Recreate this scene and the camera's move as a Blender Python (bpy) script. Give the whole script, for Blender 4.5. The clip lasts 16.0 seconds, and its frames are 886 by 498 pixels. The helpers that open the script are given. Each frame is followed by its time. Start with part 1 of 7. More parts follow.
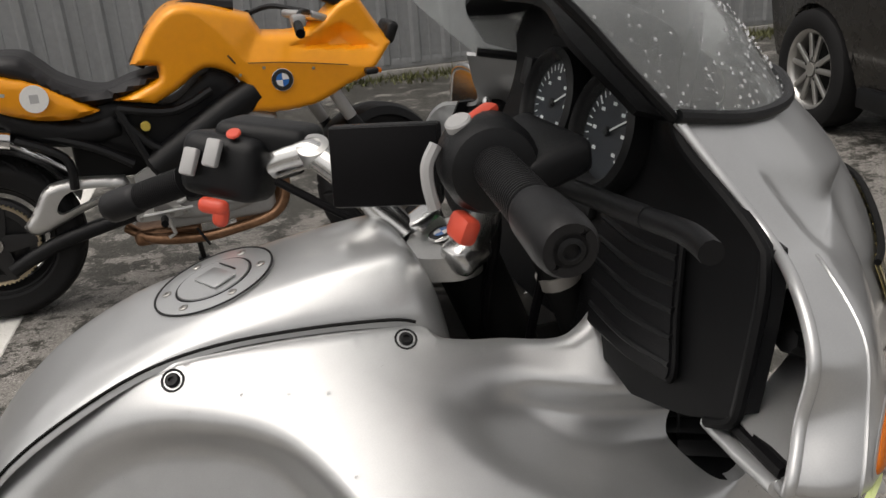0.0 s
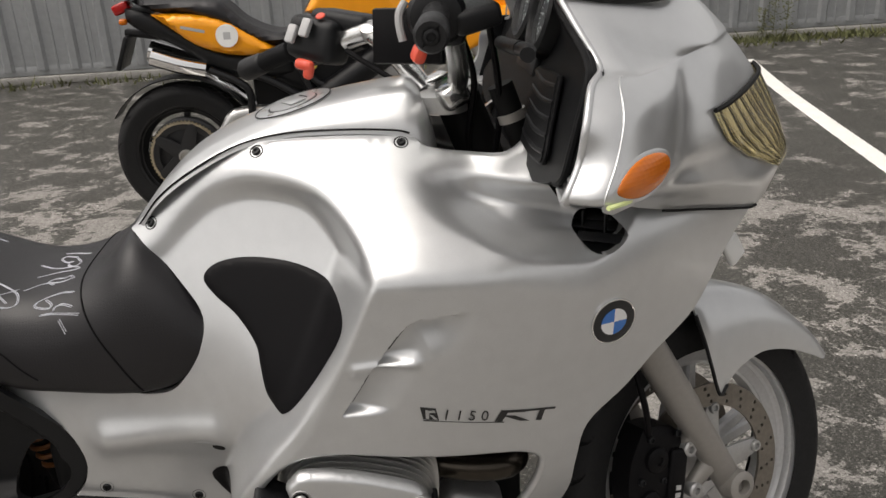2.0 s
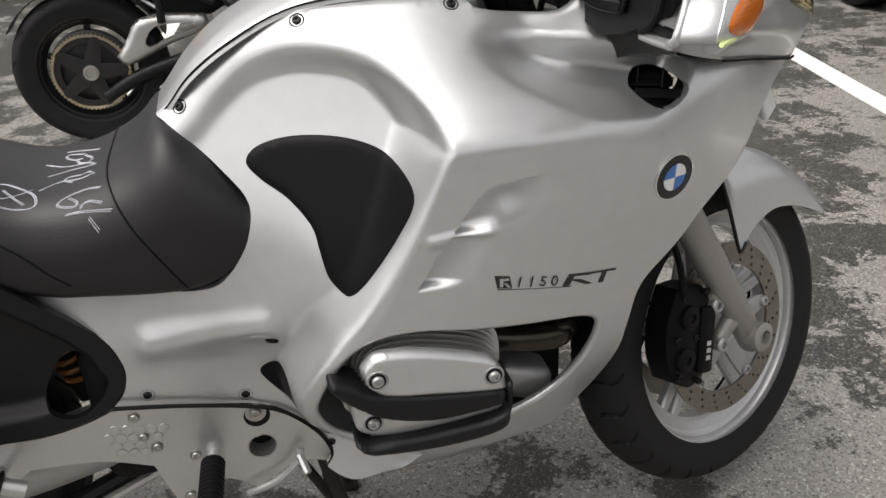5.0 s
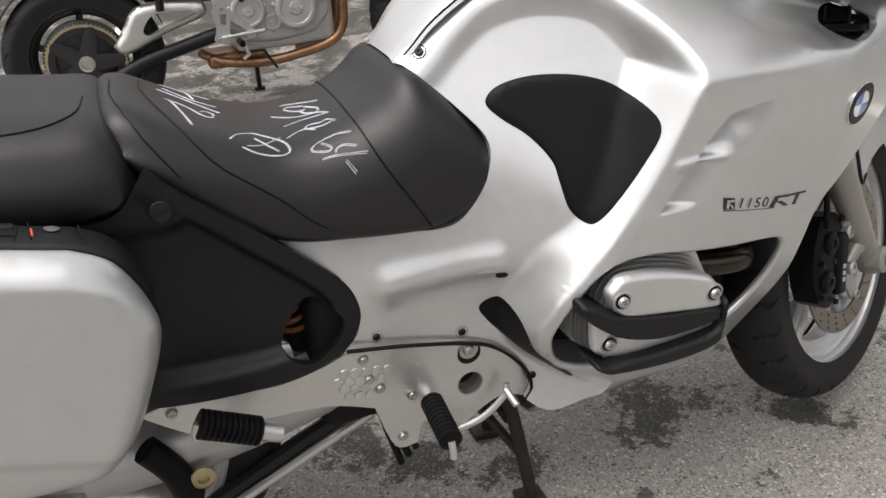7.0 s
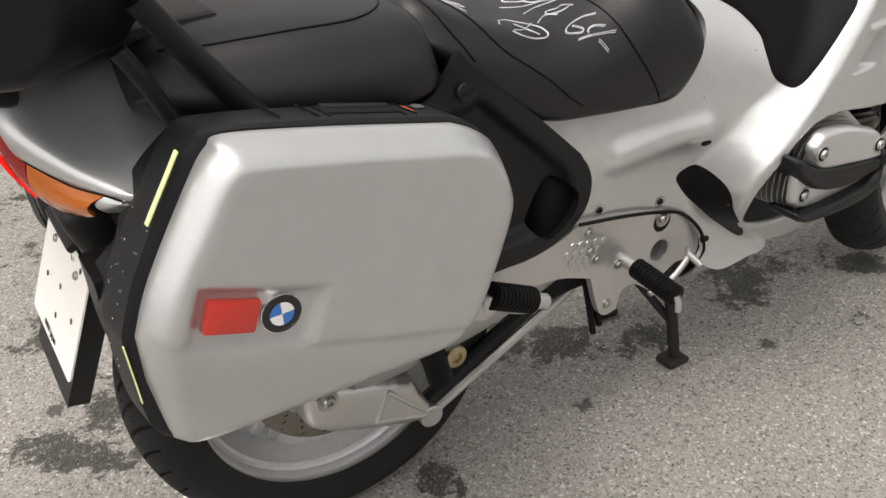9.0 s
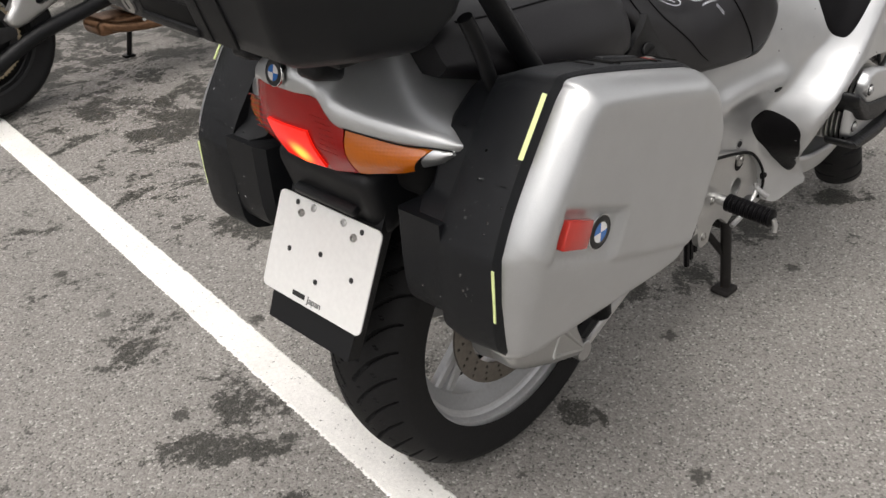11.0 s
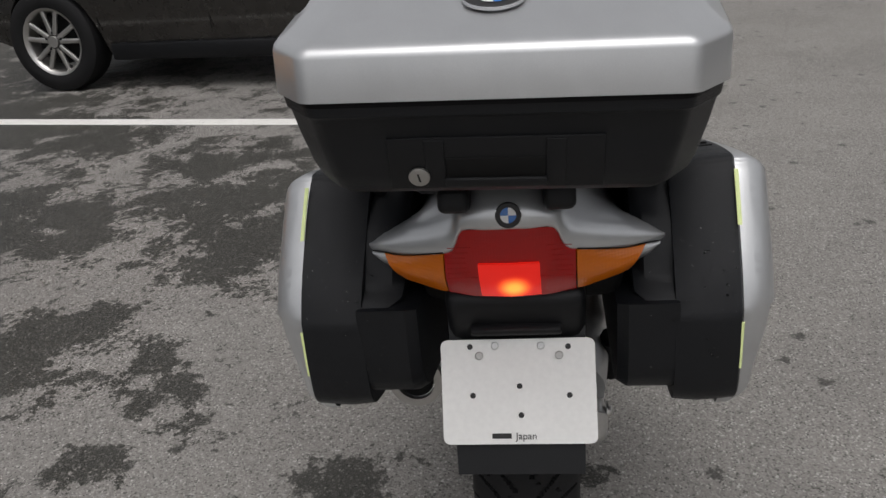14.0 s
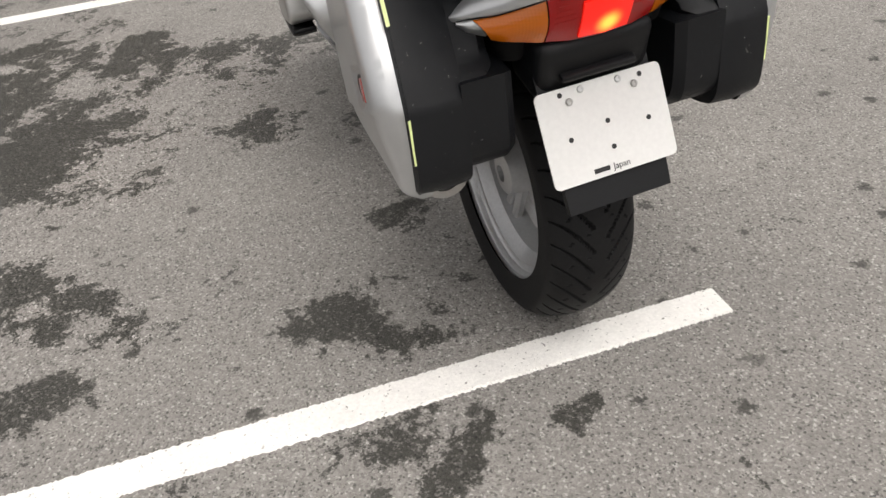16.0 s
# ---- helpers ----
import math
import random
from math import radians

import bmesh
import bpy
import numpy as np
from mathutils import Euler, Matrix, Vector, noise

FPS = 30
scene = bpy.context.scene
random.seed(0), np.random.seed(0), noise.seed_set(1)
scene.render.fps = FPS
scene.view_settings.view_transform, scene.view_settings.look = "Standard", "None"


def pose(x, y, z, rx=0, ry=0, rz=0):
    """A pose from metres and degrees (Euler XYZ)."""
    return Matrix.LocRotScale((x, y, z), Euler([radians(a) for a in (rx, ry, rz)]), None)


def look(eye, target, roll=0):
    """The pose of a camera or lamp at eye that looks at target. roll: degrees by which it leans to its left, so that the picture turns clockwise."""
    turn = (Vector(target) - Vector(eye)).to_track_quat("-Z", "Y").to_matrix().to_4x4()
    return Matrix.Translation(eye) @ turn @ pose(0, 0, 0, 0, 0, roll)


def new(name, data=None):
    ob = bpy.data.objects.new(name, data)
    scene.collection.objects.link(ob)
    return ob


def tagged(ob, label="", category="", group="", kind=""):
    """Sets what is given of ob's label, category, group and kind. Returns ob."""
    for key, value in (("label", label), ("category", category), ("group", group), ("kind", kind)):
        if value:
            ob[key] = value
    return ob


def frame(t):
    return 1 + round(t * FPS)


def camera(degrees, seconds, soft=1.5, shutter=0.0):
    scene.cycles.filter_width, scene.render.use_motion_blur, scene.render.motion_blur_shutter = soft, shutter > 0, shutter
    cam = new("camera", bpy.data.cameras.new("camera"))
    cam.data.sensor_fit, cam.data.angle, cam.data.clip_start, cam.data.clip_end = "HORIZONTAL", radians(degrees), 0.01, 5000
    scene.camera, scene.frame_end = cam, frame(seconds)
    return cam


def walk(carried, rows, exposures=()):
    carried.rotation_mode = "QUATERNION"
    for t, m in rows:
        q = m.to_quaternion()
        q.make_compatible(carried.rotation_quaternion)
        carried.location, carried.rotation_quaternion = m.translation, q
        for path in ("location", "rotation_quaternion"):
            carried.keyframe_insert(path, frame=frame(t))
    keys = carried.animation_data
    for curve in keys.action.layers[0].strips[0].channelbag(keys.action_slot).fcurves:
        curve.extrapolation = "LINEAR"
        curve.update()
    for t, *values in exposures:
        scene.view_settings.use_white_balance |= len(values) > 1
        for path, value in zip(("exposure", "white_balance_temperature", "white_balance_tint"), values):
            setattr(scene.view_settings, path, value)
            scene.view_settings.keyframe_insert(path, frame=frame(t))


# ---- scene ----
cam = camera(55.1, 16.0)
PATH = [
    (0, (0.048, -0.829, 1.326), (0.595, 0.956, 0.608), -4.1),
    (0.5, (0.014, -0.992, 1.318), (0.5, 0.827, 0.644), -1.9),
    (1, (0.02, -1.127, 1.304), (0.441, 0.713, 0.643), -0.7),
    (1.5, (0.092, -1.221, 1.294), (0.381, 0.64, 0.621), -1.8),
    (2, (0.167, -1.318, 1.27), (0.317, 0.539, 0.542), -2.9),
    (2.5, (0.195, -1.35, 1.255), (0.357, 0.484, 0.473), -3.3),
    (3, (0.202, -1.336, 1.233), (0.423, 0.461, 0.382), -3.0),
    (3.5, (0.158, -1.333, 1.212), (0.421, 0.431, 0.305), -2.5),
    (3.7, (0.122, -1.341, 1.21), (0.404, 0.415, 0.296), -2.4),
    (5.8, (-0.2, -1.187, 1.196), (0.266, 0.532, 0.286), -3.4),
    (6, (-0.237, -1.172, 1.192), (0.242, 0.538, 0.271), -3.1),
    (6.5, (-0.377, -1.183, 1.192), (0.158, 0.515, 0.28), -3.6),
    (7, (-0.549, -1.226, 1.179), (0.069, 0.436, 0.254), -3.3),
    (7.5, (-0.665, -1.196, 1.166), (-0.018, 0.432, 0.201), -3.0),
    (8, (-0.797, -1.12, 1.143), (-0.086, 0.437, 0.109), -3.1),
    (8.5, (-0.931, -1.078, 1.145), (-0.151, 0.419, 0.072), -2.3),
    (9, (-1.126, -1.073, 1.159), (-0.229, 0.377, 0.112), -3.1),
    (9.5, (-1.295, -1.048, 1.164), (-0.336, 0.368, 0.127), -3.7),
    (9.7, (-1.341, -1.022, 1.149), (-0.369, 0.379, 0.103), -3.7),
    (11.8, (-1.857, -0.719, 1.192), (-0.455, 0.328, 0.223), -3.8),
    (12, (-1.89, -0.662, 1.196), (-0.449, 0.342, 0.238), -4.2),
    (12.5, (-1.935, -0.473, 1.211), (-0.417, 0.435, 0.278), -5.6),
    (13, (-1.967, -0.344, 1.221), (-0.339, 0.396, 0.325), -5.2),
    (13.5, (-2.06, -0.184, 1.248), (-0.304, 0.302, 0.424), -4.7),
    (14, (-2.099, -0.047, 1.24), (-0.287, 0.191, 0.428), -5.1),
    (14.5, (-2.092, 0.135, 1.206), (-0.322, 0.147, 0.276), -6.1),
    (15, (-2.107, 0.265, 1.198), (-0.409, 0.071, 0.158), -6.9),
    (15.5, (-2.164, 0.465, 1.193), (-0.521, 0.126, 0.104), -7.9),
    (16, (-2.111, 0.621, 1.174), (-0.536, 0.132, 0.043), -8.6),
]
walk(cam, [(t, look(eye, target, roll)) for t, eye, target, roll in PATH],
     [(0.0, -0.07, 6950, 12), (0.5, -0.25, 6950, 12), (1.0, 0.09, 6950, 12), (2.0, 0.34, 6950, 12), (3.0, 0.44, 6950, 12), (6.0, 0.60, 6720, 12), (7.5, 0.88, 6850, 12), (8.5, 0.86, 7000, 12), (9.5, 0.69, 7000, 12), (12.0, 0.37, 6550, 12), (13.0, 0.25, 6500, 12), (13.5, -0.14, 6500, 12), (14.0, -0.24, 6500, 12), (14.5, 0.25, 6700, 12), (15.0, 0.60, 6750, 12), (16.0, 0.45, 6800, 12)])

# ---- light ----
world = bpy.data.worlds.new("overcast_sky")
scene.world = world
world.use_nodes = True
wn = world.node_tree
wn.nodes.clear()
sky = wn.nodes.new("ShaderNodeTexSky")
sky.sky_type, sky.sun_disc = "NISHITA", False
sky.sun_elevation, sky.sun_rotation = radians(67), radians(-102)
sky.air_density, sky.dust_density = 1.0, 4.0
pale = wn.nodes.new("ShaderNodeHueSaturation")
pale.inputs["Saturation"].default_value = 0.12
back = wn.nodes.new("ShaderNodeBackground")
back.inputs["Strength"].default_value = 0.15
wout = wn.nodes.new("ShaderNodeOutputWorld")
wn.links.new(sky.outputs[0], pale.inputs["Color"])
wn.links.new(pale.outputs[0], back.inputs["Color"])
wn.links.new(back.outputs[0], wout.inputs["Surface"])
sun_data = bpy.data.lights.new("sun", "SUN")
sun_data.energy, sun_data.angle, sun_data.color = 0.85, radians(60), (1.0, 0.975, 0.945)
sun = new("sun", sun_data)
sun.matrix_world = look((0, 0, 0), (0.42, 0.10, -1.0))
scene.view_settings.exposure = 0.0


# ---- materials ----
def material(name, color, rough=0.5, metal=0.0, coat=0.0, grain=0.0, grain_scale=200.0, bump=0.0, bump_scale=400.0, spec=0.5, vary=0.0):
    """A surface with colour variation at two scales, uneven gloss and fine relief."""
    m = bpy.data.materials.new(name)
    m.use_nodes = True
    nt, bs = m.node_tree, m.node_tree.nodes["Principled BSDF"]
    bs.inputs["Base Color"].default_value = (*color, 1)
    bs.inputs["Roughness"].default_value = rough
    bs.inputs["Metallic"].default_value = metal
    bs.inputs["Coat Weight"].default_value = coat
    bs.inputs["Coat Roughness"].default_value = 0.12
    bs.inputs["Specular IOR Level"].default_value = spec
    tc = nt.nodes.new("ShaderNodeTexCoord")
    if grain:
        big, fine = nt.nodes.new("ShaderNodeTexNoise"), nt.nodes.new("ShaderNodeTexNoise")
        big.inputs["Scale"].default_value, fine.inputs["Scale"].default_value = grain_scale / 22, grain_scale
        big.inputs["Detail"].default_value = 4
        add = nt.nodes.new("ShaderNodeMath")
        add.operation = "ADD"
        mr = nt.nodes.new("ShaderNodeMapRange")
        mr.inputs["From Min"].default_value, mr.inputs["From Max"].default_value = 0.6, 1.4
        mr.inputs["To Min"].default_value, mr.inputs["To Max"].default_value = 1 - grain, 1 + grain
        mul = nt.nodes.new("ShaderNodeMix")
        mul.data_type, mul.blend_type = "RGBA", "MULTIPLY"
        mul.inputs["Factor"].default_value = 1
        mul.inputs["A"].default_value = (*color, 1)
        for n in (big, fine):
            nt.links.new(tc.outputs["Object"], n.inputs["Vector"])
        nt.links.new(big.outputs["Fac"], add.inputs[0])
        nt.links.new(fine.outputs["Fac"], add.inputs[1])
        nt.links.new(add.outputs[0], mr.inputs["Value"])
        comb = nt.nodes.new("ShaderNodeCombineColor")
        for k in range(3):
            nt.links.new(mr.outputs["Result"], comb.inputs[k])
        nt.links.new(comb.outputs[0], mul.inputs["B"])
        nt.links.new(mul.outputs["Result"], bs.inputs["Base Color"])
        rr = nt.nodes.new("ShaderNodeMapRange")
        rr.inputs["To Min"].default_value, rr.inputs["To Max"].default_value = max(0.02, rough - 0.08), min(1, rough + 0.08)
        nt.links.new(big.outputs["Fac"], rr.inputs["Value"])
        nt.links.new(rr.outputs["Result"], bs.inputs["Roughness"])
    if bump:
        bn, bp = nt.nodes.new("ShaderNodeTexNoise"), nt.nodes.new("ShaderNodeBump")
        bn.inputs["Scale"].default_value = bump_scale
        bn.inputs["Detail"].default_value = 3
        bp.inputs["Strength"].default_value = bump
        bp.inputs["Distance"].default_value = 0.002
        nt.links.new(tc.outputs["Object"], bn.inputs["Vector"])
        nt.links.new(bn.outputs["Fac"], bp.inputs["Height"])
        nt.links.new(bp.outputs[0], bs.inputs["Normal"])
    return m


def glow(name, color, strength, rough=0.2):
    m = material(name, color, rough)
    bs = m.node_tree.nodes["Principled BSDF"]
    bs.inputs["Emission Color"].default_value = (*color, 1)
    bs.inputs["Emission Strength"].default_value = strength
    return m


def clear(name, color, rough=0.05, weight=0.9, ior=1.45):
    m = material(name, color, rough)
    bs = m.node_tree.nodes["Principled BSDF"]
    bs.inputs["Transmission Weight"].default_value = weight
    bs.inputs["IOR"].default_value = ior
    return m


SILVER = material("silver_paint", (0.58, 0.59, 0.595), 0.34, 0.72, 0.5, grain=0.05, grain_scale=900)
SILVER_CASE = material("silver_case_paint", (0.53, 0.54, 0.545), 0.36, 0.72, 0.4, grain=0.05, grain_scale=700, bump=0.05, bump_scale=900)
ALU = material("cast_aluminium", (0.58, 0.58, 0.57), 0.38, 0.9, grain=0.06, grain_scale=300, bump=0.05, bump_scale=700)
ALU_DULL = material("dull_aluminium", (0.44, 0.44, 0.435), 0.46, 0.75, grain=0.08, grain_scale=160, bump=0.05, bump_scale=500)
CHROME = material("chrome", (0.78, 0.78, 0.78), 0.12, 1.0)
POLISHED = material("polished_alloy", (0.72, 0.72, 0.71), 0.24, 1.0, grain=0.05, grain_scale=300)
STEEL = material("bolt_steel", (0.45, 0.44, 0.42), 0.35, 0.95, grain=0.1, grain_scale=500)
BLACK = material("black_plastic", (0.0060, 0.0064, 0.0074), .40, spec=0.30, grain=0.15, grain_scale=300, bump=0.25, bump_scale=1600)
BLACK_SOFT = material("soft_black_rubber", (0.0046, 0.0043, 0.0050), .42, spec=0.12, grain=0.15, grain_scale=300, bump=0.15, bump_scale=1500)
# near-black for inner masses and hollows: their shade is put into the colour
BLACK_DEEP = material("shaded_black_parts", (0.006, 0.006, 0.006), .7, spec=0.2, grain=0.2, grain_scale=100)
CASE_BLACK = material("grained_case_plastic", (0.0062, 0.0070, 0.0086), .44, spec=0.32, grain=0.12, grain_scale=250, bump=0.35, bump_scale=1100)
TYRE = material("tyre_rubber", (0.0105, 0.0105, 0.011), .68, spec=0.25, grain=0.25, grain_scale=150, bump=0.2, bump_scale=300)
DASH_BLACK = material("matt_dash_plastic", (0.0040, 0.0042, 0.0048), .5, spec=0.16, grain=0.15, grain_scale=300, bump=0.25, bump_scale=1600)
GRIP = material("ribbed_grip_rubber", (0.010, 0.010, 0.011), .45, spec=0.35, grain=0.15, grain_scale=300, bump=0.15, bump_scale=1200)
SEAT = material("seat_vinyl", (0.0072, 0.0066, 0.0080), .44, spec=0.48, grain=0.12, grain_scale=260, bump=0.12, bump_scale=900)
def perforated(m, spacing):
    """Small round pits set close together, as in a seat's cover."""
    nt, bs = m.node_tree, m.node_tree.nodes["Principled BSDF"]
    tc, vo, ra, bp = (nt.nodes.new(k) for k in ("ShaderNodeTexCoord", "ShaderNodeTexVoronoi", "ShaderNodeMapRange", "ShaderNodeBump"))
    vo.inputs["Scale"].default_value, vo.inputs["Randomness"].default_value = 1 / spacing, 0.25
    ra.inputs["From Min"].default_value, ra.inputs["From Max"].default_value = 0.15, 0.40
    bp.inputs["Strength"].default_value, bp.inputs["Distance"].default_value = 0.13, 0.001
    nt.links.new(tc.outputs["Object"], vo.inputs["Vector"])
    nt.links.new(vo.outputs["Distance"], ra.inputs["Value"])
    nt.links.new(ra.outputs["Result"], bp.inputs["Height"])
    nt.links.new(bs.inputs["Normal"].links[0].from_socket, bp.inputs["Normal"])
    nt.links.new(bp.outputs[0], bs.inputs["Normal"])


for paint in (SILVER, SILVER_CASE):
    paint.node_tree.nodes["Principled BSDF"].inputs["Coat Roughness"].default_value = 0.06
perforated(SEAT, 0.0045)
AMBER = clear("amber_lens", (0.64, 0.155, 0.005), 0.18, 0.12)
AMBER.node_tree.nodes["Principled BSDF"].inputs["Coat Weight"].default_value = 0.3
RED = clear("red_lens", (0.46, 0.007, 0.006), 0.14, 0.2)
RED.node_tree.nodes["Principled BSDF"].inputs["Coat Weight"].default_value = 0.15


def waffle(m, spacing):
    """Small square prisms moulded into a lens."""
    nt, bs = m.node_tree, m.node_tree.nodes["Principled BSDF"]
    tc, sp, bp = (nt.nodes.new(k) for k in ("ShaderNodeTexCoord", "ShaderNodeSeparateXYZ", "ShaderNodeBump"))
    nt.links.new(tc.outputs["Object"], sp.inputs[0])
    waves = []
    for axis in ("X", "Y", "Z"):
        mul, sn = nt.nodes.new("ShaderNodeMath"), nt.nodes.new("ShaderNodeMath")
        mul.operation, sn.operation = "MULTIPLY", "SINE"
        mul.inputs[1].default_value = 6.2832 / spacing
        nt.links.new(sp.outputs[axis], mul.inputs[0])
        nt.links.new(mul.outputs[0], sn.inputs[0])
        waves.append(sn.outputs[0])
    ad = nt.nodes.new("ShaderNodeMath")
    nt.links.new(waves[1], ad.inputs[0])
    nt.links.new(waves[2], ad.inputs[1])
    nt.links.new(ad.outputs[0], bp.inputs["Height"])
    bp.inputs["Strength"].default_value, bp.inputs["Distance"].default_value = 0.13, 0.0006
    nt.links.new(bp.outputs[0], bs.inputs["Normal"])


waffle(AMBER, 0.0045)
waffle(RED, 0.0040)
RED_LIT = glow("lit_red_lens", (0.95, 0.02, 0.01), 0.5)
def lit_from(m, core, reach):
    """The lens glows brightest before its bulb."""
    nt, bs = m.node_tree, m.node_tree.nodes["Principled BSDF"]
    tc, vm, ra, mx, st = (nt.nodes.new(k) for k in ("ShaderNodeTexCoord", "ShaderNodeVectorMath", "ShaderNodeMapRange", "ShaderNodeMix", "ShaderNodeMapRange"))
    vm.operation = "DISTANCE"
    vm.inputs[1].default_value = core
    ra.interpolation_type = "SMOOTHSTEP"
    ra.inputs["From Min"].default_value, ra.inputs["From Max"].default_value = reach, 0.004
    mx.data_type = "RGBA"
    mx.inputs["A"].default_value, mx.inputs["B"].default_value = (0.9, 0.015, 0.008, 1), (1.0, 0.30, 0.04, 1)
    st.inputs["To Min"].default_value, st.inputs["To Max"].default_value = 0.40, 2.0
    nt.links.new(tc.outputs["Object"], vm.inputs[0])
    nt.links.new(vm.outputs["Value"], ra.inputs["Value"])
    nt.links.new(ra.outputs["Result"], mx.inputs["Factor"])
    nt.links.new(ra.outputs["Result"], st.inputs["Value"])
    nt.links.new(mx.outputs["Result"], bs.inputs["Emission Color"])
    nt.links.new(st.outputs["Result"], bs.inputs["Emission Strength"])


lit_from(RED_LIT, (-1.068, -0.004, 0.716), 0.03)
REFLECTOR_RED = material("red_reflector", (0.540, 0.029, 0.018), 0.22, coat=0.6, grain=0.1, grain_scale=600)
LIME = material("lime_reflective_tape", (0.78, 0.88, 0.40), 0.4)
WHITE = material("white_plate_paint", (0.74, 0.74, 0.72), 0.42, grain=0.05, grain_scale=120)
INK = material("black_ink", (0.015, 0.015, 0.015), 0.5)
BADGE_BLUE = material("badge_blue", (0.03, 0.16, 0.50), 0.2, coat=0.5)
BADGE_WHITE = material("badge_white", (0.8, 0.8, 0.8), 0.25, coat=0.5)
BRASS = material("yellow_zinc", (0.42, 0.36, 0.22), 0.3, 0.9, grain=0.1, grain_scale=200)
DISC = material("brake_disc_steel", (0.22, 0.20, 0.175), 0.40, 0.85, grain=0.2, grain_scale=120)
DARK_PIPE = material("sooty_exhaust", (0.055, 0.046, 0.036), 0.26, 0.8, grain=0.35, grain_scale=60)
COPPER = material("heat_stained_exhaust", (0.30, 0.17, 0.10), 0.32, 0.9, grain=0.35, grain_scale=60)
RUST = material("rusty_black_steel", (0.016, 0.014, 0.013), 0.6, 0.2, grain=0.5, grain_scale=70, bump=0.3, bump_scale=300)
CHALK = material("white_chalk", (0.42, 0.43, 0.47), 0.9, grain=0.6, grain_scale=900)
SWITCH_RED = material("red_switch", (0.72, 0.09, 0.05), 0.4)
SWITCH_GREY = material("grey_switch", (0.42, 0.42, 0.42), 0.4)
LENS = clear("headlamp_glass", (1.0, 0.98, 0.90), 0.03, 0.97)
LAMP_BOWL = material("lamp_reflector", (0.93, 0.84, 0.52), 0.10, 1.0, grain=0.12, grain_scale=90)
SCREEN = clear("windscreen_plastic", (0.80, 0.83, 0.83), 0.05, 0.82, 1.4)
DIAL = material("dial_face", (0.012, 0.016, 0.022), 0.4)
DIAL_MARK = material("dial_marks", (0.75, 0.8, 0.8), 0.5)
GREEN = glow("green_telltale", (0.03, 0.55, 0.12), 0.4)
ORANGE = material("orange_paint", (0.95, 0.36, 0.006), 0.36, 0.1, 0.3, grain=0.05, grain_scale=700)
DROPS = clear("water_drops", (1, 1, 1), 0.0, 1.0, 1.33)


# ---- mesh helpers: a shape is (points, faces) ----
def net(pts, ease=2e-3):
    """A smooth width over the plane, through control places (x, z, width)."""
    p = np.array(pts, float)
    def phi(r2):
        return np.where(r2 > 1e-12, r2 * np.log(r2 + 1e-12), 0)
    n = len(p)
    d2 = ((p[:, None, :2] - p[None, :, :2]) ** 2).sum(-1)
    a = np.zeros((n + 3, n + 3))
    a[:n, :n] = phi(d2) + np.eye(n) * ease
    a[:n, n], a[:n, n + 1:] = 1, p[:, :2]
    a[n, :n], a[n + 1:, :n] = 1, p[:, :2].T
    w = np.linalg.solve(a, np.concatenate([p[:, 2], np.zeros(3)]))
    def f(x, z):
        r2 = (p[:, 0] - x) ** 2 + (p[:, 1] - z) ** 2
        return float(w[:n] @ phi(r2) + w[n] + w[n + 1] * x + w[n + 2] * z)
    return f


def step(a, b, v):
    t = min(1, max(0, (v - a) / (b - a)))
    return t * t * (3 - 2 * t)


def spline(pts, n, closed=False):
    """Catmull-Rom curve through the points, n steps a span."""
    p = [np.array(q, float) for q in pts]
    m, out = len(p), []
    for i in range(m if closed else m - 1):
        a, b, c, d = (p[(i + k) % m] if closed else p[min(m - 1, max(0, i + k))] for k in (-1, 0, 1, 2))
        for k in range(n):
            t = k / n
            out.append(.5 * (2 * b + (c - a) * t + (2 * a - 5 * b + 4 * c - d) * t * t + (3 * b - a - 3 * c + d) * t ** 3))
    if not closed:
        out.append(p[-1])
    return out


def side_of(curve):
    """Signed distance to a line in x, z: positive on its left-hand side."""
    c = np.array(curve)
    a, d = c[:-1], c[1:] - c[:-1]
    l2 = (d ** 2).sum(1)
    def f(x, z):
        q = np.array((x, z)) - a
        t = np.clip((q * d).sum(1) / l2, 0, 1)
        v = q - d * t[:, None]
        r = (v ** 2).sum(1)
        k = int(r.argmin())
        s = d[k][0] * q[k][1] - d[k][1] * q[k][0]
        return math.sqrt(r[k]) * (1 if s > 0 else -1)
    return f


def bump(x, z, ax, az, bx, bz, r):
    dx, dz = bx - ax, bz - az
    t = min(1, max(0, ((x - ax) * dx + (z - az) * dz) / (dx * dx + dz * dz)))
    return math.exp(-((x - ax - dx * t) ** 2 + (z - az - dz * t) ** 2) / r ** 2)


def join(*shapes):
    v, f = [], []
    for pv, pf in shapes:
        k = len(v)
        v += [tuple(p) for p in pv]
        f += [tuple(i + k for i in q) for q in pf]
    return v, f


def moved(shape, m):
    return [tuple(m @ Vector(p)) for p in shape[0]], shape[1]


def mirrored(shape):
    return [(p[0], -p[1], p[2]) for p in shape[0]], [tuple(reversed(q)) for q in shape[1]]


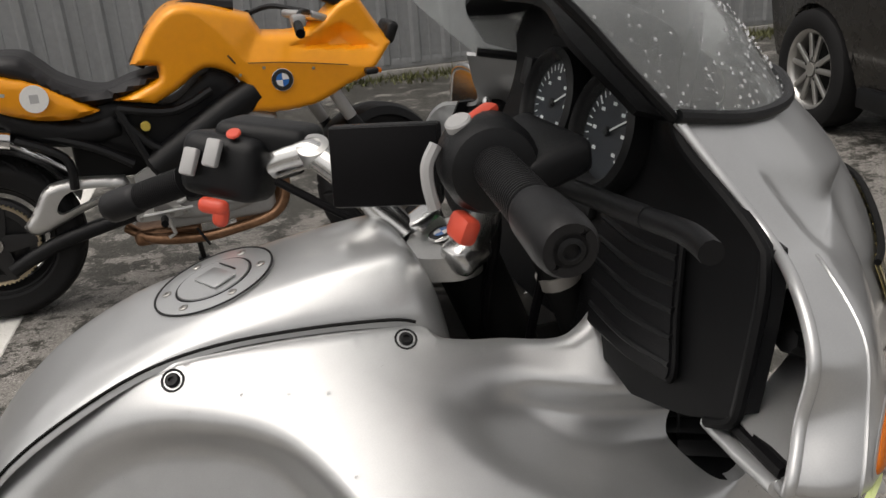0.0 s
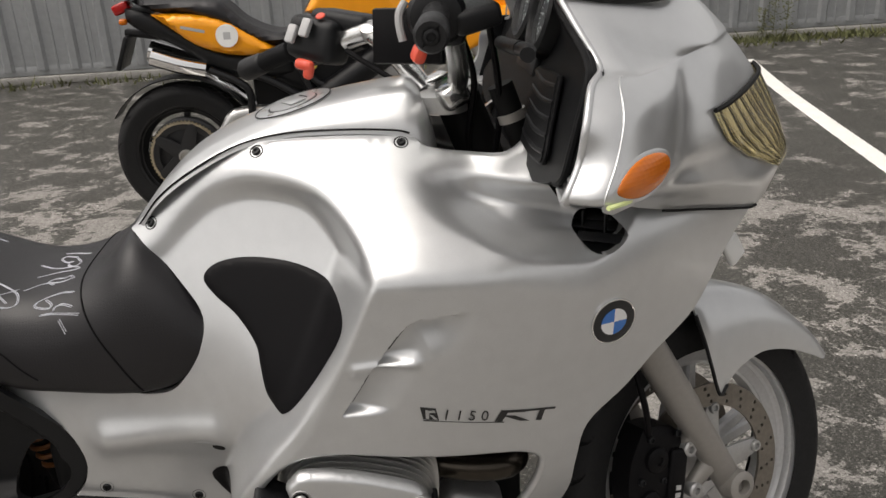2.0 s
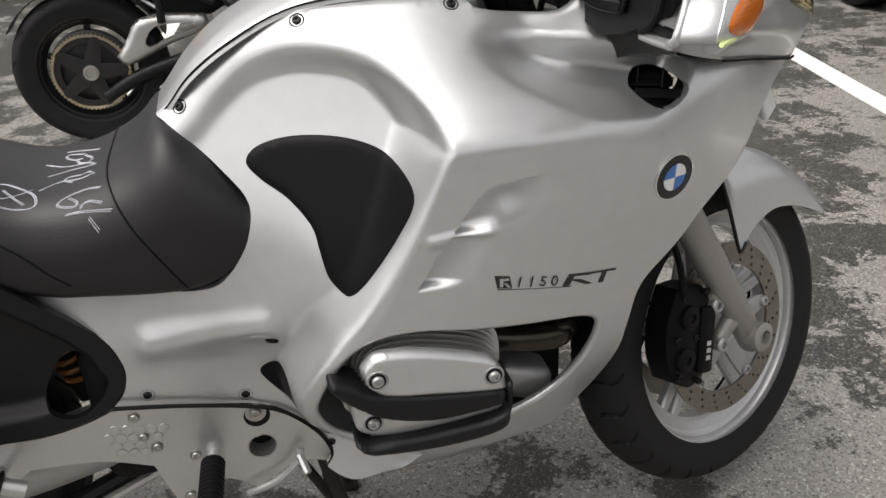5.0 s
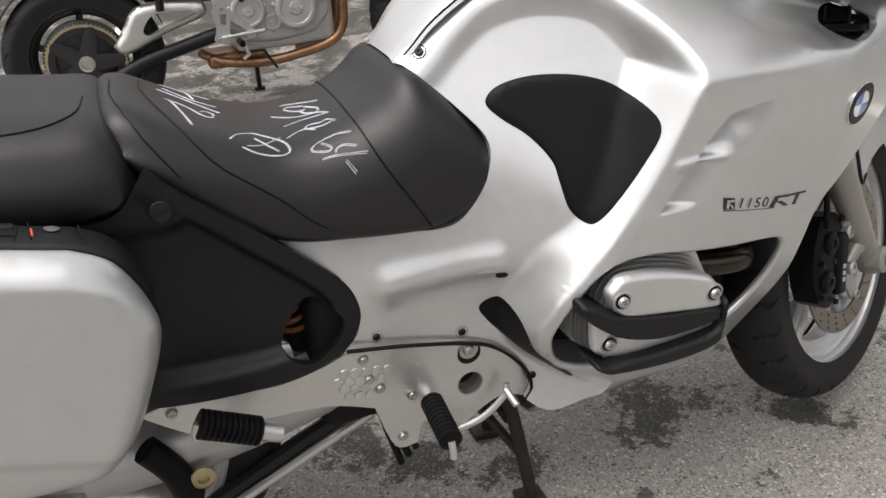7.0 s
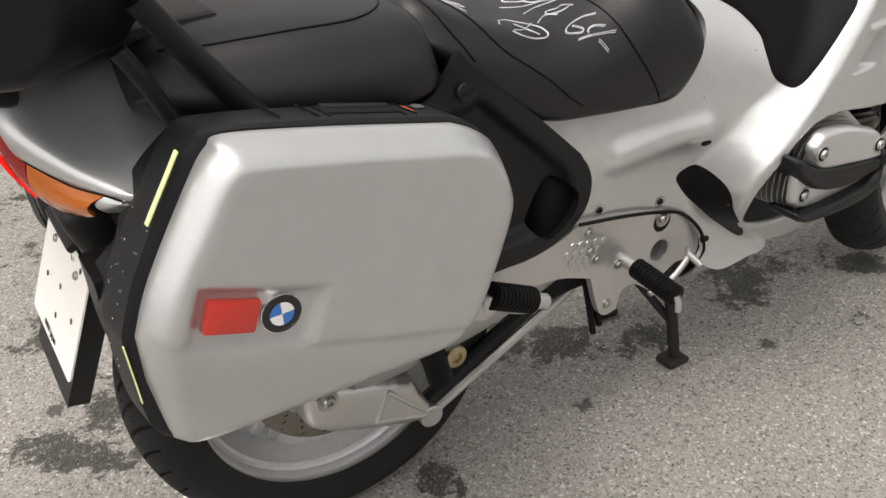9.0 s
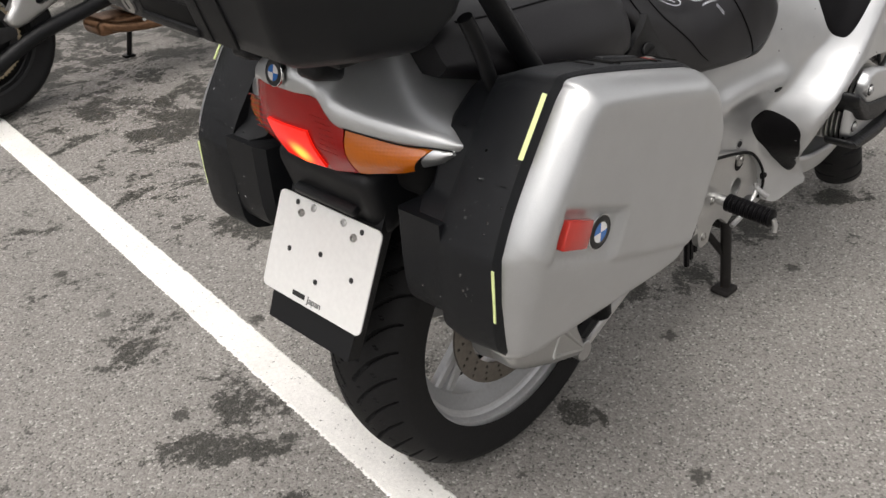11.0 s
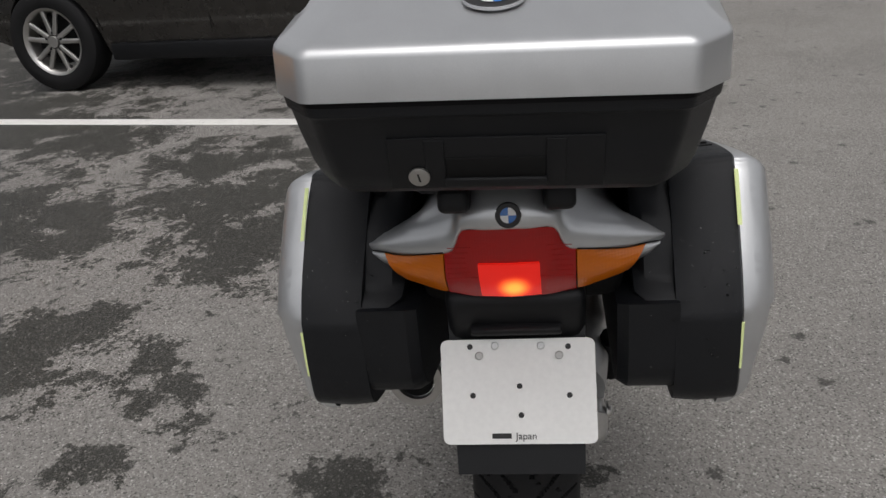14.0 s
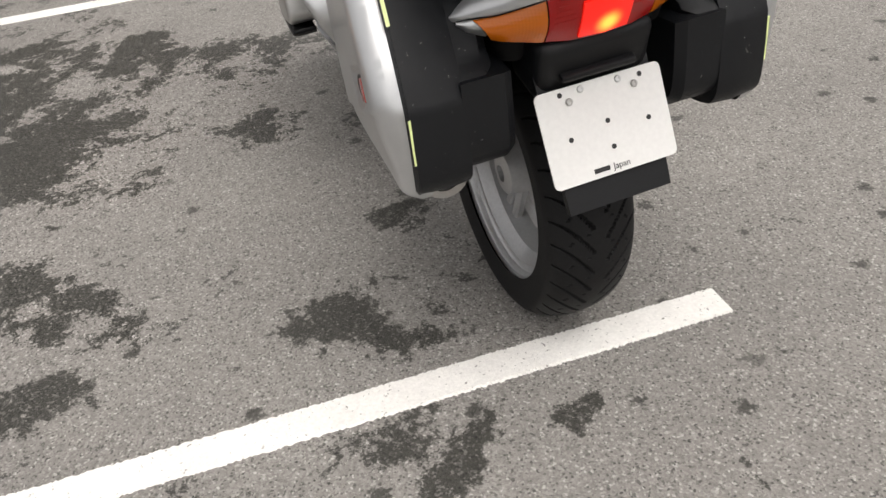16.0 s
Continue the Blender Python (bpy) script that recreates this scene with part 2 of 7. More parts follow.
def part(name, shape, mat, parent=None, label="", sharp=38, smooth=True, m=None):
    """One mesh object from a shape, under a thing or a part."""
    me = bpy.data.meshes.new(name)
    me.from_pydata([tuple(float(c) for c in p) for p in shape[0]], [], shape[1])
    bm = bmesh.new()
    bm.from_mesh(me)
    bmesh.ops.recalc_face_normals(bm, faces=bm.faces)
    bm.to_mesh(me)
    bm.free()
    if smooth:
        me.polygons.foreach_set("use_smooth", [True] * len(me.polygons))
        me.set_sharp_from_angle(angle=radians(sharp))
    me.materials.append(mat)
    ob = new(name, me)
    if m is not None:
        ob.matrix_basis = m
    if parent is not None:
        ob.parent = parent
    if label:
        ob["label"] = label
    return ob


def sheet(rows, closed_u=False, closed_v=False, cap=False):
    """A surface through rows of points."""
    n, m = len(rows), len(rows[0])
    v = [tuple(p) for r in rows for p in r]
    f = []
    for i in range(n if closed_u else n - 1):
        for j in range(m if closed_v else m - 1):
            a, b = i, (i + 1) % n
            c, d = j, (j + 1) % m
            f.append((a * m + c, a * m + d, b * m + d, b * m + c))
    if cap:
        f += [tuple(range(m)), tuple((n - 1) * m + k for k in range(m))]
    return v, f


def smooth_rows(rows, nu, nv, closed_v=False):
    """Rows of control points made denser both ways."""
    dense = [spline(r, nv, closed_v) for r in rows]
    cols = [spline([r[j] for r in dense], nu) for j in range(len(dense[0]))]
    return [[c[i] for c in cols] for i in range(len(cols[0]))]


def thick(shape, by):
    """A shell: the surface and its copy moved inwards along the normals, closed at the rim."""
    bm = bmesh.new()
    vs = [bm.verts.new(p) for p in shape[0]]
    for q in shape[1]:
        bm.faces.new([vs[i] for i in q])
    bmesh.ops.recalc_face_normals(bm, faces=bm.faces)
    bm.normal_update()
    bmesh.ops.solidify(bm, geom=bm.faces[:], thickness=by)
    bm.verts.index_update()
    out = [tuple(v.co) for v in bm.verts], [tuple(v.index for v in q.verts) for q in bm.faces]
    bm.free()
    return out


def tube(pts, r, n=12, cap=True):
    """A round bar along points; r may be one radius or one for each point."""
    p = [Vector(q) for q in pts]
    rs = r if isinstance(r, (list, tuple)) else [r] * len(p)
    rows, up = [], None
    for i, q in enumerate(p):
        d = (p[min(i + 1, len(p) - 1)] - p[max(i - 1, 0)]).normalized()
        if up is None:
            up = d.orthogonal().normalized()
        up = (up - d * up.dot(d)).normalized()
        side = d.cross(up)
        rows.append([q + (up * math.cos(2 * math.pi * k / n) + side * math.sin(2 * math.pi * k / n)) * rs[i] for k in range(n)])
    return sheet(rows, closed_v=True, cap=cap)


def bar(pts, r, n=12, steps=5):
    return tube(spline(pts, steps), r, n)


def turned(profile, n=32, closed=False):
    """A body turned about the z axis from (radius, height) pairs."""
    rows = [[(r * math.cos(2 * math.pi * k / n), r * math.sin(2 * math.pi * k / n), h) for k in range(n)] for r, h in profile]
    return sheet(rows, closed_u=closed, closed_v=True, cap=not closed)


def block(sx, sy, sz, bevel=0.004, seg=2):
    bm = bmesh.new()
    bmesh.ops.create_cube(bm, size=1)
    bmesh.ops.scale(bm, vec=(sx, sy, sz), verts=bm.verts)
    if bevel:
        bmesh.ops.bevel(bm, geom=bm.edges[:], offset=bevel, segments=seg, profile=0.5, affect="EDGES")
    bm.verts.index_update()
    out = [tuple(v.co) for v in bm.verts], [tuple(v.index for v in q.verts) for q in bm.faces]
    bm.free()
    return out


def outline(*runs):
    """A closed outline of smooth runs that meet in corners."""
    out = []
    for r in runs:
        out += [tuple(p) for p in spline(r, 5)][:-1]
    return out


def inside(q, poly):
    x, y = q
    hit = False
    for (ax, ay), (bx, by) in zip(poly, poly[1:] + poly[:1]):
        if (ay > y) != (by > y) and x < (bx - ax) * (y - ay) / (by - ay) + ax:
            hit = not hit
    return hit


def fill(edge, holes=(), grid=0.01, fine=()):
    """Triangles that fill an outline with holes, with an even lattice inside."""
    from mathutils.geometry import delaunay_2d_cdt
    pts, edges = [], []
    for loop in (edge, *holes):
        k = len(pts)
        pts += [Vector(p) for p in loop]
        edges += [(k + i, k + (i + 1) % len(loop)) for i in range(len(loop))]
    rim = np.array([tuple(p) for p in pts])
    xs, ys = [p[0] for p in edge], [p[1] for p in edge]
    j = 0
    y = min(ys) + grid * 0.5
    while y < max(ys):
        x = min(xs) + (grid * 0.5 if j % 2 else 0)
        while x < max(xs):
            if not any(a < x < c and b < y < d for a, b, c, d, _ in fine) and inside((x, y), edge) and not any(inside((x, y), h) for h in holes) and ((rim - (x, y)) ** 2).sum(1).min() > (grid * 0.55) ** 2:
                pts.append(Vector((x, y)))
            x += grid
        y += grid * 0.866
        j += 1
    done = []
    for a, b, c, d, g in fine:
        y = b
        while y <= d:
            x = a + random.Random(int(y * 9999)).uniform(0, g)
            while x <= c:
                if not any(p < x < r and q < y < t for p, q, r, t, _ in done) and inside((x, y), edge) and not any(inside((x, y), h) for h in holes) and ((rim - (x, y)) ** 2).sum(1).min() > (g * 0.55) ** 2:
                    pts.append(Vector((x, y)))
                x += g
            y += g * 0.866
        done.append((a, b, c, d, g))
    v, _, f, _, _, _ = delaunay_2d_cdt(pts, edges, [], 0, 1e-6)
    keep = []
    for t in f:
        c = sum((Vector(v[i]) for i in t), Vector((0, 0))) / len(t)
        if inside((c.x, c.y), edge) and not any(inside((c.x, c.y), h) for h in holes):
            keep.append(tuple(t))
    return [tuple(p) for p in v], keep


def skin(edge, holes, width, lift=0.0, depth=0.008, grid=0.01, lip=0.0, fine=()):
    """A panel of the body's flank: the outline lies in x, z; width(x, z) is how far it stands out to the right."""
    v, f = fill(edge, holes, grid, fine)
    top = [(x, -(width(x, z) + lift), z) for x, z in v]
    n = len(top)
    low = [(x, y + depth, z) for x, y, z in top]
    count = {}
    for t in f:
        for a, b in zip(t, t[1:] + t[:1]):
            count[(a, b)] = count.get((a, b), 0) + 1
    rim = [(a, b) for (a, b) in count if (b, a) not in count]
    if lip:
        # the rim is drawn in a little, so that its edge is rounded
        edge_ids = {i for e in rim for i in e}
        top = [(x, y + lip, z) if i in edge_ids else (x, y, z) for i, (x, y, z) in enumerate(top)]
    faces = list(f) + [tuple(i + n for i in reversed(t)) for t in f] + [(b, a, a + n, b + n) for a, b in rim]
    return top + low, faces


def plate_xz(edge, holes, y, depth, grid=0.03):
    return skin(edge, holes, lambda x, z: -y, 0, depth, grid)


def disc(r, h, n=24, bevel=0.0015):
    return turned([(r - bevel, 0), (r, bevel), (r, h - bevel), (r - bevel, h)], n)


def facing(p, d, up=(0, 0, 1)):
    """A pose at p whose z axis looks along d."""
    z = Vector(d).normalized()
    x = Vector(up).cross(z)
    x = x.normalized() if x.length > 1e-4 else z.orthogonal().normalized()
    y = z.cross(x)
    m = Matrix((x, y, z)).transposed().to_4x4()
    m.translation = p
    return m


def bolt(p, d, r=0.008, h=0.005, parent=None, name="screw", washer=0.0, mat=None):
    """A round-headed socket screw in a shallow cup."""
    prof = [(0.0008, h * 0.45), (r * 0.42, h * 0.45), (r * 0.45, h), (r * 0.8, h), (r, h * 0.6), (r, 0)]
    if washer:
        prof += [(washer, 0.0012), (washer, -0.002)]
    return part(name, turned(prof, 14), mat or STEEL, parent, m=facing(p, d))


def badge(p, d, r, parent, up=(0, 0, 1)):
    """A round enamel badge: dark ring, metal rim, blue and white quarters."""
    m = facing(p, d, up)
    ob = part("badge", turned([(r * 0.98, 0), (r, 0.001), (r, 0.003), (r * 0.93, 0.004), (r * 0.6, 0.0042)], 36), INK, parent, "round enamel badge with blue and white quarters")
    ob.matrix_basis = m
    part("badge_rim", turned([(r, 0.001), (r * 1.05, 0.001), (r * 1.05, 0.004), (r, 0.0045)], 36, True), CHROME, ob)
    for k in range(4):
        a0 = k * math.pi / 2
        v = [(0, 0, 0.0052)] + [(0.62 * r * math.cos(a0 + i * math.pi / 16), 0.62 * r * math.sin(a0 + i * math.pi / 16), 0.005) for i in range(9)]
        part("quarter", (v, [(0, i, i + 1) for i in range(1, 9)]), BADGE_BLUE if k % 2 else BADGE_WHITE, ob, smooth=False)
    return ob


def thing(name, label, category, group="", p=(0, 0, 0)):
    ob = new(name)
    ob.location = p
    ob.empty_display_size = 0.1
    return tagged(ob, label, category, group)


# ---- the setting ----
# places that still hold water: x, y, radius
PUDDLES = [(-.66, .32, .17), (-.58, .47, .14), (-.54, 1.06, .10), (.80, 1.03, .42), (-.05, 1.08, .12), (1.9, 1.55, .38), (1.6, .78, .28),
           (1.2, 2.5, .34), (1.05, 2.0, .38), (0.05, 1.46, .30), (-.27, 1.04, .14), (-.05, 1.87, .30), (-1.05, .38, .15), (-1.11, .11, .07),
           (.46, .34, .19), (-1.37, -.10, .05), (1.33, .68, .24), (1.10, .30, .26), (-.24, .14, .10), (-.57, -.10, .07), (.02, -.01, .12),
           (.52, -.03, .14), (-.12, .03, .10), (.44, -.31, .05), (.34, -.01, .14), (.66, -.14, .07), (1.28, .36, .22), (1.21, .10, .19), (1.10, -.05, .17), (1.86, 1.10, .19), (2.7, 3.0, .36), (2.39, 2.4, .34), (3.2, 3.4, .3), (1.31, 1.34, .48)]


def asphalt():
    m = bpy.data.materials.new("worn_damp_asphalt")
    m.use_nodes = True
    nt, bs = m.node_tree, m.node_tree.nodes["Principled BSDF"]
    L = nt.links.new
    tc = nt.nodes.new("ShaderNodeTexCoord")
    sep = nt.nodes.new("ShaderNodeSeparateXYZ")
    L(tc.outputs["Object"], sep.inputs[0])
    def noise_tex(scale, detail=4, rough=0.6, distort=0.0):
        n = nt.nodes.new("ShaderNodeTexNoise")
        n.inputs["Scale"].default_value, n.inputs["Detail"].default_value = scale, detail
        n.inputs["Roughness"].default_value, n.inputs["Distortion"].default_value = rough, distort
        L(tc.outputs["Object"], n.inputs["Vector"])
        return n.outputs["Fac"]
    def rng(v, a, b, c, d, smooth=False):
        n = nt.nodes.new("ShaderNodeMapRange")
        if smooth:
            n.interpolation_type = "SMOOTHSTEP"
        for k, q in zip(("From Min", "From Max", "To Min", "To Max"), (a, b, c, d)):
            n.inputs[k].default_value = q
        L(v, n.inputs["Value"])
        return n.outputs["Result"]
    def math2(op, a, b):
        n = nt.nodes.new("ShaderNodeMath")
        n.operation = op
        for k, q in enumerate((a, b)):
            if isinstance(q, (int, float)):
                n.inputs[k].default_value = q
            else:
                L(q, n.inputs[k])
        return n.outputs[0]
    # stones in the binder
    stones = nt.nodes.new("ShaderNodeTexVoronoi")
    stones.inputs["Scale"].default_value = 225
    L(tc.outputs["Object"], stones.inputs["Vector"])
    tone = nt.nodes.new("ShaderNodeSeparateColor")
    L(stones.outputs["Color"], tone.inputs[0])
    ramp = nt.nodes.new("ShaderNodeValToRGB")
    cr = ramp.color_ramp
    cr.elements[0].position, cr.elements[0].color = 0.0, (0.09, 0.087, 0.081, 1)
    cr.elements[1].position, cr.elements[1].color = 1.0, (0.46, 0.44, 0.412, 1)
    for p, c in ((0.09, (0.185, 0.177, 0.164, 1)), (0.30, (0.222, 0.212, 0.196, 1)), (0.75, (0.268, 0.256, 0.238, 1)), (0.92, (0.305, 0.291, 0.27, 1))):
        e = cr.elements.new(p)
        e.color = c
    L(tone.outputs[0], ramp.inputs[0])
    fine = noise_tex(420, 3)
    broad = noise_tex(1.3, 5)
    shade = math2("MULTIPLY", rng(fine, 0.25, 0.75, 0.80, 1.20), rng(broad, 0.3, 0.7, 0.88, 1.1))
    mul = nt.nodes.new("ShaderNodeMix")
    mul.data_type, mul.blend_type = "RGBA", "MULTIPLY"
    mul.inputs["Factor"].default_value = 1
    L(ramp.outputs[0], mul.inputs["A"])
    cc = nt.nodes.new("ShaderNodeCombineColor")
    for k in range(3):
        L(shade, cc.inputs[k])
    L(cc.outputs[0], mul.inputs["B"])
    # drying rain: ragged dark islands, thick beyond the row of bikes, few on the aisle side
    ragged = noise_tex(4.2, 12, 0.74, 0.3)
    speck = noise_tex(38, 4, 0.75)
    island = math2("ADD", ragged, rng(speck, 0.3, 0.7, -0.075, 0.075))
    warp = nt.nodes.new("ShaderNodeTexNoise")
    warp.inputs["Scale"].default_value, warp.inputs["Detail"].default_value = 4.5, 3
    L(tc.outputs["Object"], warp.inputs["Vector"])
    bent = nt.nodes.new("ShaderNodeVectorMath")
    bent.operation = "MULTIPLY_ADD"
    L(warp.outputs["Color"], bent.inputs[0])
    bent.inputs[1].default_value, bent.inputs[2].default_value = (0.3, 0.3, 0), (-0.15, -0.15, 0)
    place = nt.nodes.new("ShaderNodeVectorMath")
    L(tc.outputs["Object"], place.inputs[0])
    L(bent.outputs[0], place.inputs[1])
    pool = None
    for x, y, r in PUDDLES:
        d = nt.nodes.new("ShaderNodeVectorMath")
        d.operation = "DISTANCE"
        d.inputs[1].default_value = (x, y, 0)
        L(place.outputs[0], d.inputs[0])
        one = rng(d.outputs["Value"], r * 1.35, r * 0.35, 0.0, 1.0, True)
        pool = one if pool is None else math2("MAXIMUM", pool, one)
    amount = rng(sep.outputs["Y"], -0.3, 1.3, -0.080, 0.012, True)
    far = rng(sep.outputs["Y"], 1.6, 4.2, 0.0, 0.13)
    level = math2("ADD", math2("ADD", math2("ADD", island, amount), far), math2("MULTIPLY", pool, 0.15))
    wet = rng(level, 0.555, 0.60, 0.0, 1.0, True)
    # the tallest stones have dried
    wet = math2("MULTIPLY", wet, rng(tone.outputs[1], 0.80, 0.90, 1.0, 0.55))
    # single drops of spray
    drops = nt.nodes.new("ShaderNodeTexVoronoi")
    drops.inputs["Scale"].default_value = 9
    L(tc.outputs["Object"], drops.inputs["Vector"])
    dsep = nt.nodes.new("ShaderNodeSeparateColor")
    L(drops.outputs["Color"], dsep.inputs[0])
    blob = math2("ADD", drops.outputs["Distance"], rng(noise_tex(70, 3), 0.2, 0.8, -0.16, 0.16))
    spot = math2("MULTIPLY", rng(blob, 0.13, 0.20, 1.0, 0.0), rng(dsep.outputs[0], 0.64, 0.68, 0.0, 0.9))
    wet = math2("MAXIMUM", wet, spot)
    small = nt.nodes.new("ShaderNodeTexVoronoi")
    small.inputs["Scale"].default_value = 46
    L(tc.outputs["Object"], small.inputs["Vector"])
    ssep = nt.nodes.new("ShaderNodeSeparateColor")
    L(small.outputs["Color"], ssep.inputs[0])
    sblob = math2("ADD", small.outputs["Distance"], rng(noise_tex(210, 2), 0.2, 0.8, -0.14, 0.14))
    wet = math2("MAXIMUM", wet, math2("MULTIPLY", rng(sblob, 0.10, 0.20, 1.0, 0.0), rng(ssep.outputs[0], 0.74, 0.80, 0.0, 0.75)))
    pits = nt.nodes.new("ShaderNodeTexVoronoi")
    pits.inputs["Scale"].default_value = 95
    L(tc.outputs["Object"], pits.inputs["Vector"])
    psep = nt.nodes.new("ShaderNodeSeparateColor")
    L(pits.outputs["Color"], psep.inputs[0])
    wet = math2("MAXIMUM", wet, math2("MULTIPLY", rng(pits.outputs["Distance"], 0.16, 0.26, 1.0, 0.0), rng(psep.outputs[1], 0.70, 0.74, 0.0, 0.8)))
    dark = nt.nodes.new("ShaderNodeMix")
    dark.data_type, dark.blend_type = "RGBA", "MULTIPLY"
    L(wet, dark.inputs["Factor"])
    L(mul.outputs["Result"], dark.inputs["A"])
    dark.inputs["B"].default_value = (0.19, 0.194, 0.18, 1)
    L(dark.outputs["Result"], bs.inputs["Base Color"])
    L(rng(wet, 0, 1, 0.88, 0.52), bs.inputs["Roughness"])
    bs.inputs["Specular IOR Level"].default_value = 0.35
    b1, b2 = nt.nodes.new("ShaderNodeBump"), nt.nodes.new("ShaderNodeBump")
    b1.inputs["Strength"].default_value, b1.inputs["Distance"].default_value = 0.5, 0.003
    b2.inputs["Strength"].default_value, b2.inputs["Distance"].default_value = 0.4, 0.002
    b1.invert = True
    L(stones.outputs["Distance"], b1.inputs["Height"])
    L(fine, b2.inputs["Height"])
    L(b1.outputs[0], b2.inputs["Normal"])
    L(b2.outputs[0], bs.inputs["Normal"])
    return m


ground = part("ground", ([(-250, -250, 0), (250, -250, 0), (250, 250, 0), (-250, 250, 0)], [(0, 1, 2, 3)]), asphalt(), smooth=False)
tagged(ground, "grey worn asphalt with dark damp patches", "ground", kind="structure")

LINE = material("worn_line_paint", (0.80, 0.79, 0.75), 0.75, grain=0.12, grain_scale=150, bump=0.5, bump_scale=350)


def line_gaps(m):
    """Chips where the asphalt shows through the paint."""
    nt, bs = m.node_tree, m.node_tree.nodes["Principled BSDF"]
    src = bs.inputs["Base Color"].links[0].from_socket
    tc, no, ra, mx = (nt.nodes.new(k) for k in ("ShaderNodeTexCoord", "ShaderNodeTexNoise", "ShaderNodeMapRange", "ShaderNodeMix"))
    no.inputs["Scale"].default_value, no.inputs["Detail"].default_value = 130, 6
    ra.inputs["From Min"].default_value, ra.inputs["From Max"].default_value = 0.66, 0.70
    mx.data_type = "RGBA"
    mx.inputs["B"].default_value = (0.25, 0.24, 0.22, 1)
    nt.links.new(tc.outputs["Object"], no.inputs["Vector"])
    nt.links.new(no.outputs["Fac"], ra.inputs["Value"])
    nt.links.new(ra.outputs["Result"], mx.inputs["Factor"])
    nt.links.new(src, mx.inputs["A"])
    nt.links.new(mx.outputs["Result"], bs.inputs["Base Color"])


line_gaps(LINE)


def painted_line(path, width, label):
    rnd = random.Random(int(width * 1000) + len(path))
    mid = spline(path, 260)
    rows = []
    for i, p in enumerate(mid):
        a, b = mid[max(0, i - 1)], mid[min(len(mid) - 1, i + 1)]
        d = (b - a) / np.linalg.norm(b - a)
        n = np.array((-d[1], d[0]))
        w = [width / 2 + rnd.uniform(-0.0028, 0.0028) for _ in (0, 1)]
        l, r = p + n * w[0], p - n * w[1]
        rows.append([(l[0], l[1], 0.0005), (l[0] - n[0] * .004, l[1] - n[1] * .004, 0.004), (r[0] + n[0] * .004, r[1] + n[1] * .004, 0.004), (r[0], r[1], 0.0005)])
    ob = part("parking_line", sheet(rows), LINE)
    return tagged(ob, label, "road marking", kind="structure")


painted_line([(-0.972, -0.325), (-0.905, 0.34), (-0.787, 1.5), (-0.68, 2.6), (-0.5, 4.4), (-0.36, 5.8)], 0.088, "worn white parking line behind the motorcycles")
painted_line([(2.20, -0.62), (2.39, 0.61), (2.655, 2.1), (3.11, 4.4), (3.45, 5.8)], 0.115, "worn white parking line in front of the bays")

FENCE = material("galvanised_fence_sheet", (0.30, 0.31, 0.315), 0.5, 0.25, grain=0.12, grain_scale=18, bump=0.1, bump_scale=60)
fence = thing("fence", "grey corrugated metal sheet fence along the lot", "fence", p=(0, 6.95, 0))
tagged(fence, kind="structure")


def fence_sheet(wide, high):
    rows = []
    prof = [(0, 0), (0.06, 0), (0.085, -0.03), (0.135, -0.03), (0.16, 0), (0.24, 0), (0.245, -0.006), (0.255, -0.006), (0.26, 0)]
    pts, x = [], 0
    while x < wide - 0.01:
        pts += [(x + px * 1.0, py) for px, py in prof if x + px < wide]
        x += 0.3
    pts.append((wide, 0))
    for z in (0.12, high):
        rows.append([(px, py, z) for px, py in pts])
    return thick(sheet(rows), 0.004)


sheet_shape = fence_sheet(0.9, 2.6)
for k in range(34):
    ob = part("sheet", sheet_shape, FENCE, fence, sharp=20) if k == 0 else new("sheet", first_sheet.data)
    if k == 0:
        first_sheet = ob
    ob.parent = fence
    ob.location = (-14 + k * 0.9, (k % 2) * 0.004, 0)
part("bottom_rail", moved(block(31, 0.05, 0.09, 0.006), pose(1.5, 0.02, 0.12)), FENCE, fence)
part("kerb", moved(block(31, 0.16, 0.07, 0.012), pose(1.5, 0.02, 0.035)), material("fence_kerb_concrete", (0.30, 0.29, 0.27), 0.9, grain=0.25, grain_scale=40, bump=0.4, bump_scale=90), fence)


# unseen plain wall, added opposite the fence to dim reflections on the flank
tagged(part("unseen_wall", moved(block(30, 0.2, 2.4, 0.02), pose(2.0, -7.0, 1.2)), material("unseen_wall_grey", (0.28, 0.275, 0.265), 0.9, grain=0.2, grain_scale=12, bump=0.3, bump_scale=80)), "unseen plain grey wall added to dim reflections from its side", "wall", kind="structure")


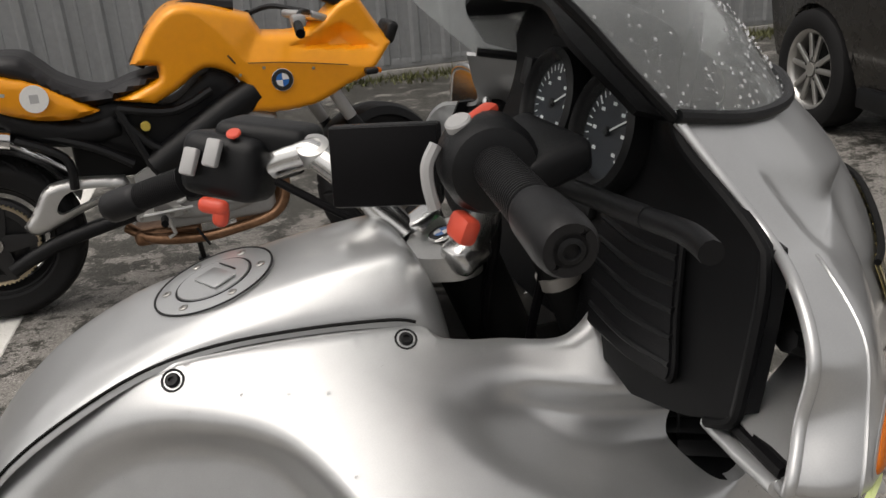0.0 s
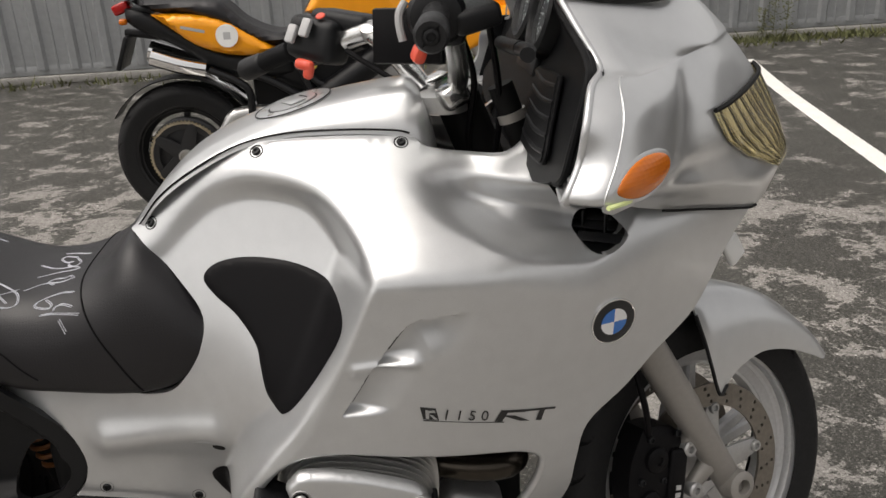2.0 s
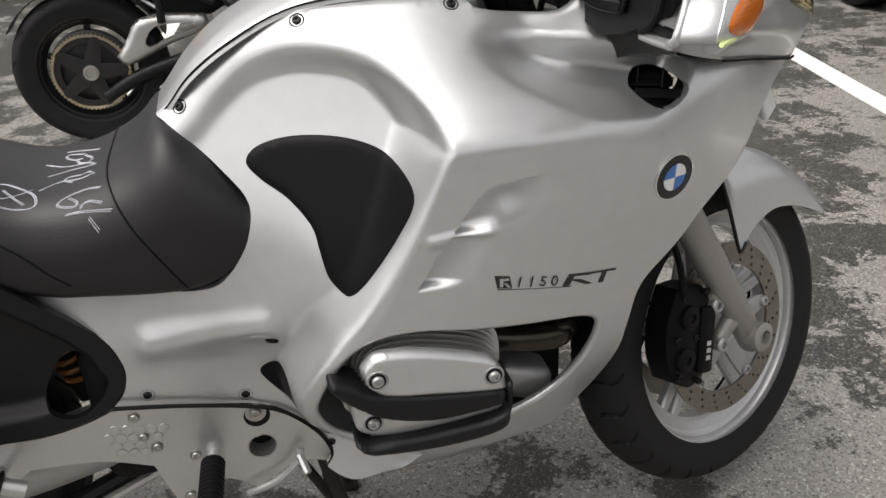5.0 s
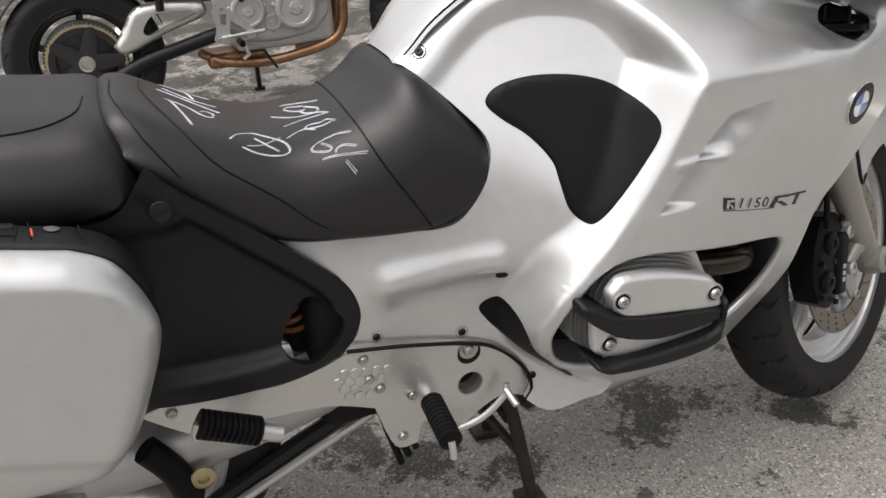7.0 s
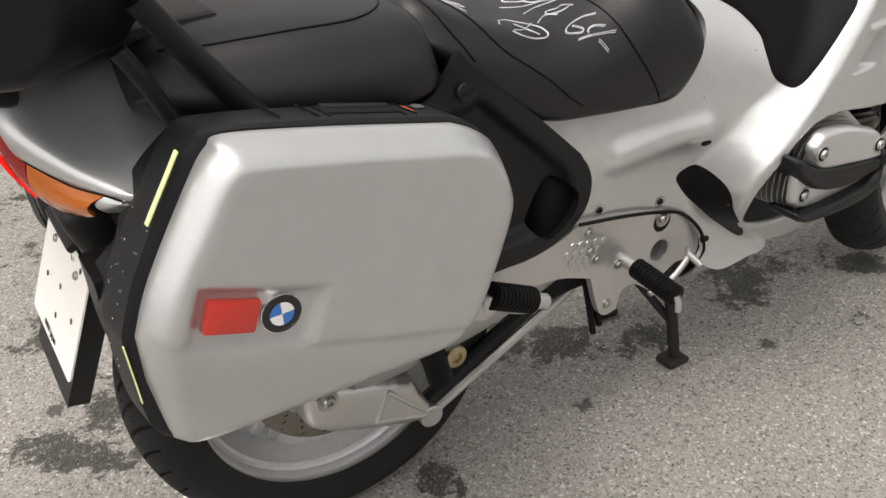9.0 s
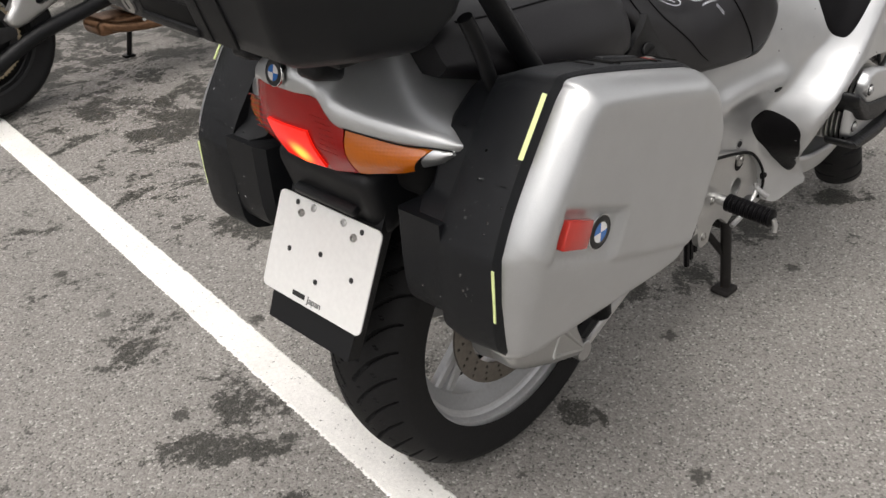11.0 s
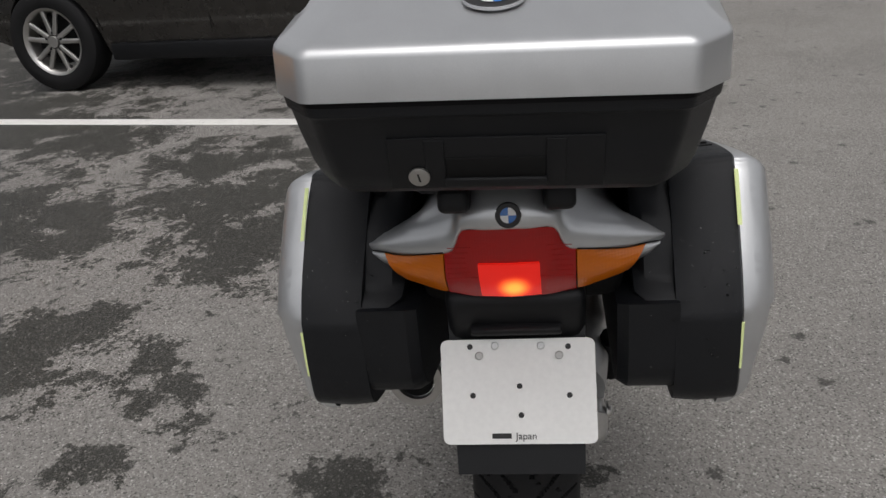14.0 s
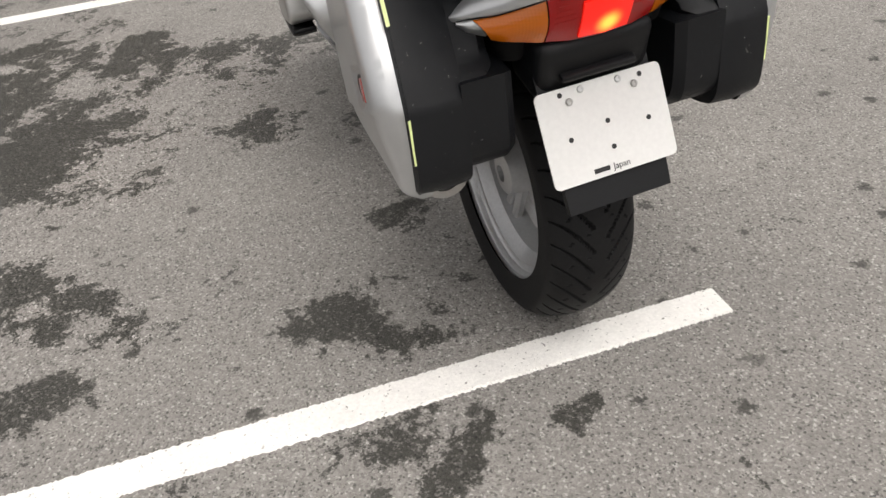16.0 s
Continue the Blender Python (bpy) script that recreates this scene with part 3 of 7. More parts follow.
def weeds():
    rnd = random.Random(7)
    v, f = [], []
    for _ in range(3400):
        x = rnd.choice((rnd.uniform(1.5, 9), rnd.uniform(3.6, 8), rnd.uniform(-6, 9)))
        y = 6.86 - abs(rnd.gauss(0, 0.16))
        h = rnd.uniform(0.02, 0.075) * (1.6 if rnd.random() < 0.1 else 1)
        a, w = rnd.uniform(0, 6.28), rnd.uniform(0.004, 0.012)
        lean = rnd.uniform(-0.6, 0.6) * h
        c, s = math.cos(a), math.sin(a)
        k = len(v)
        v += [(x - c * w, y - s * w, 0), (x + c * w, y + s * w, 0), (x + c * w * .7 + s * lean, y + s * w * .7 + c * lean, h * .6), (x - c * w * .7 + s * lean, y - s * w * .7 + c * lean, h * .6), (x + 2 * s * lean, y + 2 * c * lean, h)]
        f += [(k, k + 1, k + 2, k + 3), (k + 3, k + 2, k + 4)]
    # two tall weeds against the sheets
    for bx, bh in ((4.15, 0.5), (4.28, 0.42), (4.05, 0.3)):
        for _ in range(70):
            h = rnd.uniform(0.05, bh)
            a, l = rnd.uniform(0, 6.28), rnd.uniform(0.03, 0.07)
            x, y = bx + rnd.gauss(0, 0.03), 6.8 + rnd.gauss(0, 0.03)
            k = len(v)
            v += [(x, y, h), (x + l * math.cos(a) * .5 + .008, y + l * math.sin(a) * .5, h + l * .4), (x + l * math.cos(a), y + l * math.sin(a), h + l * .3), (x + l * math.cos(a) * .5 - .008, y + l * math.sin(a) * .5, h + l * .35)]
            f.append((k, k + 1, k + 2, k + 3))
        k = len(v)
        v += [(bx - .003, 6.8, 0), (bx + .003, 6.8, 0), (bx + .002, 6.8, bh), (bx - .002, 6.8, bh)]
        f.append((k, k + 1, k + 2, k + 3))
    return v, f


GREEN_LEAF = material("weed_leaves", (0.11, 0.115, 0.045), 0.7, grain=0.5, grain_scale=30)
tagged(part("weeds", weeds(), GREEN_LEAF, smooth=False), "low green and dry weeds at the foot of the fence", "weeds", kind="stuff")

# ---- the silver touring motorcycle ----
WALL = [(.12, .80, .345), (.20, .80, .352), (.35, .80, .340), (.475, .75, .307), (.45, .82, .317), (.11, .67, .342), (.21, .666, .347), (.39, .626, .308), (.55, .82, .285), (.70, .861, .20), (.62, .70, .235),
        (.0, .50, .325), (.2, .50, .325), (.44, .47, .265), (.2, .35, .27), (.4, .35, .22), (-.02, .33, .225), (.2, .90, .354), (.4, .90, .332)]
SLOPE = [(-.17, .88, .112), (0, .985, .142), (.1, .995, .15), (.21, .985, .17), (.30, .96, .190), (.378, .985, .21), (.13, .915, .262), (.25, .91, .278), (.35, .905, .285), (.14, .850, .345), (.226, .852, .351), (.33, .848, .340), (.40, .828, .327), (.44, .818, .320),
         (.485, .832, .308), (.52, .865, .29), (.6, .88, .25), (.7, .861, .205)]
INNER = [(-.17, .88, .112), (-.083, .81, .178), (0, .955, .15), (.02, .87, .19), (.08, .86, .215), (.10, .78, .262), (.04, .74, .262), (.014, .655, .292),
         (-.086, .557, .224), (-.141, .452, .194), (-.277, .48, .187), (-.173, .643, .206), (-.012, .343, .206), (-.30, .60, .19), (-.06, .67, .235), (0, .52, .265), (-.03, .43, .215), (-.112, .49, .193), (-.086, .434, .200), (.0, .285, .228), (.05, .294, .248), (.05, .34, .245), (-.4, .5, .18)]
RIDGE = [(-.2, .83), (-.16, .862), (-.12, .90), (-.07, .936), (0, .953), (.08, .941), (.125, .902), (.147, .857), (.136, .822), (.09, .722), (.04, .64), (-.012, .588), (-.050, .545), (-.070, .50), (-.068, .465), (-.050, .428), (-.012, .388), (.032, .352), (.075, .322), (.115, .292)]
wall, slope, inner, ridge = net(WALL), net(SLOPE), net(INNER, 7e-3), side_of(spline(RIDGE, 6))


def outer(x, z):
    """The flank outside the knee hollow: an upright wall and a shelf that meet in a soft crease."""
    a = wall(x, z) + .3 * step(.07, -.05, x) * step(.70, .86, z)
    b = slope(x, z) + .3 * step(.77, .69, z)
    h = max(0, .016 - abs(a - b))
    return min(a, b) - h * h / .064



scoop_low = side_of(spline([(.195, .95), (.235, .915), (.292, .883), (.351, .857), (.395, .847), (.443, .841), (.482, .858), (.51, .89)], 6))
scoop_top = side_of(spline([(.195, .95), (.255, .946), (.321, .936), (.396, .925), (.47, .91)], 6))
notch_a = side_of(spline([(.225, .796), (.205, .794), (.186, .779), (.163, .750)], 5))
notch_b = side_of(spline([(.145, .728), (.128, .699), (.107, .668)], 5))


def half_width(x, z):
    """How far the body's right flank stands out."""
    o, i = outer(x, z), inner(x, z)
    band_w = .042 - .018 * step(.62, .54, z)
    t = max(0, ridge(x, z) + band_w - .002) / band_w
    t = t ** 1.8 * step(-.32, -.22, x)
    h = max(0, .55 - abs(t - 1)) / .55
    f = i + (o - i) * (min(t, 1) - h * h * .1375)
    f -= .056 * step(-.004, .024, scoop_low(x, z)) * step(-.014, .034, -scoop_top(x, z)) * step(.19, .32, x) * step(.54, .47, x)
    if z < .70:
        d = ridge(x, z)
        f += (.0030 * math.exp(-((d + .001) / .0042) ** 2) - .0018 * math.exp(-((d - .0095) / .0042) ** 2)) * step(.70, .62, z)
    f += .018 * bump(x, z, -.25, .57, -.10, .585, .028)
    f += .006 * bump(x, z, .125, .730, .20, .737, .009)
    for d, lo, hi in ((notch_a(x, z), .735, .80), (notch_b(x, z), .665, .73)):
        if lo - .01 < z < hi + .01:
            f -= .016 * step(.060, .004, d) * step(-.001, .002, d) * step(lo - .006, lo + .006, z) * step(hi + .006, hi - .004, z)
    return f


def yc(x):
    """The motorcycle's middle plane: it stands a little askew to the line of bays."""
    return -.0448 * (x + 1.05)


def other(shape):
    """The same shape on the motorcycle's left."""
    return [(p[0], 2 * yc(p[0]) - p[1], p[2]) for p in shape[0]], [tuple(reversed(q)) for q in shape[1]]


touring = thing("touring_motorcycle", "silver touring motorcycle with panniers and top box, on its centre stand", "motorcycle")

FLANK = outline([(-.19, .868), (-.178, .877), (-.138, .917), (-.087, .953), (-.017, .985), (.05, .992), (.13, .993), (.213, .989), (.232, .984)],
                [(.232, .984), (.246, .974), (.29, .966), (.345, .966), (.378, .985)], [(.378, .985), (.392, .943), (.416, .904)],
                [(.416, .904), (.44, .905), (.513, .897), (.588, .884), (.707, .857)],
                [(.707, .857), (.661, .802), (.616, .727), (.551, .675), (.506, .629), (.448, .578), (.433, .512), (.425, .445), (.392, .368), (.336, .29)],
                [(.336, .295), (.24, .300), (.15, .303), (.09, .306), (.056, .300), (.034, .289), (.012, .279)], [(.012, .279), (-.004, .277), (-.022, .284), (-.038, .298)],
                [(-.038, .298), (-.026, .325), (-.045, .368), (-.09, .415), (-.139, .434), (-.209, .447), (-.328, .468)],
                [(-.328, .466), (-.305, .495), (-.298, .54), (-.325, .595), (-.417, .66)],
                [(-.417, .66), (-.323, .651), (-.183, .643)], [(-.183, .643), (-.143, .652), (-.104, .70), (-.089, .756), (-.121, .803), (-.167, .85), (-.19, .868)])
MOUTH = [tuple(p) for p in spline([(.378, .50), (.380, .532), (.362, .553), (.325, .566), (.25, .580), (.17, .593), (.10, .605), (.042, .604), (.004, .584), (-.028, .544), (-.046, .502), (-.047, .470), (-.030, .424), (.004, .385), (.046, .370), (.09, .368), (.15, .372), (.22, .380), (.285, .392), (.330, .418), (.362, .46)], 4, True)]
VENT = [tuple(p) for p in spline([(.432, .868), (.447, .888), (.480, .884), (.497, .866), (.474, .847), (.448, .847)], 4, True)]
flank = skin(FLANK, [MOUTH, VENT], half_width, 0, .014, .008, fine=[(.095, .655, .235, .805, .0022), (-.13, .30, .175, .97, .0045), (.19, .82, .53, .965, .0042), (.12, .79, .5, .87, .006)])
part("side_fairing", flank, SILVER, touring, "silver painted side fairing with knee hollow and engine opening", sharp=50)
part("side_fairing", other(flank), SILVER, touring, sharp=50)
# dark threads laid along the notches paint in the shade of their slits
for run in ([(.203, .7915), (.186, .777), (.165, .7495)], [(.143, .7255), (.128, .699), (.111, .672)]):
    part("notch_shade", tube([(x + .002, -half_width(x + .002, z) - .0002, z) for x, z in [tuple(q) for q in spline(run, 6)]], [.0006] + [.0021] * 11 + [.0006], 6), BLACK_DEEP, touring)
# rolled lip round the engine opening and the knee hollow's rubber
part("opening_lip", join(tube([(x, -half_width(x, z) + .007, z) for x, z in MOUTH] + [(MOUTH[0][0], -half_width(*MOUTH[0]) + .007, MOUTH[0][1])], .007, 10)), SILVER, touring)
rear_rim = [q for q in MOUTH if q[0] < .27 and not (q[0] > .10 and q[1] > .5)]
inner_wall = sheet([[(x, -half_width(x, z) + .008, z) for x, z in rear_rim], [(.17 + (x - .17) * .93, -.19, .46 + (z - .46) * .9) for x, z in rear_rim]])
part("opening_shroud", inner_wall, SILVER, touring)
vent_wall = sheet([[(x, -half_width(x, z) + .004, z) for x, z in VENT + VENT[:1]], [(x + .01, -half_width(x, z) + .05, z) for x, z in VENT + VENT[:1]]])
vent = part("air_vent", join(vent_wall, skin(VENT, [], lambda x, z: half_width(x, z) - .045, 0, .004, .02)), BLACK, touring, "black slatted air vent")
for k in range(3):
    z = .857 + .009 * k
    part("vent_slat", moved(block(.062, .016, .0025, .001), pose(.465, -half_width(.465, z) + .008, z, 30, 0, -28)), BLACK, vent)
for k in range(2):
    part("vent_slat", moved(block(.0025, .016, .04, .001), pose(.452 + .024 * k, -half_width(.452 + .024 * k, .866) + .010, .866, 0, 0, -28)), BLACK, vent)

PAD = [tuple(p) for p in spline([(-.084, .809), (-.064, .829), (-.018, .840), (.038, .838), (.082, .825), (.108, .802), (.110, .775), (.084, .728), (.052, .683), (.026, .654), (.012, .650), (-.003, .668), (-.009, .702), (-.014, .731), (-.038, .764), (-.069, .788)], 5, True)]
pad_shape = skin(PAD, [], half_width, .004, .006, .008, .003)
part("knee_pad", pad_shape, BLACK_SOFT, touring, "black rubber knee pad", sharp=60)
part("knee_pad", other(pad_shape), BLACK_SOFT, touring, sharp=60)
SMALL_PAD = [tuple(p) for p in spline([(-.114, .492), (-.104, .507), (-.087, .514), (-.078, .505), (-.072, .478), (-.060, .448), (-.036, .418), (.0, .383), (.028, .350), (.022, .346), (-.018, .379), (-.047, .405), (-.080, .441), (-.103, .470)], 4, True)]
part("heel_pad", skin(SMALL_PAD, [], half_width, .0025, .005, .005, .0015), BLACK_SOFT, touring, "small black rubber leg pad")

# tank cover with its seam
def tank_rows():
    xs = [-.19, -.17, -.138, -.087, -.017, .05, .13, .20, .232, .25]
    top = [.868, .893, .928, .968, 1.001, 1.021, 1.038, 1.048, 1.047, 1.02]
    edge = [(-.111, .858), (-.120, .879), (-.130, .916), (-.138, .952), (-.142, .986), (-.142, .999), (-.148, 1.0), (-.157, .996), (-.16, .988), (-.158, .965)]
    rows = []
    for x, t, (ye, ze) in zip(xs, top, edge):
        c = yc(x)
        w = c - ye
        half = [(ye + .001, ze - .006), (ye + w * .07, ze + (t - ze) * .24), (ye + w * .24, ze + (t - ze) * .66), (ye + w * .40, ze + (t - ze) * .90), (ye + w * .70, ze + (t - ze) * .985), (c, t)]
        row = [(x, y, z) for y, z in half]
        rows.append(row + [(x, 2 * c - y, z) for y, z in reversed(half[:-1])])
    rows.append([(x + .012, y, z - .05) for x, y, z in rows[-1]])
    rows.append([(x, y, z - .06) for x, y, z in rows[-1]])
    return smooth_rows(rows, 4, 4)


part("tank_seam", tube(spline([(-.185, -.107, .866), (-.17, -.115, .881), (-.138, -.126, .918), (-.087, -.135, .954), (-.017, -.142, .988), (.05, -.144, 1.0005), (.13, -.1495, 1.0015), (.20, -.158, .998), (.222, -.162, .993)], 5), .0016, 6), BLACK_DEEP, touring)
part("tank_cover", sheet(tank_rows()), SILVER, touring, "silver painted fuel tank cover", sharp=60)
cap_m = facing((.058, -.050, 1.0225), (-.26, -.03, 1), (1, 0, 0))
cap = part("fuel_cap", turned([(.058, -.004), (.0585, .0012), (.057, .0018), (.0385, .0022), (.0375, .0006), (.0365, .0006), (.0355, .0034), (.001, .0042)], 48), SILVER_CASE, touring, "flush round fuel filler cap", m=cap_m)
part("seam_ring", turned([(.0575, .0012), (.0595, .0012), (.0595, .0022), (.0575, .0022)], 48, True), BLACK, cap)
part("seam_ring", turned([(.0366, .0012), (.0378, .0012), (.0378, .0026), (.0366, .0026)], 48, True), BLACK, cap)
for k in range(6):
    a = k * math.pi / 3 + .3
    bolt((.047 * math.cos(a), .047 * math.sin(a), .002), (0, 0, 1), .0045, .0014, cap)
part("cap_flap", moved(block(.042, .024, .002, .0008), pose(.004, .002, .0052, 0, 0, 25)), SILVER_CASE, cap)
part("cap_slot", moved(block(.03, .0012, .0008, 0), pose(-.012, .016, .0046, 0, 0, 25)), BLACK, cap)

for x, z in ((.009, .979), (.209, .983), (-.157, .878), (-.141, .452), (-.277, .48), (-.026, .343)):
    h = half_width
    n = Vector((-(h(x + .01, z) - h(x - .01, z)) / .02, -1, -(h(x, z + .01) - h(x, z - .01)) / .02))
    bolt((x, -h(x, z) + .001, z), (n.x, -1, n.z), .0065, .004, touring, washer=.0105, mat=BLACK)
SLOT = [tuple(p) for p in spline([(-.126, .569), (-.108, .5735), (-.090, .570), (-.078, .561), (-.084, .552), (-.098, .554), (-.114, .561)], 5, True)]
slot = part("fixing_slot", skin(SLOT, [], lambda x, z: half_width(x, z) + .0016 - .0012 * step(.006, .002, math.hypot((x + .096) * .4, z - .5625)), 0, .004, .0025, .0012), SILVER, touring, sharp=60)
part("slot_hole", skin([tuple(p) for p in spline([(-.098, .566), (-.088, .5665), (-.0805, .561), (-.084, .5545), (-.096, .5565)], 5, True)], [], half_width, .0022, .003, .008), BLACK_DEEP, slot)

# nose with the mirror pods; levels from the chin up, each from the pod's rear rim to the middle
def nose_levels():
    lv = [
        [(.400, -.36, .958), (.45, -.335, .930), (.53, -.298, .902), (.60, -.27, .889), (.66, -.242, .876), (.708, -.207, .866), (.765, -.13, .866), (.785, -.08, .868)],
        [(.388, -.40, .968), (.44, -.385, .955), (.53, -.328, .928), (.61, -.289, .92), (.675, -.252, .914), (.728, -.205, .912), (.782, -.13, .912), (.80, -.082, .914)],
        [(.372, -.462, .976), (.42, -.474, .973), (.485, -.415, .965), (.555, -.335, .957), (.645, -.268, .957), (.722, -.197, .955), (.772, -.125, .955), (.788, -.08, .955)],
        [(.367, -.478, .987), (.412, -.494, .987), (.475, -.445, .988), (.548, -.352, .985), (.635, -.275, .988), (.705, -.197, .988), (.757, -.125, .988), (.772, -.08, .988)],
        [(.385, -.462, 1.020), (.43, -.474, 1.024), (.485, -.425, 1.025), (.552, -.335, 1.03), (.62, -.272, 1.03), (.678, -.205, 1.03), (.735, -.125, 1.03), (.75, -.08, 1.03)],
        [(.392, -.460, 1.060), (.443, -.450, 1.063), (.503, -.382, 1.066), (.556, -.315, 1.068), (.612, -.257, 1.07), (.66, -.197, 1.07), (.708, -.122, 1.07), (.722, -.078, 1.07)],
        [(.406, -.424, 1.091), (.450, -.405, 1.092), (.509, -.345, 1.092), (.556, -.298, 1.093), (.607, -.242, 1.094), (.648, -.187, 1.094), (.688, -.119, 1.095), (.700, -.078, 1.095)],
        [(.432, -.362, 1.101), (.465, -.357, 1.10), (.513, -.322, 1.102), (.556, -.285, 1.104), (.605, -.232, 1.106), (.643, -.182, 1.106), (.68, -.118, 1.108), (.69, -.078, 1.108)],
        [(.416, -.325, 1.14), (.45, -.317, 1.14), (.493, -.292, 1.138), (.538, -.257, 1.138), (.581, -.212, 1.14), (.612, -.167, 1.142), (.643, -.112, 1.145), (.652, -.078, 1.145)],
        [(.400, -.293, 1.176), (.43, -.287, 1.172), (.475, -.272, 1.166), (.515, -.247, 1.162), (.552, -.207, 1.16), (.58, -.162, 1.164), (.608, -.112, 1.168), (.616, -.077, 1.168)],
    ]
    return lv


NOSE = smooth_rows(nose_levels(), 8, 8)


def nose_relief():
    """A sunk facet under the screen, and the valley between the mirror pod and the nose."""
    nu, nv = len(NOSE) - 1, len(NOSE[0]) - 1
    out = []
    for i, row in enumerate(NOSE):
        line = []
        for j, q in enumerate(row):
            u, v = i / nu, j / nv
            du = np.array(NOSE[min(nu, i + 1)][j]) - np.array(NOSE[max(0, i - 1)][j])
            dv = np.array(row[min(nv, j + 1)]) - np.array(row[max(0, j - 1)])
            n = np.cross(dv, du)
            n = n / (np.linalg.norm(n) + 1e-9)
            top = .916 - .387 * (v - .16)
            sunk = .0085 * step(top, top - .065, u) * step(top - .34, top - .10, u) * step(.13, .22, v) * step(.62, .45, v)
            sunk += .007 * math.exp(-((v - .455) / .055) ** 2) * step(.14, .27, u) * step(.70, .52, u)
            line.append(tuple(np.array(q) - n * sunk))
        out.append(line)
    return out


NOSE = nose_relief()
nose = thick(sheet(NOSE), .005)
part("upper_fairing", nose, SILVER, touring, "silver upper fairing with hollow mirror pod", sharp=55)
part("upper_fairing", other(nose), SILVER, touring, sharp=55)
# rounded rear rim of the pod, and the bracket of the missing mirror
rim_line = [r[0] for r in NOSE]
part("pod_rim", tube([(x + .002, y + .002, z) for x, y, z in rim_line[8:]], .0045, 10), SILVER, touring)
part("pod_crease", tube([tuple(r[7]) for r in NOSE[15:52]], .0014, 6), SILVER, touring)
part("mirror_bracket", join(bar([(.43, -.392, 1.035), (.455, -.385, 1.02), (.478, -.372, 1.0)], .009, 8), moved(block(.012, .06, .055, .005), pose(.468, -.372, 1.03, 0, -20, 25))), BLACK, touring, "black bracket of a missing mirror")
part("mirror_mount", thick(sheet(smooth_rows([[(.432, -.405, 1.065), (.45, -.392, 1.052), (.47, -.375, 1.04)], [(.437, -.418, 1.045), (.455, -.402, 1.03), (.475, -.385, 1.02)], [(.442, -.425, 1.02), (.46, -.41, 1.01), (.478, -.392, 1.003)]], 3, 3)), .004), ALU_DULL, touring, "grey broken mirror mount in the pod")


# black inner wall that closes the cockpit panel off from the hollow pod
POD_EDGE = [(-.378, 1.100), (-.388, 1.075), (-.394, 1.045), (-.399, 1.010), (-.401, .990)]
wall_run = [tuple(p) for p in spline(POD_EDGE, 4)]
liner = [[(.375 + .30 * (z - .97) - .001, y, z) for y, z in wall_run], [(.375 + .30 * (z - .97) + .02, y - .003, z) for y, z in wall_run], [(.45, y + .06, z) for y, z in wall_run]]
part("inner_liner", thick(sheet(liner), .003), BLACK, touring, "black plastic inner fairing wall")
part("inner_liner", other(thick(sheet(liner), .003)), BLACK, touring)


def leaf(lx, lz, t, n=10):
    """A domed almond-shaped lens, pointed at one end."""
    rows = []
    for i in range(n + 1):
        q = i / n
        k = math.cos(q * math.pi / 2)
        ring = []
        for j in range(40):
            a = 2 * math.pi * j / 40
            x, y = math.cos(a), math.sin(a)
            if x < 0:
                y *= 1 - .35 * x * x
            ring.append((lx * x * k, lz * y * k, t * math.sin(q * math.pi / 2)))
        rows.append(ring)
    return sheet(rows, closed_v=True, cap=True)


ind_m = facing((.4575, -.4595, .999), (.60, -.78, .10)) @ pose(0, 0, 0, 0, 0, 7)
for m_side in (ind_m,):
    ringp = part("indicator_rim", moved(leaf(.055, .0255, .003), ind_m), SILVER, touring)
    lens_i = part("indicator", moved(leaf(.050, .0212, .007), ind_m @ pose(0, 0, .0012)), AMBER, touring, "amber front indicator lens")
    part("indicator_rim", other(moved(leaf(.055, .0255, .003), ind_m)), SILVER, touring)
    part("indicator", other(moved(leaf(.050, .0212, .007), ind_m @ pose(0, 0, .0012))), AMBER, touring, "amber front indicator lens")
tape = tube([(.408, -.4985, .979), (.430, -.483, .978), (.452, -.462, .977)], .0030, 6)
part("pod_foot", moved(block(.046, .016, .014, .004), pose(.434, -.449, .966, 0, 0, 40)), SILVER_CASE, touring)
part("tape_strip", tape, LIME, touring, "lime reflective strip")


def lamp_patch(lift, ribs=0, n=30, m=66):
    """The headlamp's face on the nose: its inner edge sweeps down and forwards. ribs: concentric rings pressed into it."""
    nu, nv = len(NOSE) - 1, len(NOSE[0]) - 1
    rows = []
    for i in range(n + 1):
        row = []
        for j in range(m + 1):
            a, b = i / n, j / m
            u = .120 + (.431 + .045 * b - .120) * a
            edge = float(np.interp(u, (.116, .151, .204, .32, .436, .48), (.755, .68, .605, .550, .525, .522)))
            v = edge + (.985 - edge) * b
            iu, iv = min(nu - 1, int(u * nu)), min(nv - 1, int(v * nv))
            fu, fv = u * nu - iu, v * nv - iv
            q = [np.array(NOSE[iu + di][iv + dj]) for di, dj in ((0, 0), (1, 0), (0, 1), (1, 1))]
            pt = q[0] * (1 - fu) * (1 - fv) + q[1] * fu * (1 - fv) + q[2] * (1 - fu) * fv + q[3] * fu * fv
            nn = np.cross(q[2] - q[0], q[1] - q[0])
            nn = nn / (np.linalg.norm(nn) + 1e-9)
            ring = .0022 * math.sin(2 * math.pi * ribs * b) if ribs else 0
            row.append(tuple(pt + nn * (lift + ring)))
        rows.append(row)
    return sheet(rows), rows


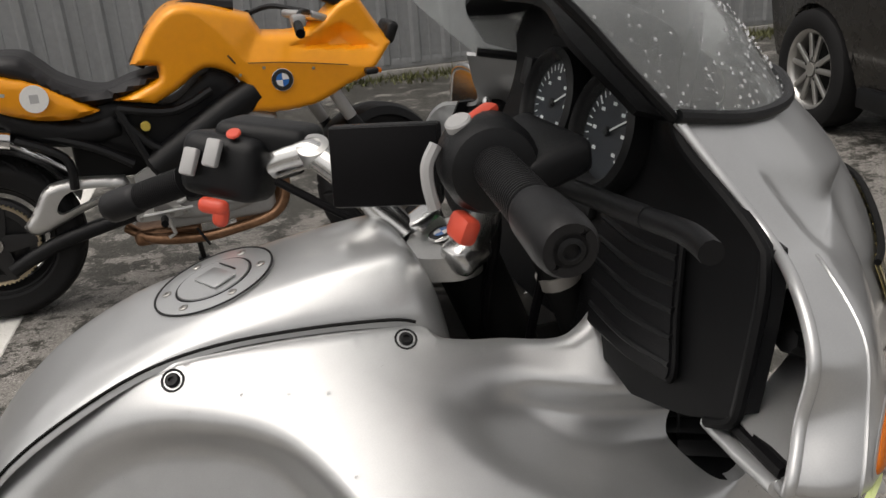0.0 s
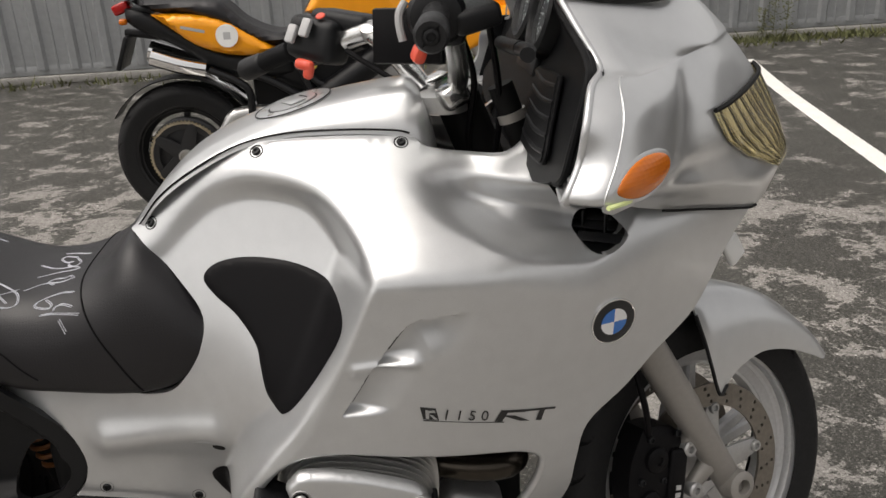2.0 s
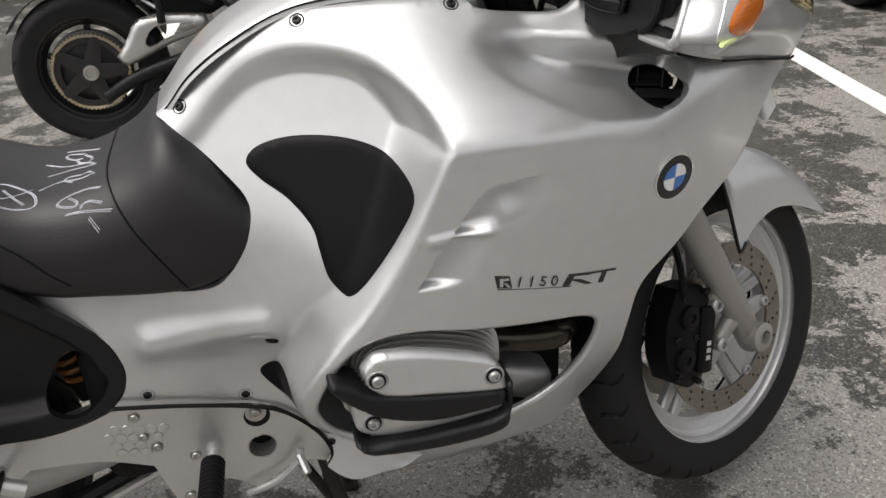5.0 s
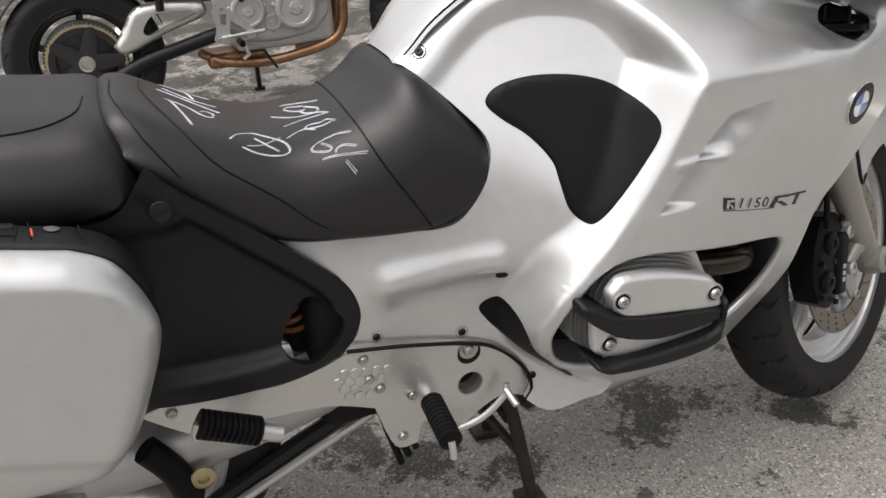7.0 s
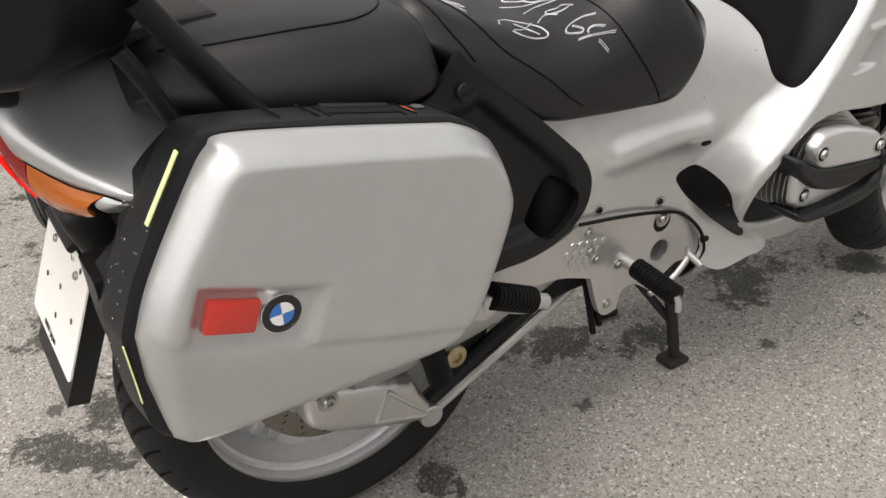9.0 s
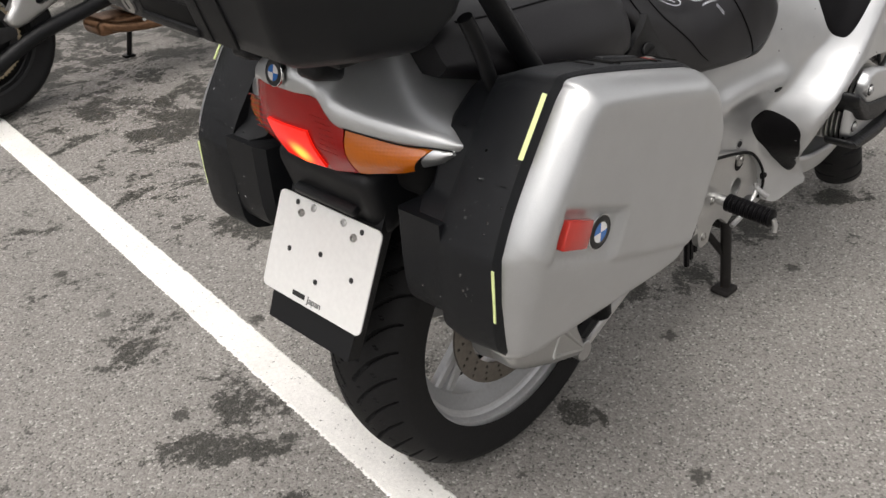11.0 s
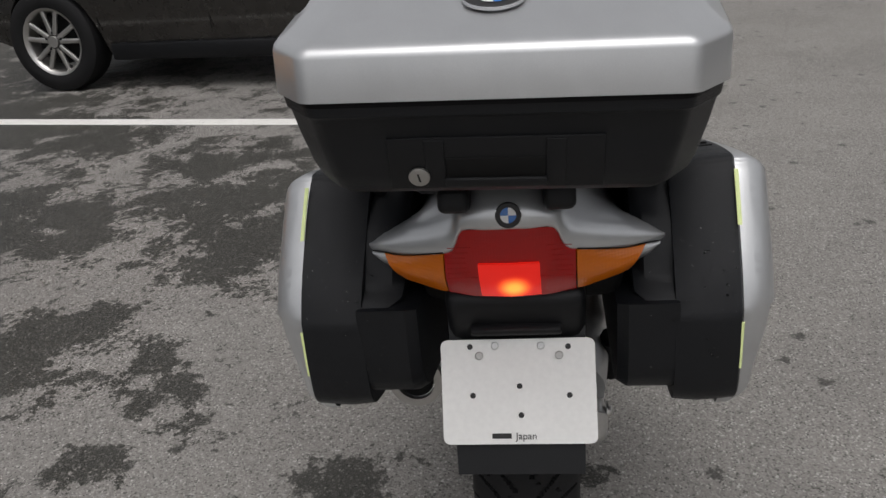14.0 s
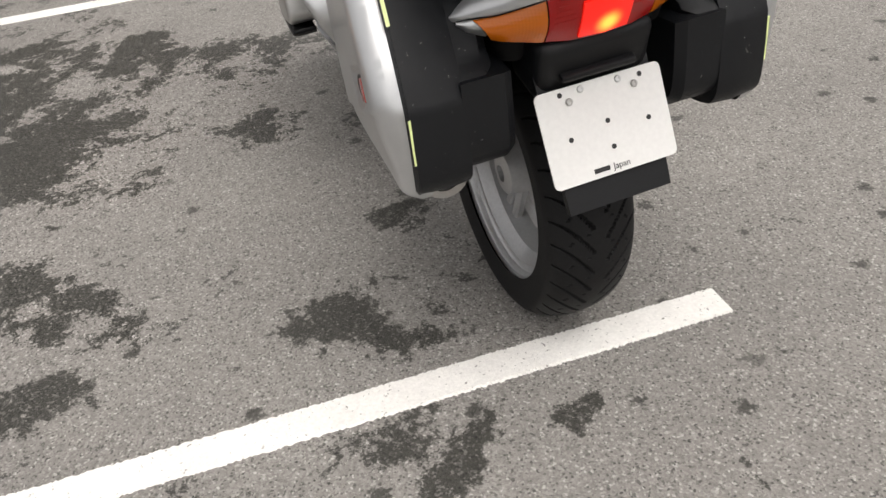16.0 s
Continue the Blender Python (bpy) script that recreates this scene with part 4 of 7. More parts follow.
lamp, lamp_rows = lamp_patch(.0062)
bowl = lamp_patch(.0030, 12)[0]
for sh, gl in ((bowl, lamp), (other(bowl), other(lamp))):
    part("headlamp_bowl", sh, LAMP_BOWL, touring, "ringed reflector behind the headlamp glass", sharp=70)
    part("headlamp_glass", thick(gl, .003), LENS, touring, "clear headlamp glass").visible_shadow = False
part("lamp_gap", tube([tuple(p) for p in lamp_rows[-1][::3]], .0035, 6), BLACK_DEEP, touring)

part("fairing_seam", tube([(x + .001, y - .0025, z - .001) for x, y, z in NOSE[0][17:41]], .002, 6), BLACK_DEEP, touring)
part("chin_tab", moved(block(.034, .014, .05, .0065, 3), pose(.691, -.184, .789, 0, -35, 30)), material("white_plastic", (0.72, 0.73, 0.72), 0.4), touring, "white plastic tab under the nose")
part("fairing_seam", tube([(x, -half_width(x, z) - .0005, z + .004) for x, z in [tuple(q) for q in spline([(.50, .899), (.55, .892), (.62, .879), (.70, .861)], 5)]], .0035, 6), BLACK_DEEP, touring)
# near-black block added inside the nose so nothing shows through its shade
part("nose_filler", moved(block(.05, .26, .15, .03, 3), pose(.47, -.065, 1.02)), BLACK_DEEP, touring)
part("pod_floor", thick(sheet(smooth_rows([[(.374, -.462, .982), (.382, -.43, .984), (.388, -.395, .987)], [(.43, -.462, .990), (.435, -.42, .994), (.445, -.37, 1.0)], [(.50, -.40, 1.004), (.50, -.37, 1.008), (.50, -.34, 1.015)]], 4, 4)), .003), SILVER, touring)
part("pod_lower_edge", tube([(.389, -.363, .962), (.379, -.415, .968), (.371, -.462, .975)], .0060, 10), SILVER, touring)
part("pod_gasket", tube([(.392, -.382, .976), (.386, -.42, .979), (.378, -.462, .983)], .0065, 8), BLACK_SOFT, touring)

# windscreen
SCREEN_ROWS = [
    [(.396, -.293, 1.180), (.475, -.272, 1.166), (.552, -.222, 1.162), (.598, -.15, 1.170), (.614, -.076, 1.172)],
    [(.352, -.302, 1.222), (.435, -.282, 1.222), (.512, -.222, 1.218), (.55, -.145, 1.224), (.562, -.074, 1.226)],
    [(.298, -.308, 1.276), (.377, -.284, 1.286), (.448, -.218, 1.287), (.482, -.14, 1.292), (.492, -.072, 1.294)],
    [(.205, -.295, 1.36), (.275, -.265, 1.378), (.338, -.20, 1.386), (.37, -.13, 1.39), (.38, -.068, 1.392)],
    [(.12, -.255, 1.43), (.18, -.225, 1.445), (.235, -.17, 1.452), (.262, -.11, 1.456), (.27, -.062, 1.457)],
]
half_screen = smooth_rows(SCREEN_ROWS, 5, 5)
full_screen = [r + [(x, yc(x) + (yc(x) - y) * .84, z) for x, y, z in reversed(r[:-1])] for r in half_screen]
wind = part("windscreen", thick(sheet(full_screen), .004), SCREEN, touring, "clear windscreen beaded with rain")
wind.visible_shadow = False
part("screen_seal", tube([(x + .003, y - .002, z + .001) for x, y, z in full_screen[0]], .0055, 8), BLACK, wind)
for j in (0,):
    part("screen_edge", tube([tuple(r[j]) for r in full_screen], .0045, 8), BLACK, wind)
rnd = random.Random(3)
beads = []
for _ in range(420):
    i, j = rnd.uniform(0, 14), rnd.uniform(0, len(full_screen[0]) * .5)
    a = np.array(full_screen[int(i)][int(j)]) * (1 - i % 1) + np.array(full_screen[int(i) + 1][int(j)]) * (i % 1)
    b = np.array(full_screen[int(i)][int(j) + 1]) * (1 - i % 1) + np.array(full_screen[int(i) + 1][int(j) + 1]) * (i % 1)
    p = a * (1 - j % 1) + b * (j % 1)
    r = rnd.uniform(.0008, .0022)
    n = np.array((.5, -.55, .6))
    beads.append(moved(turned([(r, 0), (r * .8, r * .45), (r * .3, r * .7)], 8), facing(tuple(p + n * .002), tuple(n))))
tagged(part("raindrops", join(*beads), DROPS, wind, "beads of rain on the screen"), kind="stuff")


# ---- seats ----
def loft_x(stations, parent, name, mat, label="", nu=4, nv=4, sharp=60):
    """A saddle-like body: stations (x, middle y, half width, bottom, shoulder height, top)."""
    rows = []
    for x, c, w, zb, zs, zt in stations:
        half = [(w * .90, zb), (w * .985, zb + .012), (w, zb + (zs - zb) * .45), (w * .95, zs - .015), (w * .82, zs + (zt - zs) * .45), (w * .55, zt - (zt - zs) * .10), (0, zt)]
        rows.append([(x, c - y, z) for y, z in half] + [(x, c + y, z) for y, z in reversed(half[:-1])])
    g = smooth_rows(rows, nu, nv)
    return part(name, sheet(g, cap=True), mat, parent, label, sharp)


front_seat = loft_x([(-.065, -.043, .155, .70, .725, .745), (-.085, -.043, .164, .69, .745, .772), (-.115, -.042, .172, .668, .765, .805), (-.150, -.04, .176, .652, .780, .842), (-.188, -.039, .177, .646, .782, .866), (-.235, -.036, .175, .645, .765, .826),
                     (-.30, -.034, .170, .650, .752, .797), (-.37, -.03, .163, .657, .752, .793), (-.44, -.027, .157, .685, .782, .814), (-.50, -.025, .153, .735, .810, .842), (-.545, -.023, .147, .775, .832, .866), (-.572, -.021, .138, .80, .838, .868), (-.59, -.02, .13, .80, .825, .848)],
                    touring, "front_seat", SEAT, "black vinyl rider's seat with chalk marks")
rear_seat = loft_x([(-.558, -.021, .15, .75, .795, .825), (-.585, -.02, .178, .752, .83, .863), (-.65, -.018, .190, .752, .835, .873), (-.74, -.014, .195, .765, .845, .884), (-.83, -.01, .185, .782, .852, .888), (-.90, -.007, .165, .80, .855, .882), (-.94, -.005, .15, .81, .85, .865)],
                   touring, "rear_seat", SEAT, "black vinyl passenger seat")


def on_mesh(ob, p, d):
    """Where a ray meets a mesh of the motorcycle, and the normal there."""
    hit, q, n, _ = ob.ray_cast(Vector(p), Vector(d))
    return (q, n) if hit else (None, None)


def draped(ob, pts, r, lift=.0006, d=(0, .25, -1), start=None):
    """A thin raised line that lies on a skin, seen from above."""
    out = []
    for p in pts:
        q, n = on_mesh(ob, Vector((p[0], p[1], 1.0)) - Vector((0, d[1], 0)) * .15, d)
        if q is not None:
            if q.z > .72:
                out.append(q + n * lift)
    return tube(out, r, 5) if len(out) > 1 else ([], [])


bpy.context.view_layer.update()


def cling(ob, pts, r, lift=.0005):
    """A thin raised line drawn onto a skin at the places nearest to a run."""
    out = []
    for p in spline(pts, 6):
        ok, q, n, _ = ob.closest_point_on_mesh(Vector(p))
        out.append(q + n * lift)
    return tube(out, r, 5)


seam_front = cling(front_seat, [(-.258, .10, .79), (-.264, .04, .806), (-.265, -.027, .81), (-.266, -.105, .807), (-.262, -.16, .795), (-.25, -.193, .766), (-.235, -.206, .737), (-.212, -.214, .699), (-.186, -.211, .654)], .0014)
part("seam", seam_front, BLACK_SOFT, front_seat)
seam_side = cling(front_seat, [(-.527, .03, .853), (-.529, -.01, .856), (-.522, -.06, .851), (-.505, -.112, .834), (-.482, -.148, .806), (-.452, -.166, .777), (-.412, -.179, .748), (-.383, -.188, .725), (-.354, -.196, .696), (-.332, -.199, .679)], .0013)
part("seam", seam_side, BLACK_SOFT, front_seat)
seam_rear = cling(front_seat, [(-.564, .0, .868), (-.566, -.066, .866), (-.558, -.118, .855), (-.545, -.144, .836), (-.525, -.161, .806), (-.505, -.173, .778)], .0012)
part("seam", seam_rear, BLACK_SOFT, front_seat)
seam_back = draped(rear_seat, [tuple(p) + (0,) for p in spline([(-.60, -.05), (-.612, -.115), (-.66, -.15), (-.74, -.158), (-.84, -.15), (-.9, -.13)], 8)], .0013)
part("seam", seam_back, BLACK_SOFT, rear_seat)


def chalk(strokes, label):
    """Chalk strokes on the seat, each a run of (x, y) places, rubbed on twice."""
    for s in strokes:
        pts = spline(s, 6) if len(s) > 2 else [np.array(s[0]) * (1 - k / 8) + np.array(s[1]) * k / 8 for k in range(9)]
        bits = [draped(front_seat, [(x + off, y + off * .5, 0) for x, y in pts], .0008, .0001, (0, 0, -1)) for off in (-.0011, .0009)]
        part("chalk_stroke", join(*[q for q in bits if q[0]]), CHALK, front_seat, label)


# a five-figure number, a letter in a ring and a shorter number
chalk([[(-.335, .015), (-.314, .006), (-.285, -.020)],
       [(-.308, -.016), (-.328, -.002), (-.334, -.011), (-.322, -.03), (-.309, -.035)],
       [(-.307, -.020), (-.293, -.048), (-.297, -.060), (-.310, -.052), (-.316, -.036)],
       [(-.358, -.033), (-.33, -.052), (-.299, -.062), (-.285, -.082)],
       [(-.349, -.080), (-.320, -.071), (-.286, -.080)],
       [(-.355, -.121), (-.332, -.106), (-.306, -.112), (-.289, -.112)],
       [(-.284, -.115), (-.293, -.100), (-.303, -.101), (-.318, -.096), (-.325, -.104), (-.314, -.116)],
       [(-.274, -.154), (-.293, -.146), (-.316, -.147), (-.330, -.154), (-.328, -.160), (-.309, -.166), (-.306, -.161), (-.316, -.151)],
       [(-.273, -.175), (-.288, -.167), (-.299, -.167), (-.301, -.171)],
       [(-.321, -.172), (-.300, -.175), (-.262, -.186)],
       [(-.292, -.183), (-.287, -.189), (-.282, -.194)]], "stroke of a number chalked on the seat")
chalk([[(-.432, -.132), (-.421, -.116), (-.399, -.105), (-.379, -.115), (-.363, -.129), (-.358, -.145), (-.363, -.153), (-.381, -.155), (-.404, -.152), (-.419, -.145)],
       [(-.412, -.141), (-.392, -.136), (-.365, -.118)],
       [(-.399, -.121), (-.385, -.137), (-.373, -.148)]], "stroke of a ringed letter chalked on the seat")
chalk([[(-.496, .074), (-.465, .052), (-.434, .043)], [(-.468, .071), (-.458, .018)], [(-.496, .035), (-.462, .010), (-.431, -.001)], [(-.504, .017), (-.468, -.002), (-.430, -.032)],
       [(-.475, -.114), (-.483, -.071), (-.492, -.032), (-.498, -.029)],
       [(-.494, -.028), (-.474, -.038), (-.458, -.060), (-.445, -.065), (-.440, -.048), (-.448, -.039), (-.456, -.044)]], "stroke of a short number chalked on the seat")

# ---- rear side cover, frame plate, pegs ----
COVER = outline([(-.545, .808), (-.509, .765), (-.414, .683), (-.322, .594)], [(-.322, .594), (-.298, .54), (-.305, .50), (-.335, .466)], [(-.335, .466), (-.424, .447), (-.582, .462), (-.72, .50)], [(-.72, .50), (-.72, .76)], [(-.72, .76), (-.60, .752), (-.545, .808)])
SPRING_HOLE = [tuple(p) for p in spline([(-.412, .506), (-.371, .562), (-.325, .53), (-.333, .493), (-.375, .465), (-.407, .48)], 4, True)]
band = side_of(spline([(-.55, .80), (-.43, .685), (-.335, .59), (-.315, .54), (-.335, .485), (-.43, .462), (-.6, .475)], 6))


def cover_width(x, z):
    return .163 + .026 * (1 - step(.016, .034, abs(band(x, z)))) + .012 * step(-.3, -.6, x) + .022 * step(.700, .735, z) * step(-.500, -.525, x) * step(.016, .034, abs(band(x, z)))


part("rear_side_cover", skin(COVER, [SPRING_HOLE], cover_width, 0, .012, .0062), BLACK, touring, "black plastic rear frame cover", sharp=50)
part("rear_side_cover", other(skin(COVER, [SPRING_HOLE], cover_width, 0, .012, .012)), BLACK, touring, sharp=50)
dial_screw = part("quarter_turn_screw", disc(.014, .005), BLACK, touring, m=facing((-.538, -.199, .750), (-.1, -1, .2)))
part("screw_slot", moved(block(.024, .003, .002, 0), pose(0, 0, .0055, 0, 0, 20)), BLACK_DEEP, dial_screw)
spring = []
for k in range(80):
    a = k * .42
    spring.append((-.375 + .022 * math.cos(a) - .0004 * k, -.095 + .022 * math.sin(a), .47 + .0011 * k))
part("shock_spring", tube(spring, .0045, 6), material("yellow_spring_paint", (0.20, 0.075, 0.02), 0.55), touring, "yellow-brown shock absorber spring")
part("shock_body", tube([(-.375, -.095, .44), (-.41, -.095, .58)], .017, 12), BLACK_DEEP, touring)

PLATE = outline([(-.625, .452), (-.583, .459), (-.48, .447), (-.427, .444), (-.37, .452), (-.33, .466)], [(-.33, .466), (-.251, .455), (-.112, .424)], [(-.112, .424), (-.053, .384), (-.028, .33), (-.035, .296)],
                [(-.035, .296), (-.085, .307), (-.148, .272)], [(-.148, .272), (-.185, .30), (-.215, .30), (-.228, .264)], [(-.228, .264), (-.265, .27), (-.292, .355)], [(-.292, .355), (-.365, .383), (-.458, .392)],
                [(-.458, .392), (-.49, .372), (-.52, .368), (-.563, .40), (-.60, .43), (-.625, .452)])
BORE = [(-.131 + .021 * math.cos(k * math.pi / 8), .351 + .021 * math.sin(k * math.pi / 8)) for k in range(16)]
frame_plate = part("frame_plate", plate_xz(PLATE, [BORE], -.192, .014, .03), ALU, touring, "brushed aluminium footrest plate")
part("bore_cup", moved(turned([(.001, -.034), (.0212, -.034), (.0212, .0006), (.0228, .0006), (.0228, -.036), (.001, -.036)], 28), facing((-.131, -.192, .351), (0, -1, 0))), ALU_DULL, frame_plate)
# shallow near-black dish: the shade of the bolt's recess is in its colour
part("bolt_cup", moved(turned([(.020, .001), (.019, .0015), (.016, .0004), (.001, .0002)], 24), facing((-.131, -.192, .410), (0, -1, 0))), BLACK_DEEP, frame_plate)
part("plate_seam", tube(spline([(-.326, -.197, .474), (-.23, -.197, .456), (-.139, -.199, .434), (-.089, -.202, .413), (-.044, -.206, .366), (-.027, -.206, .319), (-.04, -.204, .293)], 6), .0032, 6), BLACK_DEEP, frame_plate)
bolt((-.137, -.162, .358), (0, -1, 0), .009, .006, frame_plate)
bolt((-.132, -.194, .417), (0, -1, 0), .009, .006, frame_plate, washer=.016)
for x, z in ((-.302, .449), (-.281, .390), (-.23, .360), (-.251, .286), (-.297, .412), (-.583, .445)):
    bolt((x, -.193, z), (0, -1, 0), .0065, .004, frame_plate, washer=.009)
for x0, z0, keep in ((-.333, .433, (0, 1, 2, 3, 4)), (-.344, .420, (0, 1, 2, 4)), (-.336, .405, (0, 1, 2)), (-.331, .390, (0, 1, 2))):
    for i in keep:
        part("grip_stud", turned([(.0082, 0), (.0076, .0018), (.0045, .0024), (.0005, .0026)], 14), ALU, frame_plate, m=facing((x0 + i * .0168, -.192, z0 - .003 * i), (0, -1, 0)))


def footpeg(a, b, r, parent):
    """A ribbed rubber footrest on an alloy bracket."""
    a, b = Vector(a), Vector(b)
    n = 11
    pts, rs = [], []
    for k in range(n):
        t = k / n
        for dt, rr in ((0, .82), (.25, 1), (.65, 1), (.9, .82)):
            pts.append(a.lerp(b, t + dt / n))
            rs.append(r * rr)
    peg = part("footpeg", tube(pts, rs, 16), BLACK_SOFT, parent, "ribbed black rubber footrest")
    part("peg_bracket", tube([a - (b - a) * .35, a], r * .62, 10), ALU, peg)
    part("peg_feeler", tube([b, b + (b - a) * .06 + Vector((0, 0, -.012)), b + (b - a) * .06 + Vector((0, 0, -.026))], r * .3, 8), ALU, peg)
    return peg


footpeg((-.206, -.212, .354), (-.213, -.312, .352), .0185, touring)
footpeg((-.475, -.262, .428), (-.552, -.265, .470), .021, touring)
part("peg_hanger", tube(spline([(-.50, -.20, .40), (-.49, -.23, .405), (-.475, -.25, .41)], 4), .012, 8), ALU, touring)
part("brake_pedal", join(bar([(-.075, -.21, .345), (-.082, -.215, .325), (-.12, -.215, .295), (-.165, -.21, .280)], .0055, 8), tube([(-.078, -.212, .335), (-.070, -.238, .318)], .0065, 8)), ALU_DULL, touring, "aluminium brake pedal")

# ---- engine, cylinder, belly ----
# plain blocks added to stop the view through; near-black stands for inner shade
part("engine_block", moved(block(.42, .26, .30, .03, 3), pose(.16, yc(.16), .45)), BLACK_DEEP, touring, "plain engine mass, near-black for the shade inside the fairing")
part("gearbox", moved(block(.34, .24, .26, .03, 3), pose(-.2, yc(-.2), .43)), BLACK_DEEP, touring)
part("dark_filler_middle", moved(block(.5, .15, .30, .03, 3), pose(.12, yc(.1), .70)), BLACK_DEEP, touring)
part("dark_filler_front", moved(block(.16, .2, .30, .03, 3), pose(.42, yc(.42), .72)), BLACK_DEEP, touring)
tilt = math.degrees(math.atan2(.034, .157))
cyl_m = pose(.115, 0, .512, 0, tilt, 0) @ pose(0, 0, 0)


def dome(edge, full, rim, soft):
    """A body panel's half width that swells from its rim."""
    dist = side_of([tuple(p) for p in edge] + [tuple(edge[0])])
    def f(x, z):
        d = min(1, abs(dist(x, z)) / soft)
        return rim + (full - rim) * math.sqrt(max(0, 1 - (1 - d) ** 2))
    return f


def pill(lx, lz, r, y0, y1, n=6, round_y=.0):
    """A rounded oblong in x, z that runs along y; its outer end may be rounded off."""
    def ring(y, shrink):
        out = []
        for cx, cz, a0 in ((lx / 2 - r, lz / 2 - r, 0), (-lx / 2 + r, lz / 2 - r, 90), (-lx / 2 + r, -lz / 2 + r, 180), (lx / 2 - r, -lz / 2 + r, 270)):
            for k in range(n + 1):
                a = radians(a0 + 90 * k / n)
                out.append((cx + (r - shrink) * math.cos(a), y, cz + (r - shrink) * math.sin(a)))
        return out
    rows = [ring(y0, 0)]
    if round_y:
        for k in range(6):
            a = k / 5 * math.pi / 2
            rows.append(ring(y1 - (round_y - round_y * math.sin(a)) * (1 if y1 > y0 else -1), round_y * (1 - math.cos(a)) * .9))
    else:
        rows.append(ring(y1, 0))
    return sheet(rows, closed_v=True, cap=True)


def ring_of(pts, n=9):
    return [tuple(p) for p in spline(pts, n, True)]


def grown(edge, k, c=(.115, .515)):
    return [(c[0] + (x - c[0]) * k, c[1] + (z - c[1]) * k) for x, z in edge]


HEAD = ring_of([(.004, .56), (.028, .592), (.07, .598), (.125, .589), (.19, .567), (.221, .54), (.226, .49), (.215, .452), (.17, .434), (.10, .430), (.02, .438), (-.006, .472)])
UPPER = ring_of([(.017, .556), (.024, .574), (.045, .585), (.107, .576), (.178, .553), (.201, .538), (.212, .511), (.208, .491), (.114, .504), (.04, .520)])
FOOT = ring_of([(.004, .530), (.000, .482), (.010, .456), (.045, .444), (.115, .442), (.214, .452), (.213, .476), (.115, .474), (.05, .492)])
STRIP = ring_of([(-.024, .558), (.008, .542), (.036, .526), (.114, .508), (.210, .494), (.2125, .482), (.209, .470), (.12, .464), (.05, .480), (.012, .503), (-.024, .538)])
GUARD = ring_of([(.000, .452), (.02, .446), (.05, .447), (.115, .446), (.204, .455), (.212, .50), (.223, .502), (.220, .455), (.205, .428), (.13, .419), (.03, .427), (.002, .440)])
# the alloy core is coloured near-black: painted shade between the fins
cylinder = part("cylinder_head", plate_xz(grown(HEAD, .80, (.115, .44)), [], -.334, .18, .02), BLACK_DEEP, touring, "finned alloy cylinder head, core near-black for the shade between fins")
for k in range(14):
    part("fin", skin(grown(HEAD, .83 + .026 * min(k, 7), (.115, .44)), [], lambda x, z: .340 - .0085 * k, 0, .0032, .03), ALU, cylinder)
cover = part("valve_cover", skin(UPPER, [], dome(UPPER, .361, .348, .010), 0, .007, .004), SILVER, touring, "silver valve cover with cap bolts", sharp=60)
part("cover_foot", skin(FOOT, [], dome(FOOT, .348, .340, .008), 0, .007, .004), SILVER, cover, sharp=60)
for x, y, z in ((.036, -.3605, .5505), (.195, -.3605, .522), (.026, -.3475, .474)):
    part("bolt_cup", moved(turned([(.0140, -.012), (.0150, .0008), (.0138, .0018), (.0115, .001), (.001, .0005)], 20), facing((x, y, z), (0, -1, 0))), ALU_DULL, cover)
    part("cup_shade", moved(disc(.0112, .0012), facing((x, y - .0010, z), (0, -1, 0))), BLACK_DEEP, cover)
    bolt((x, y - .001, z), (0, -1, 0), .0085, .006, cover, mat=ALU_DULL)
part("valve_cover_strip", skin(STRIP, [], dome(STRIP, .364, .352, .007), 0, .045, .004), BLACK, touring, "black plastic strip across the cylinder", sharp=60)
guard_shape = skin(GUARD, [], dome(GUARD, .368, .356, .008), 0, .05, .004)
part("cylinder_guard", guard_shape, BLACK, touring, "black plastic cylinder guard", sharp=60)
part("exhaust_pipe", bar([(.20, -.24, .512), (.27, -.265, .507), (.325, -.26, .50), (.352, -.22, .485), (.34, -.15, .43), (.28, -.1, .36)], .021, 12), DARK_PIPE, touring, "heat-stained exhaust pipe")
part("intake_duct", moved(pill(.10, .06, .02, -.15, -.24, 6, .02), pose(.28, 0, .40, 0, 20, 0)), ALU_DULL, touring)
left_cyl = other(moved(pill(.226, .12, .036, -.2, -.372, 8, .014), cyl_m @ pose(-.001, 0, -.01)))
part("valve_cover", left_cyl, ALU, touring)
part("cylinder_guard", other(guard_shape), BLACK, touring)
belly = sheet(smooth_rows([[(x, y, z) for x in (.33,)] + [] for y, z in ()] or [[(.33, -.185, .315), (.228, -.20, .305), (.06, -.19, .29), (.02, -.18, .28)], [(.34, -.14, .235), (.228, -.15, .215), (.06, -.15, .21), (0, -.14, .21)], [(.34, -.06, .225), (.228, -.06, .205), (.06, -.055, .20), (0, -.05, .2)], [(.34, .02, .235), (.228, .02, .215), (.06, .03, .21), (0, .04, .21)], [(.33, .055, .315), (.228, .08, .305), (.06, .09, .29), (.02, .085, .28)]], 3, 3))
part("belly_pan", thick(belly, .004), SILVER, touring)

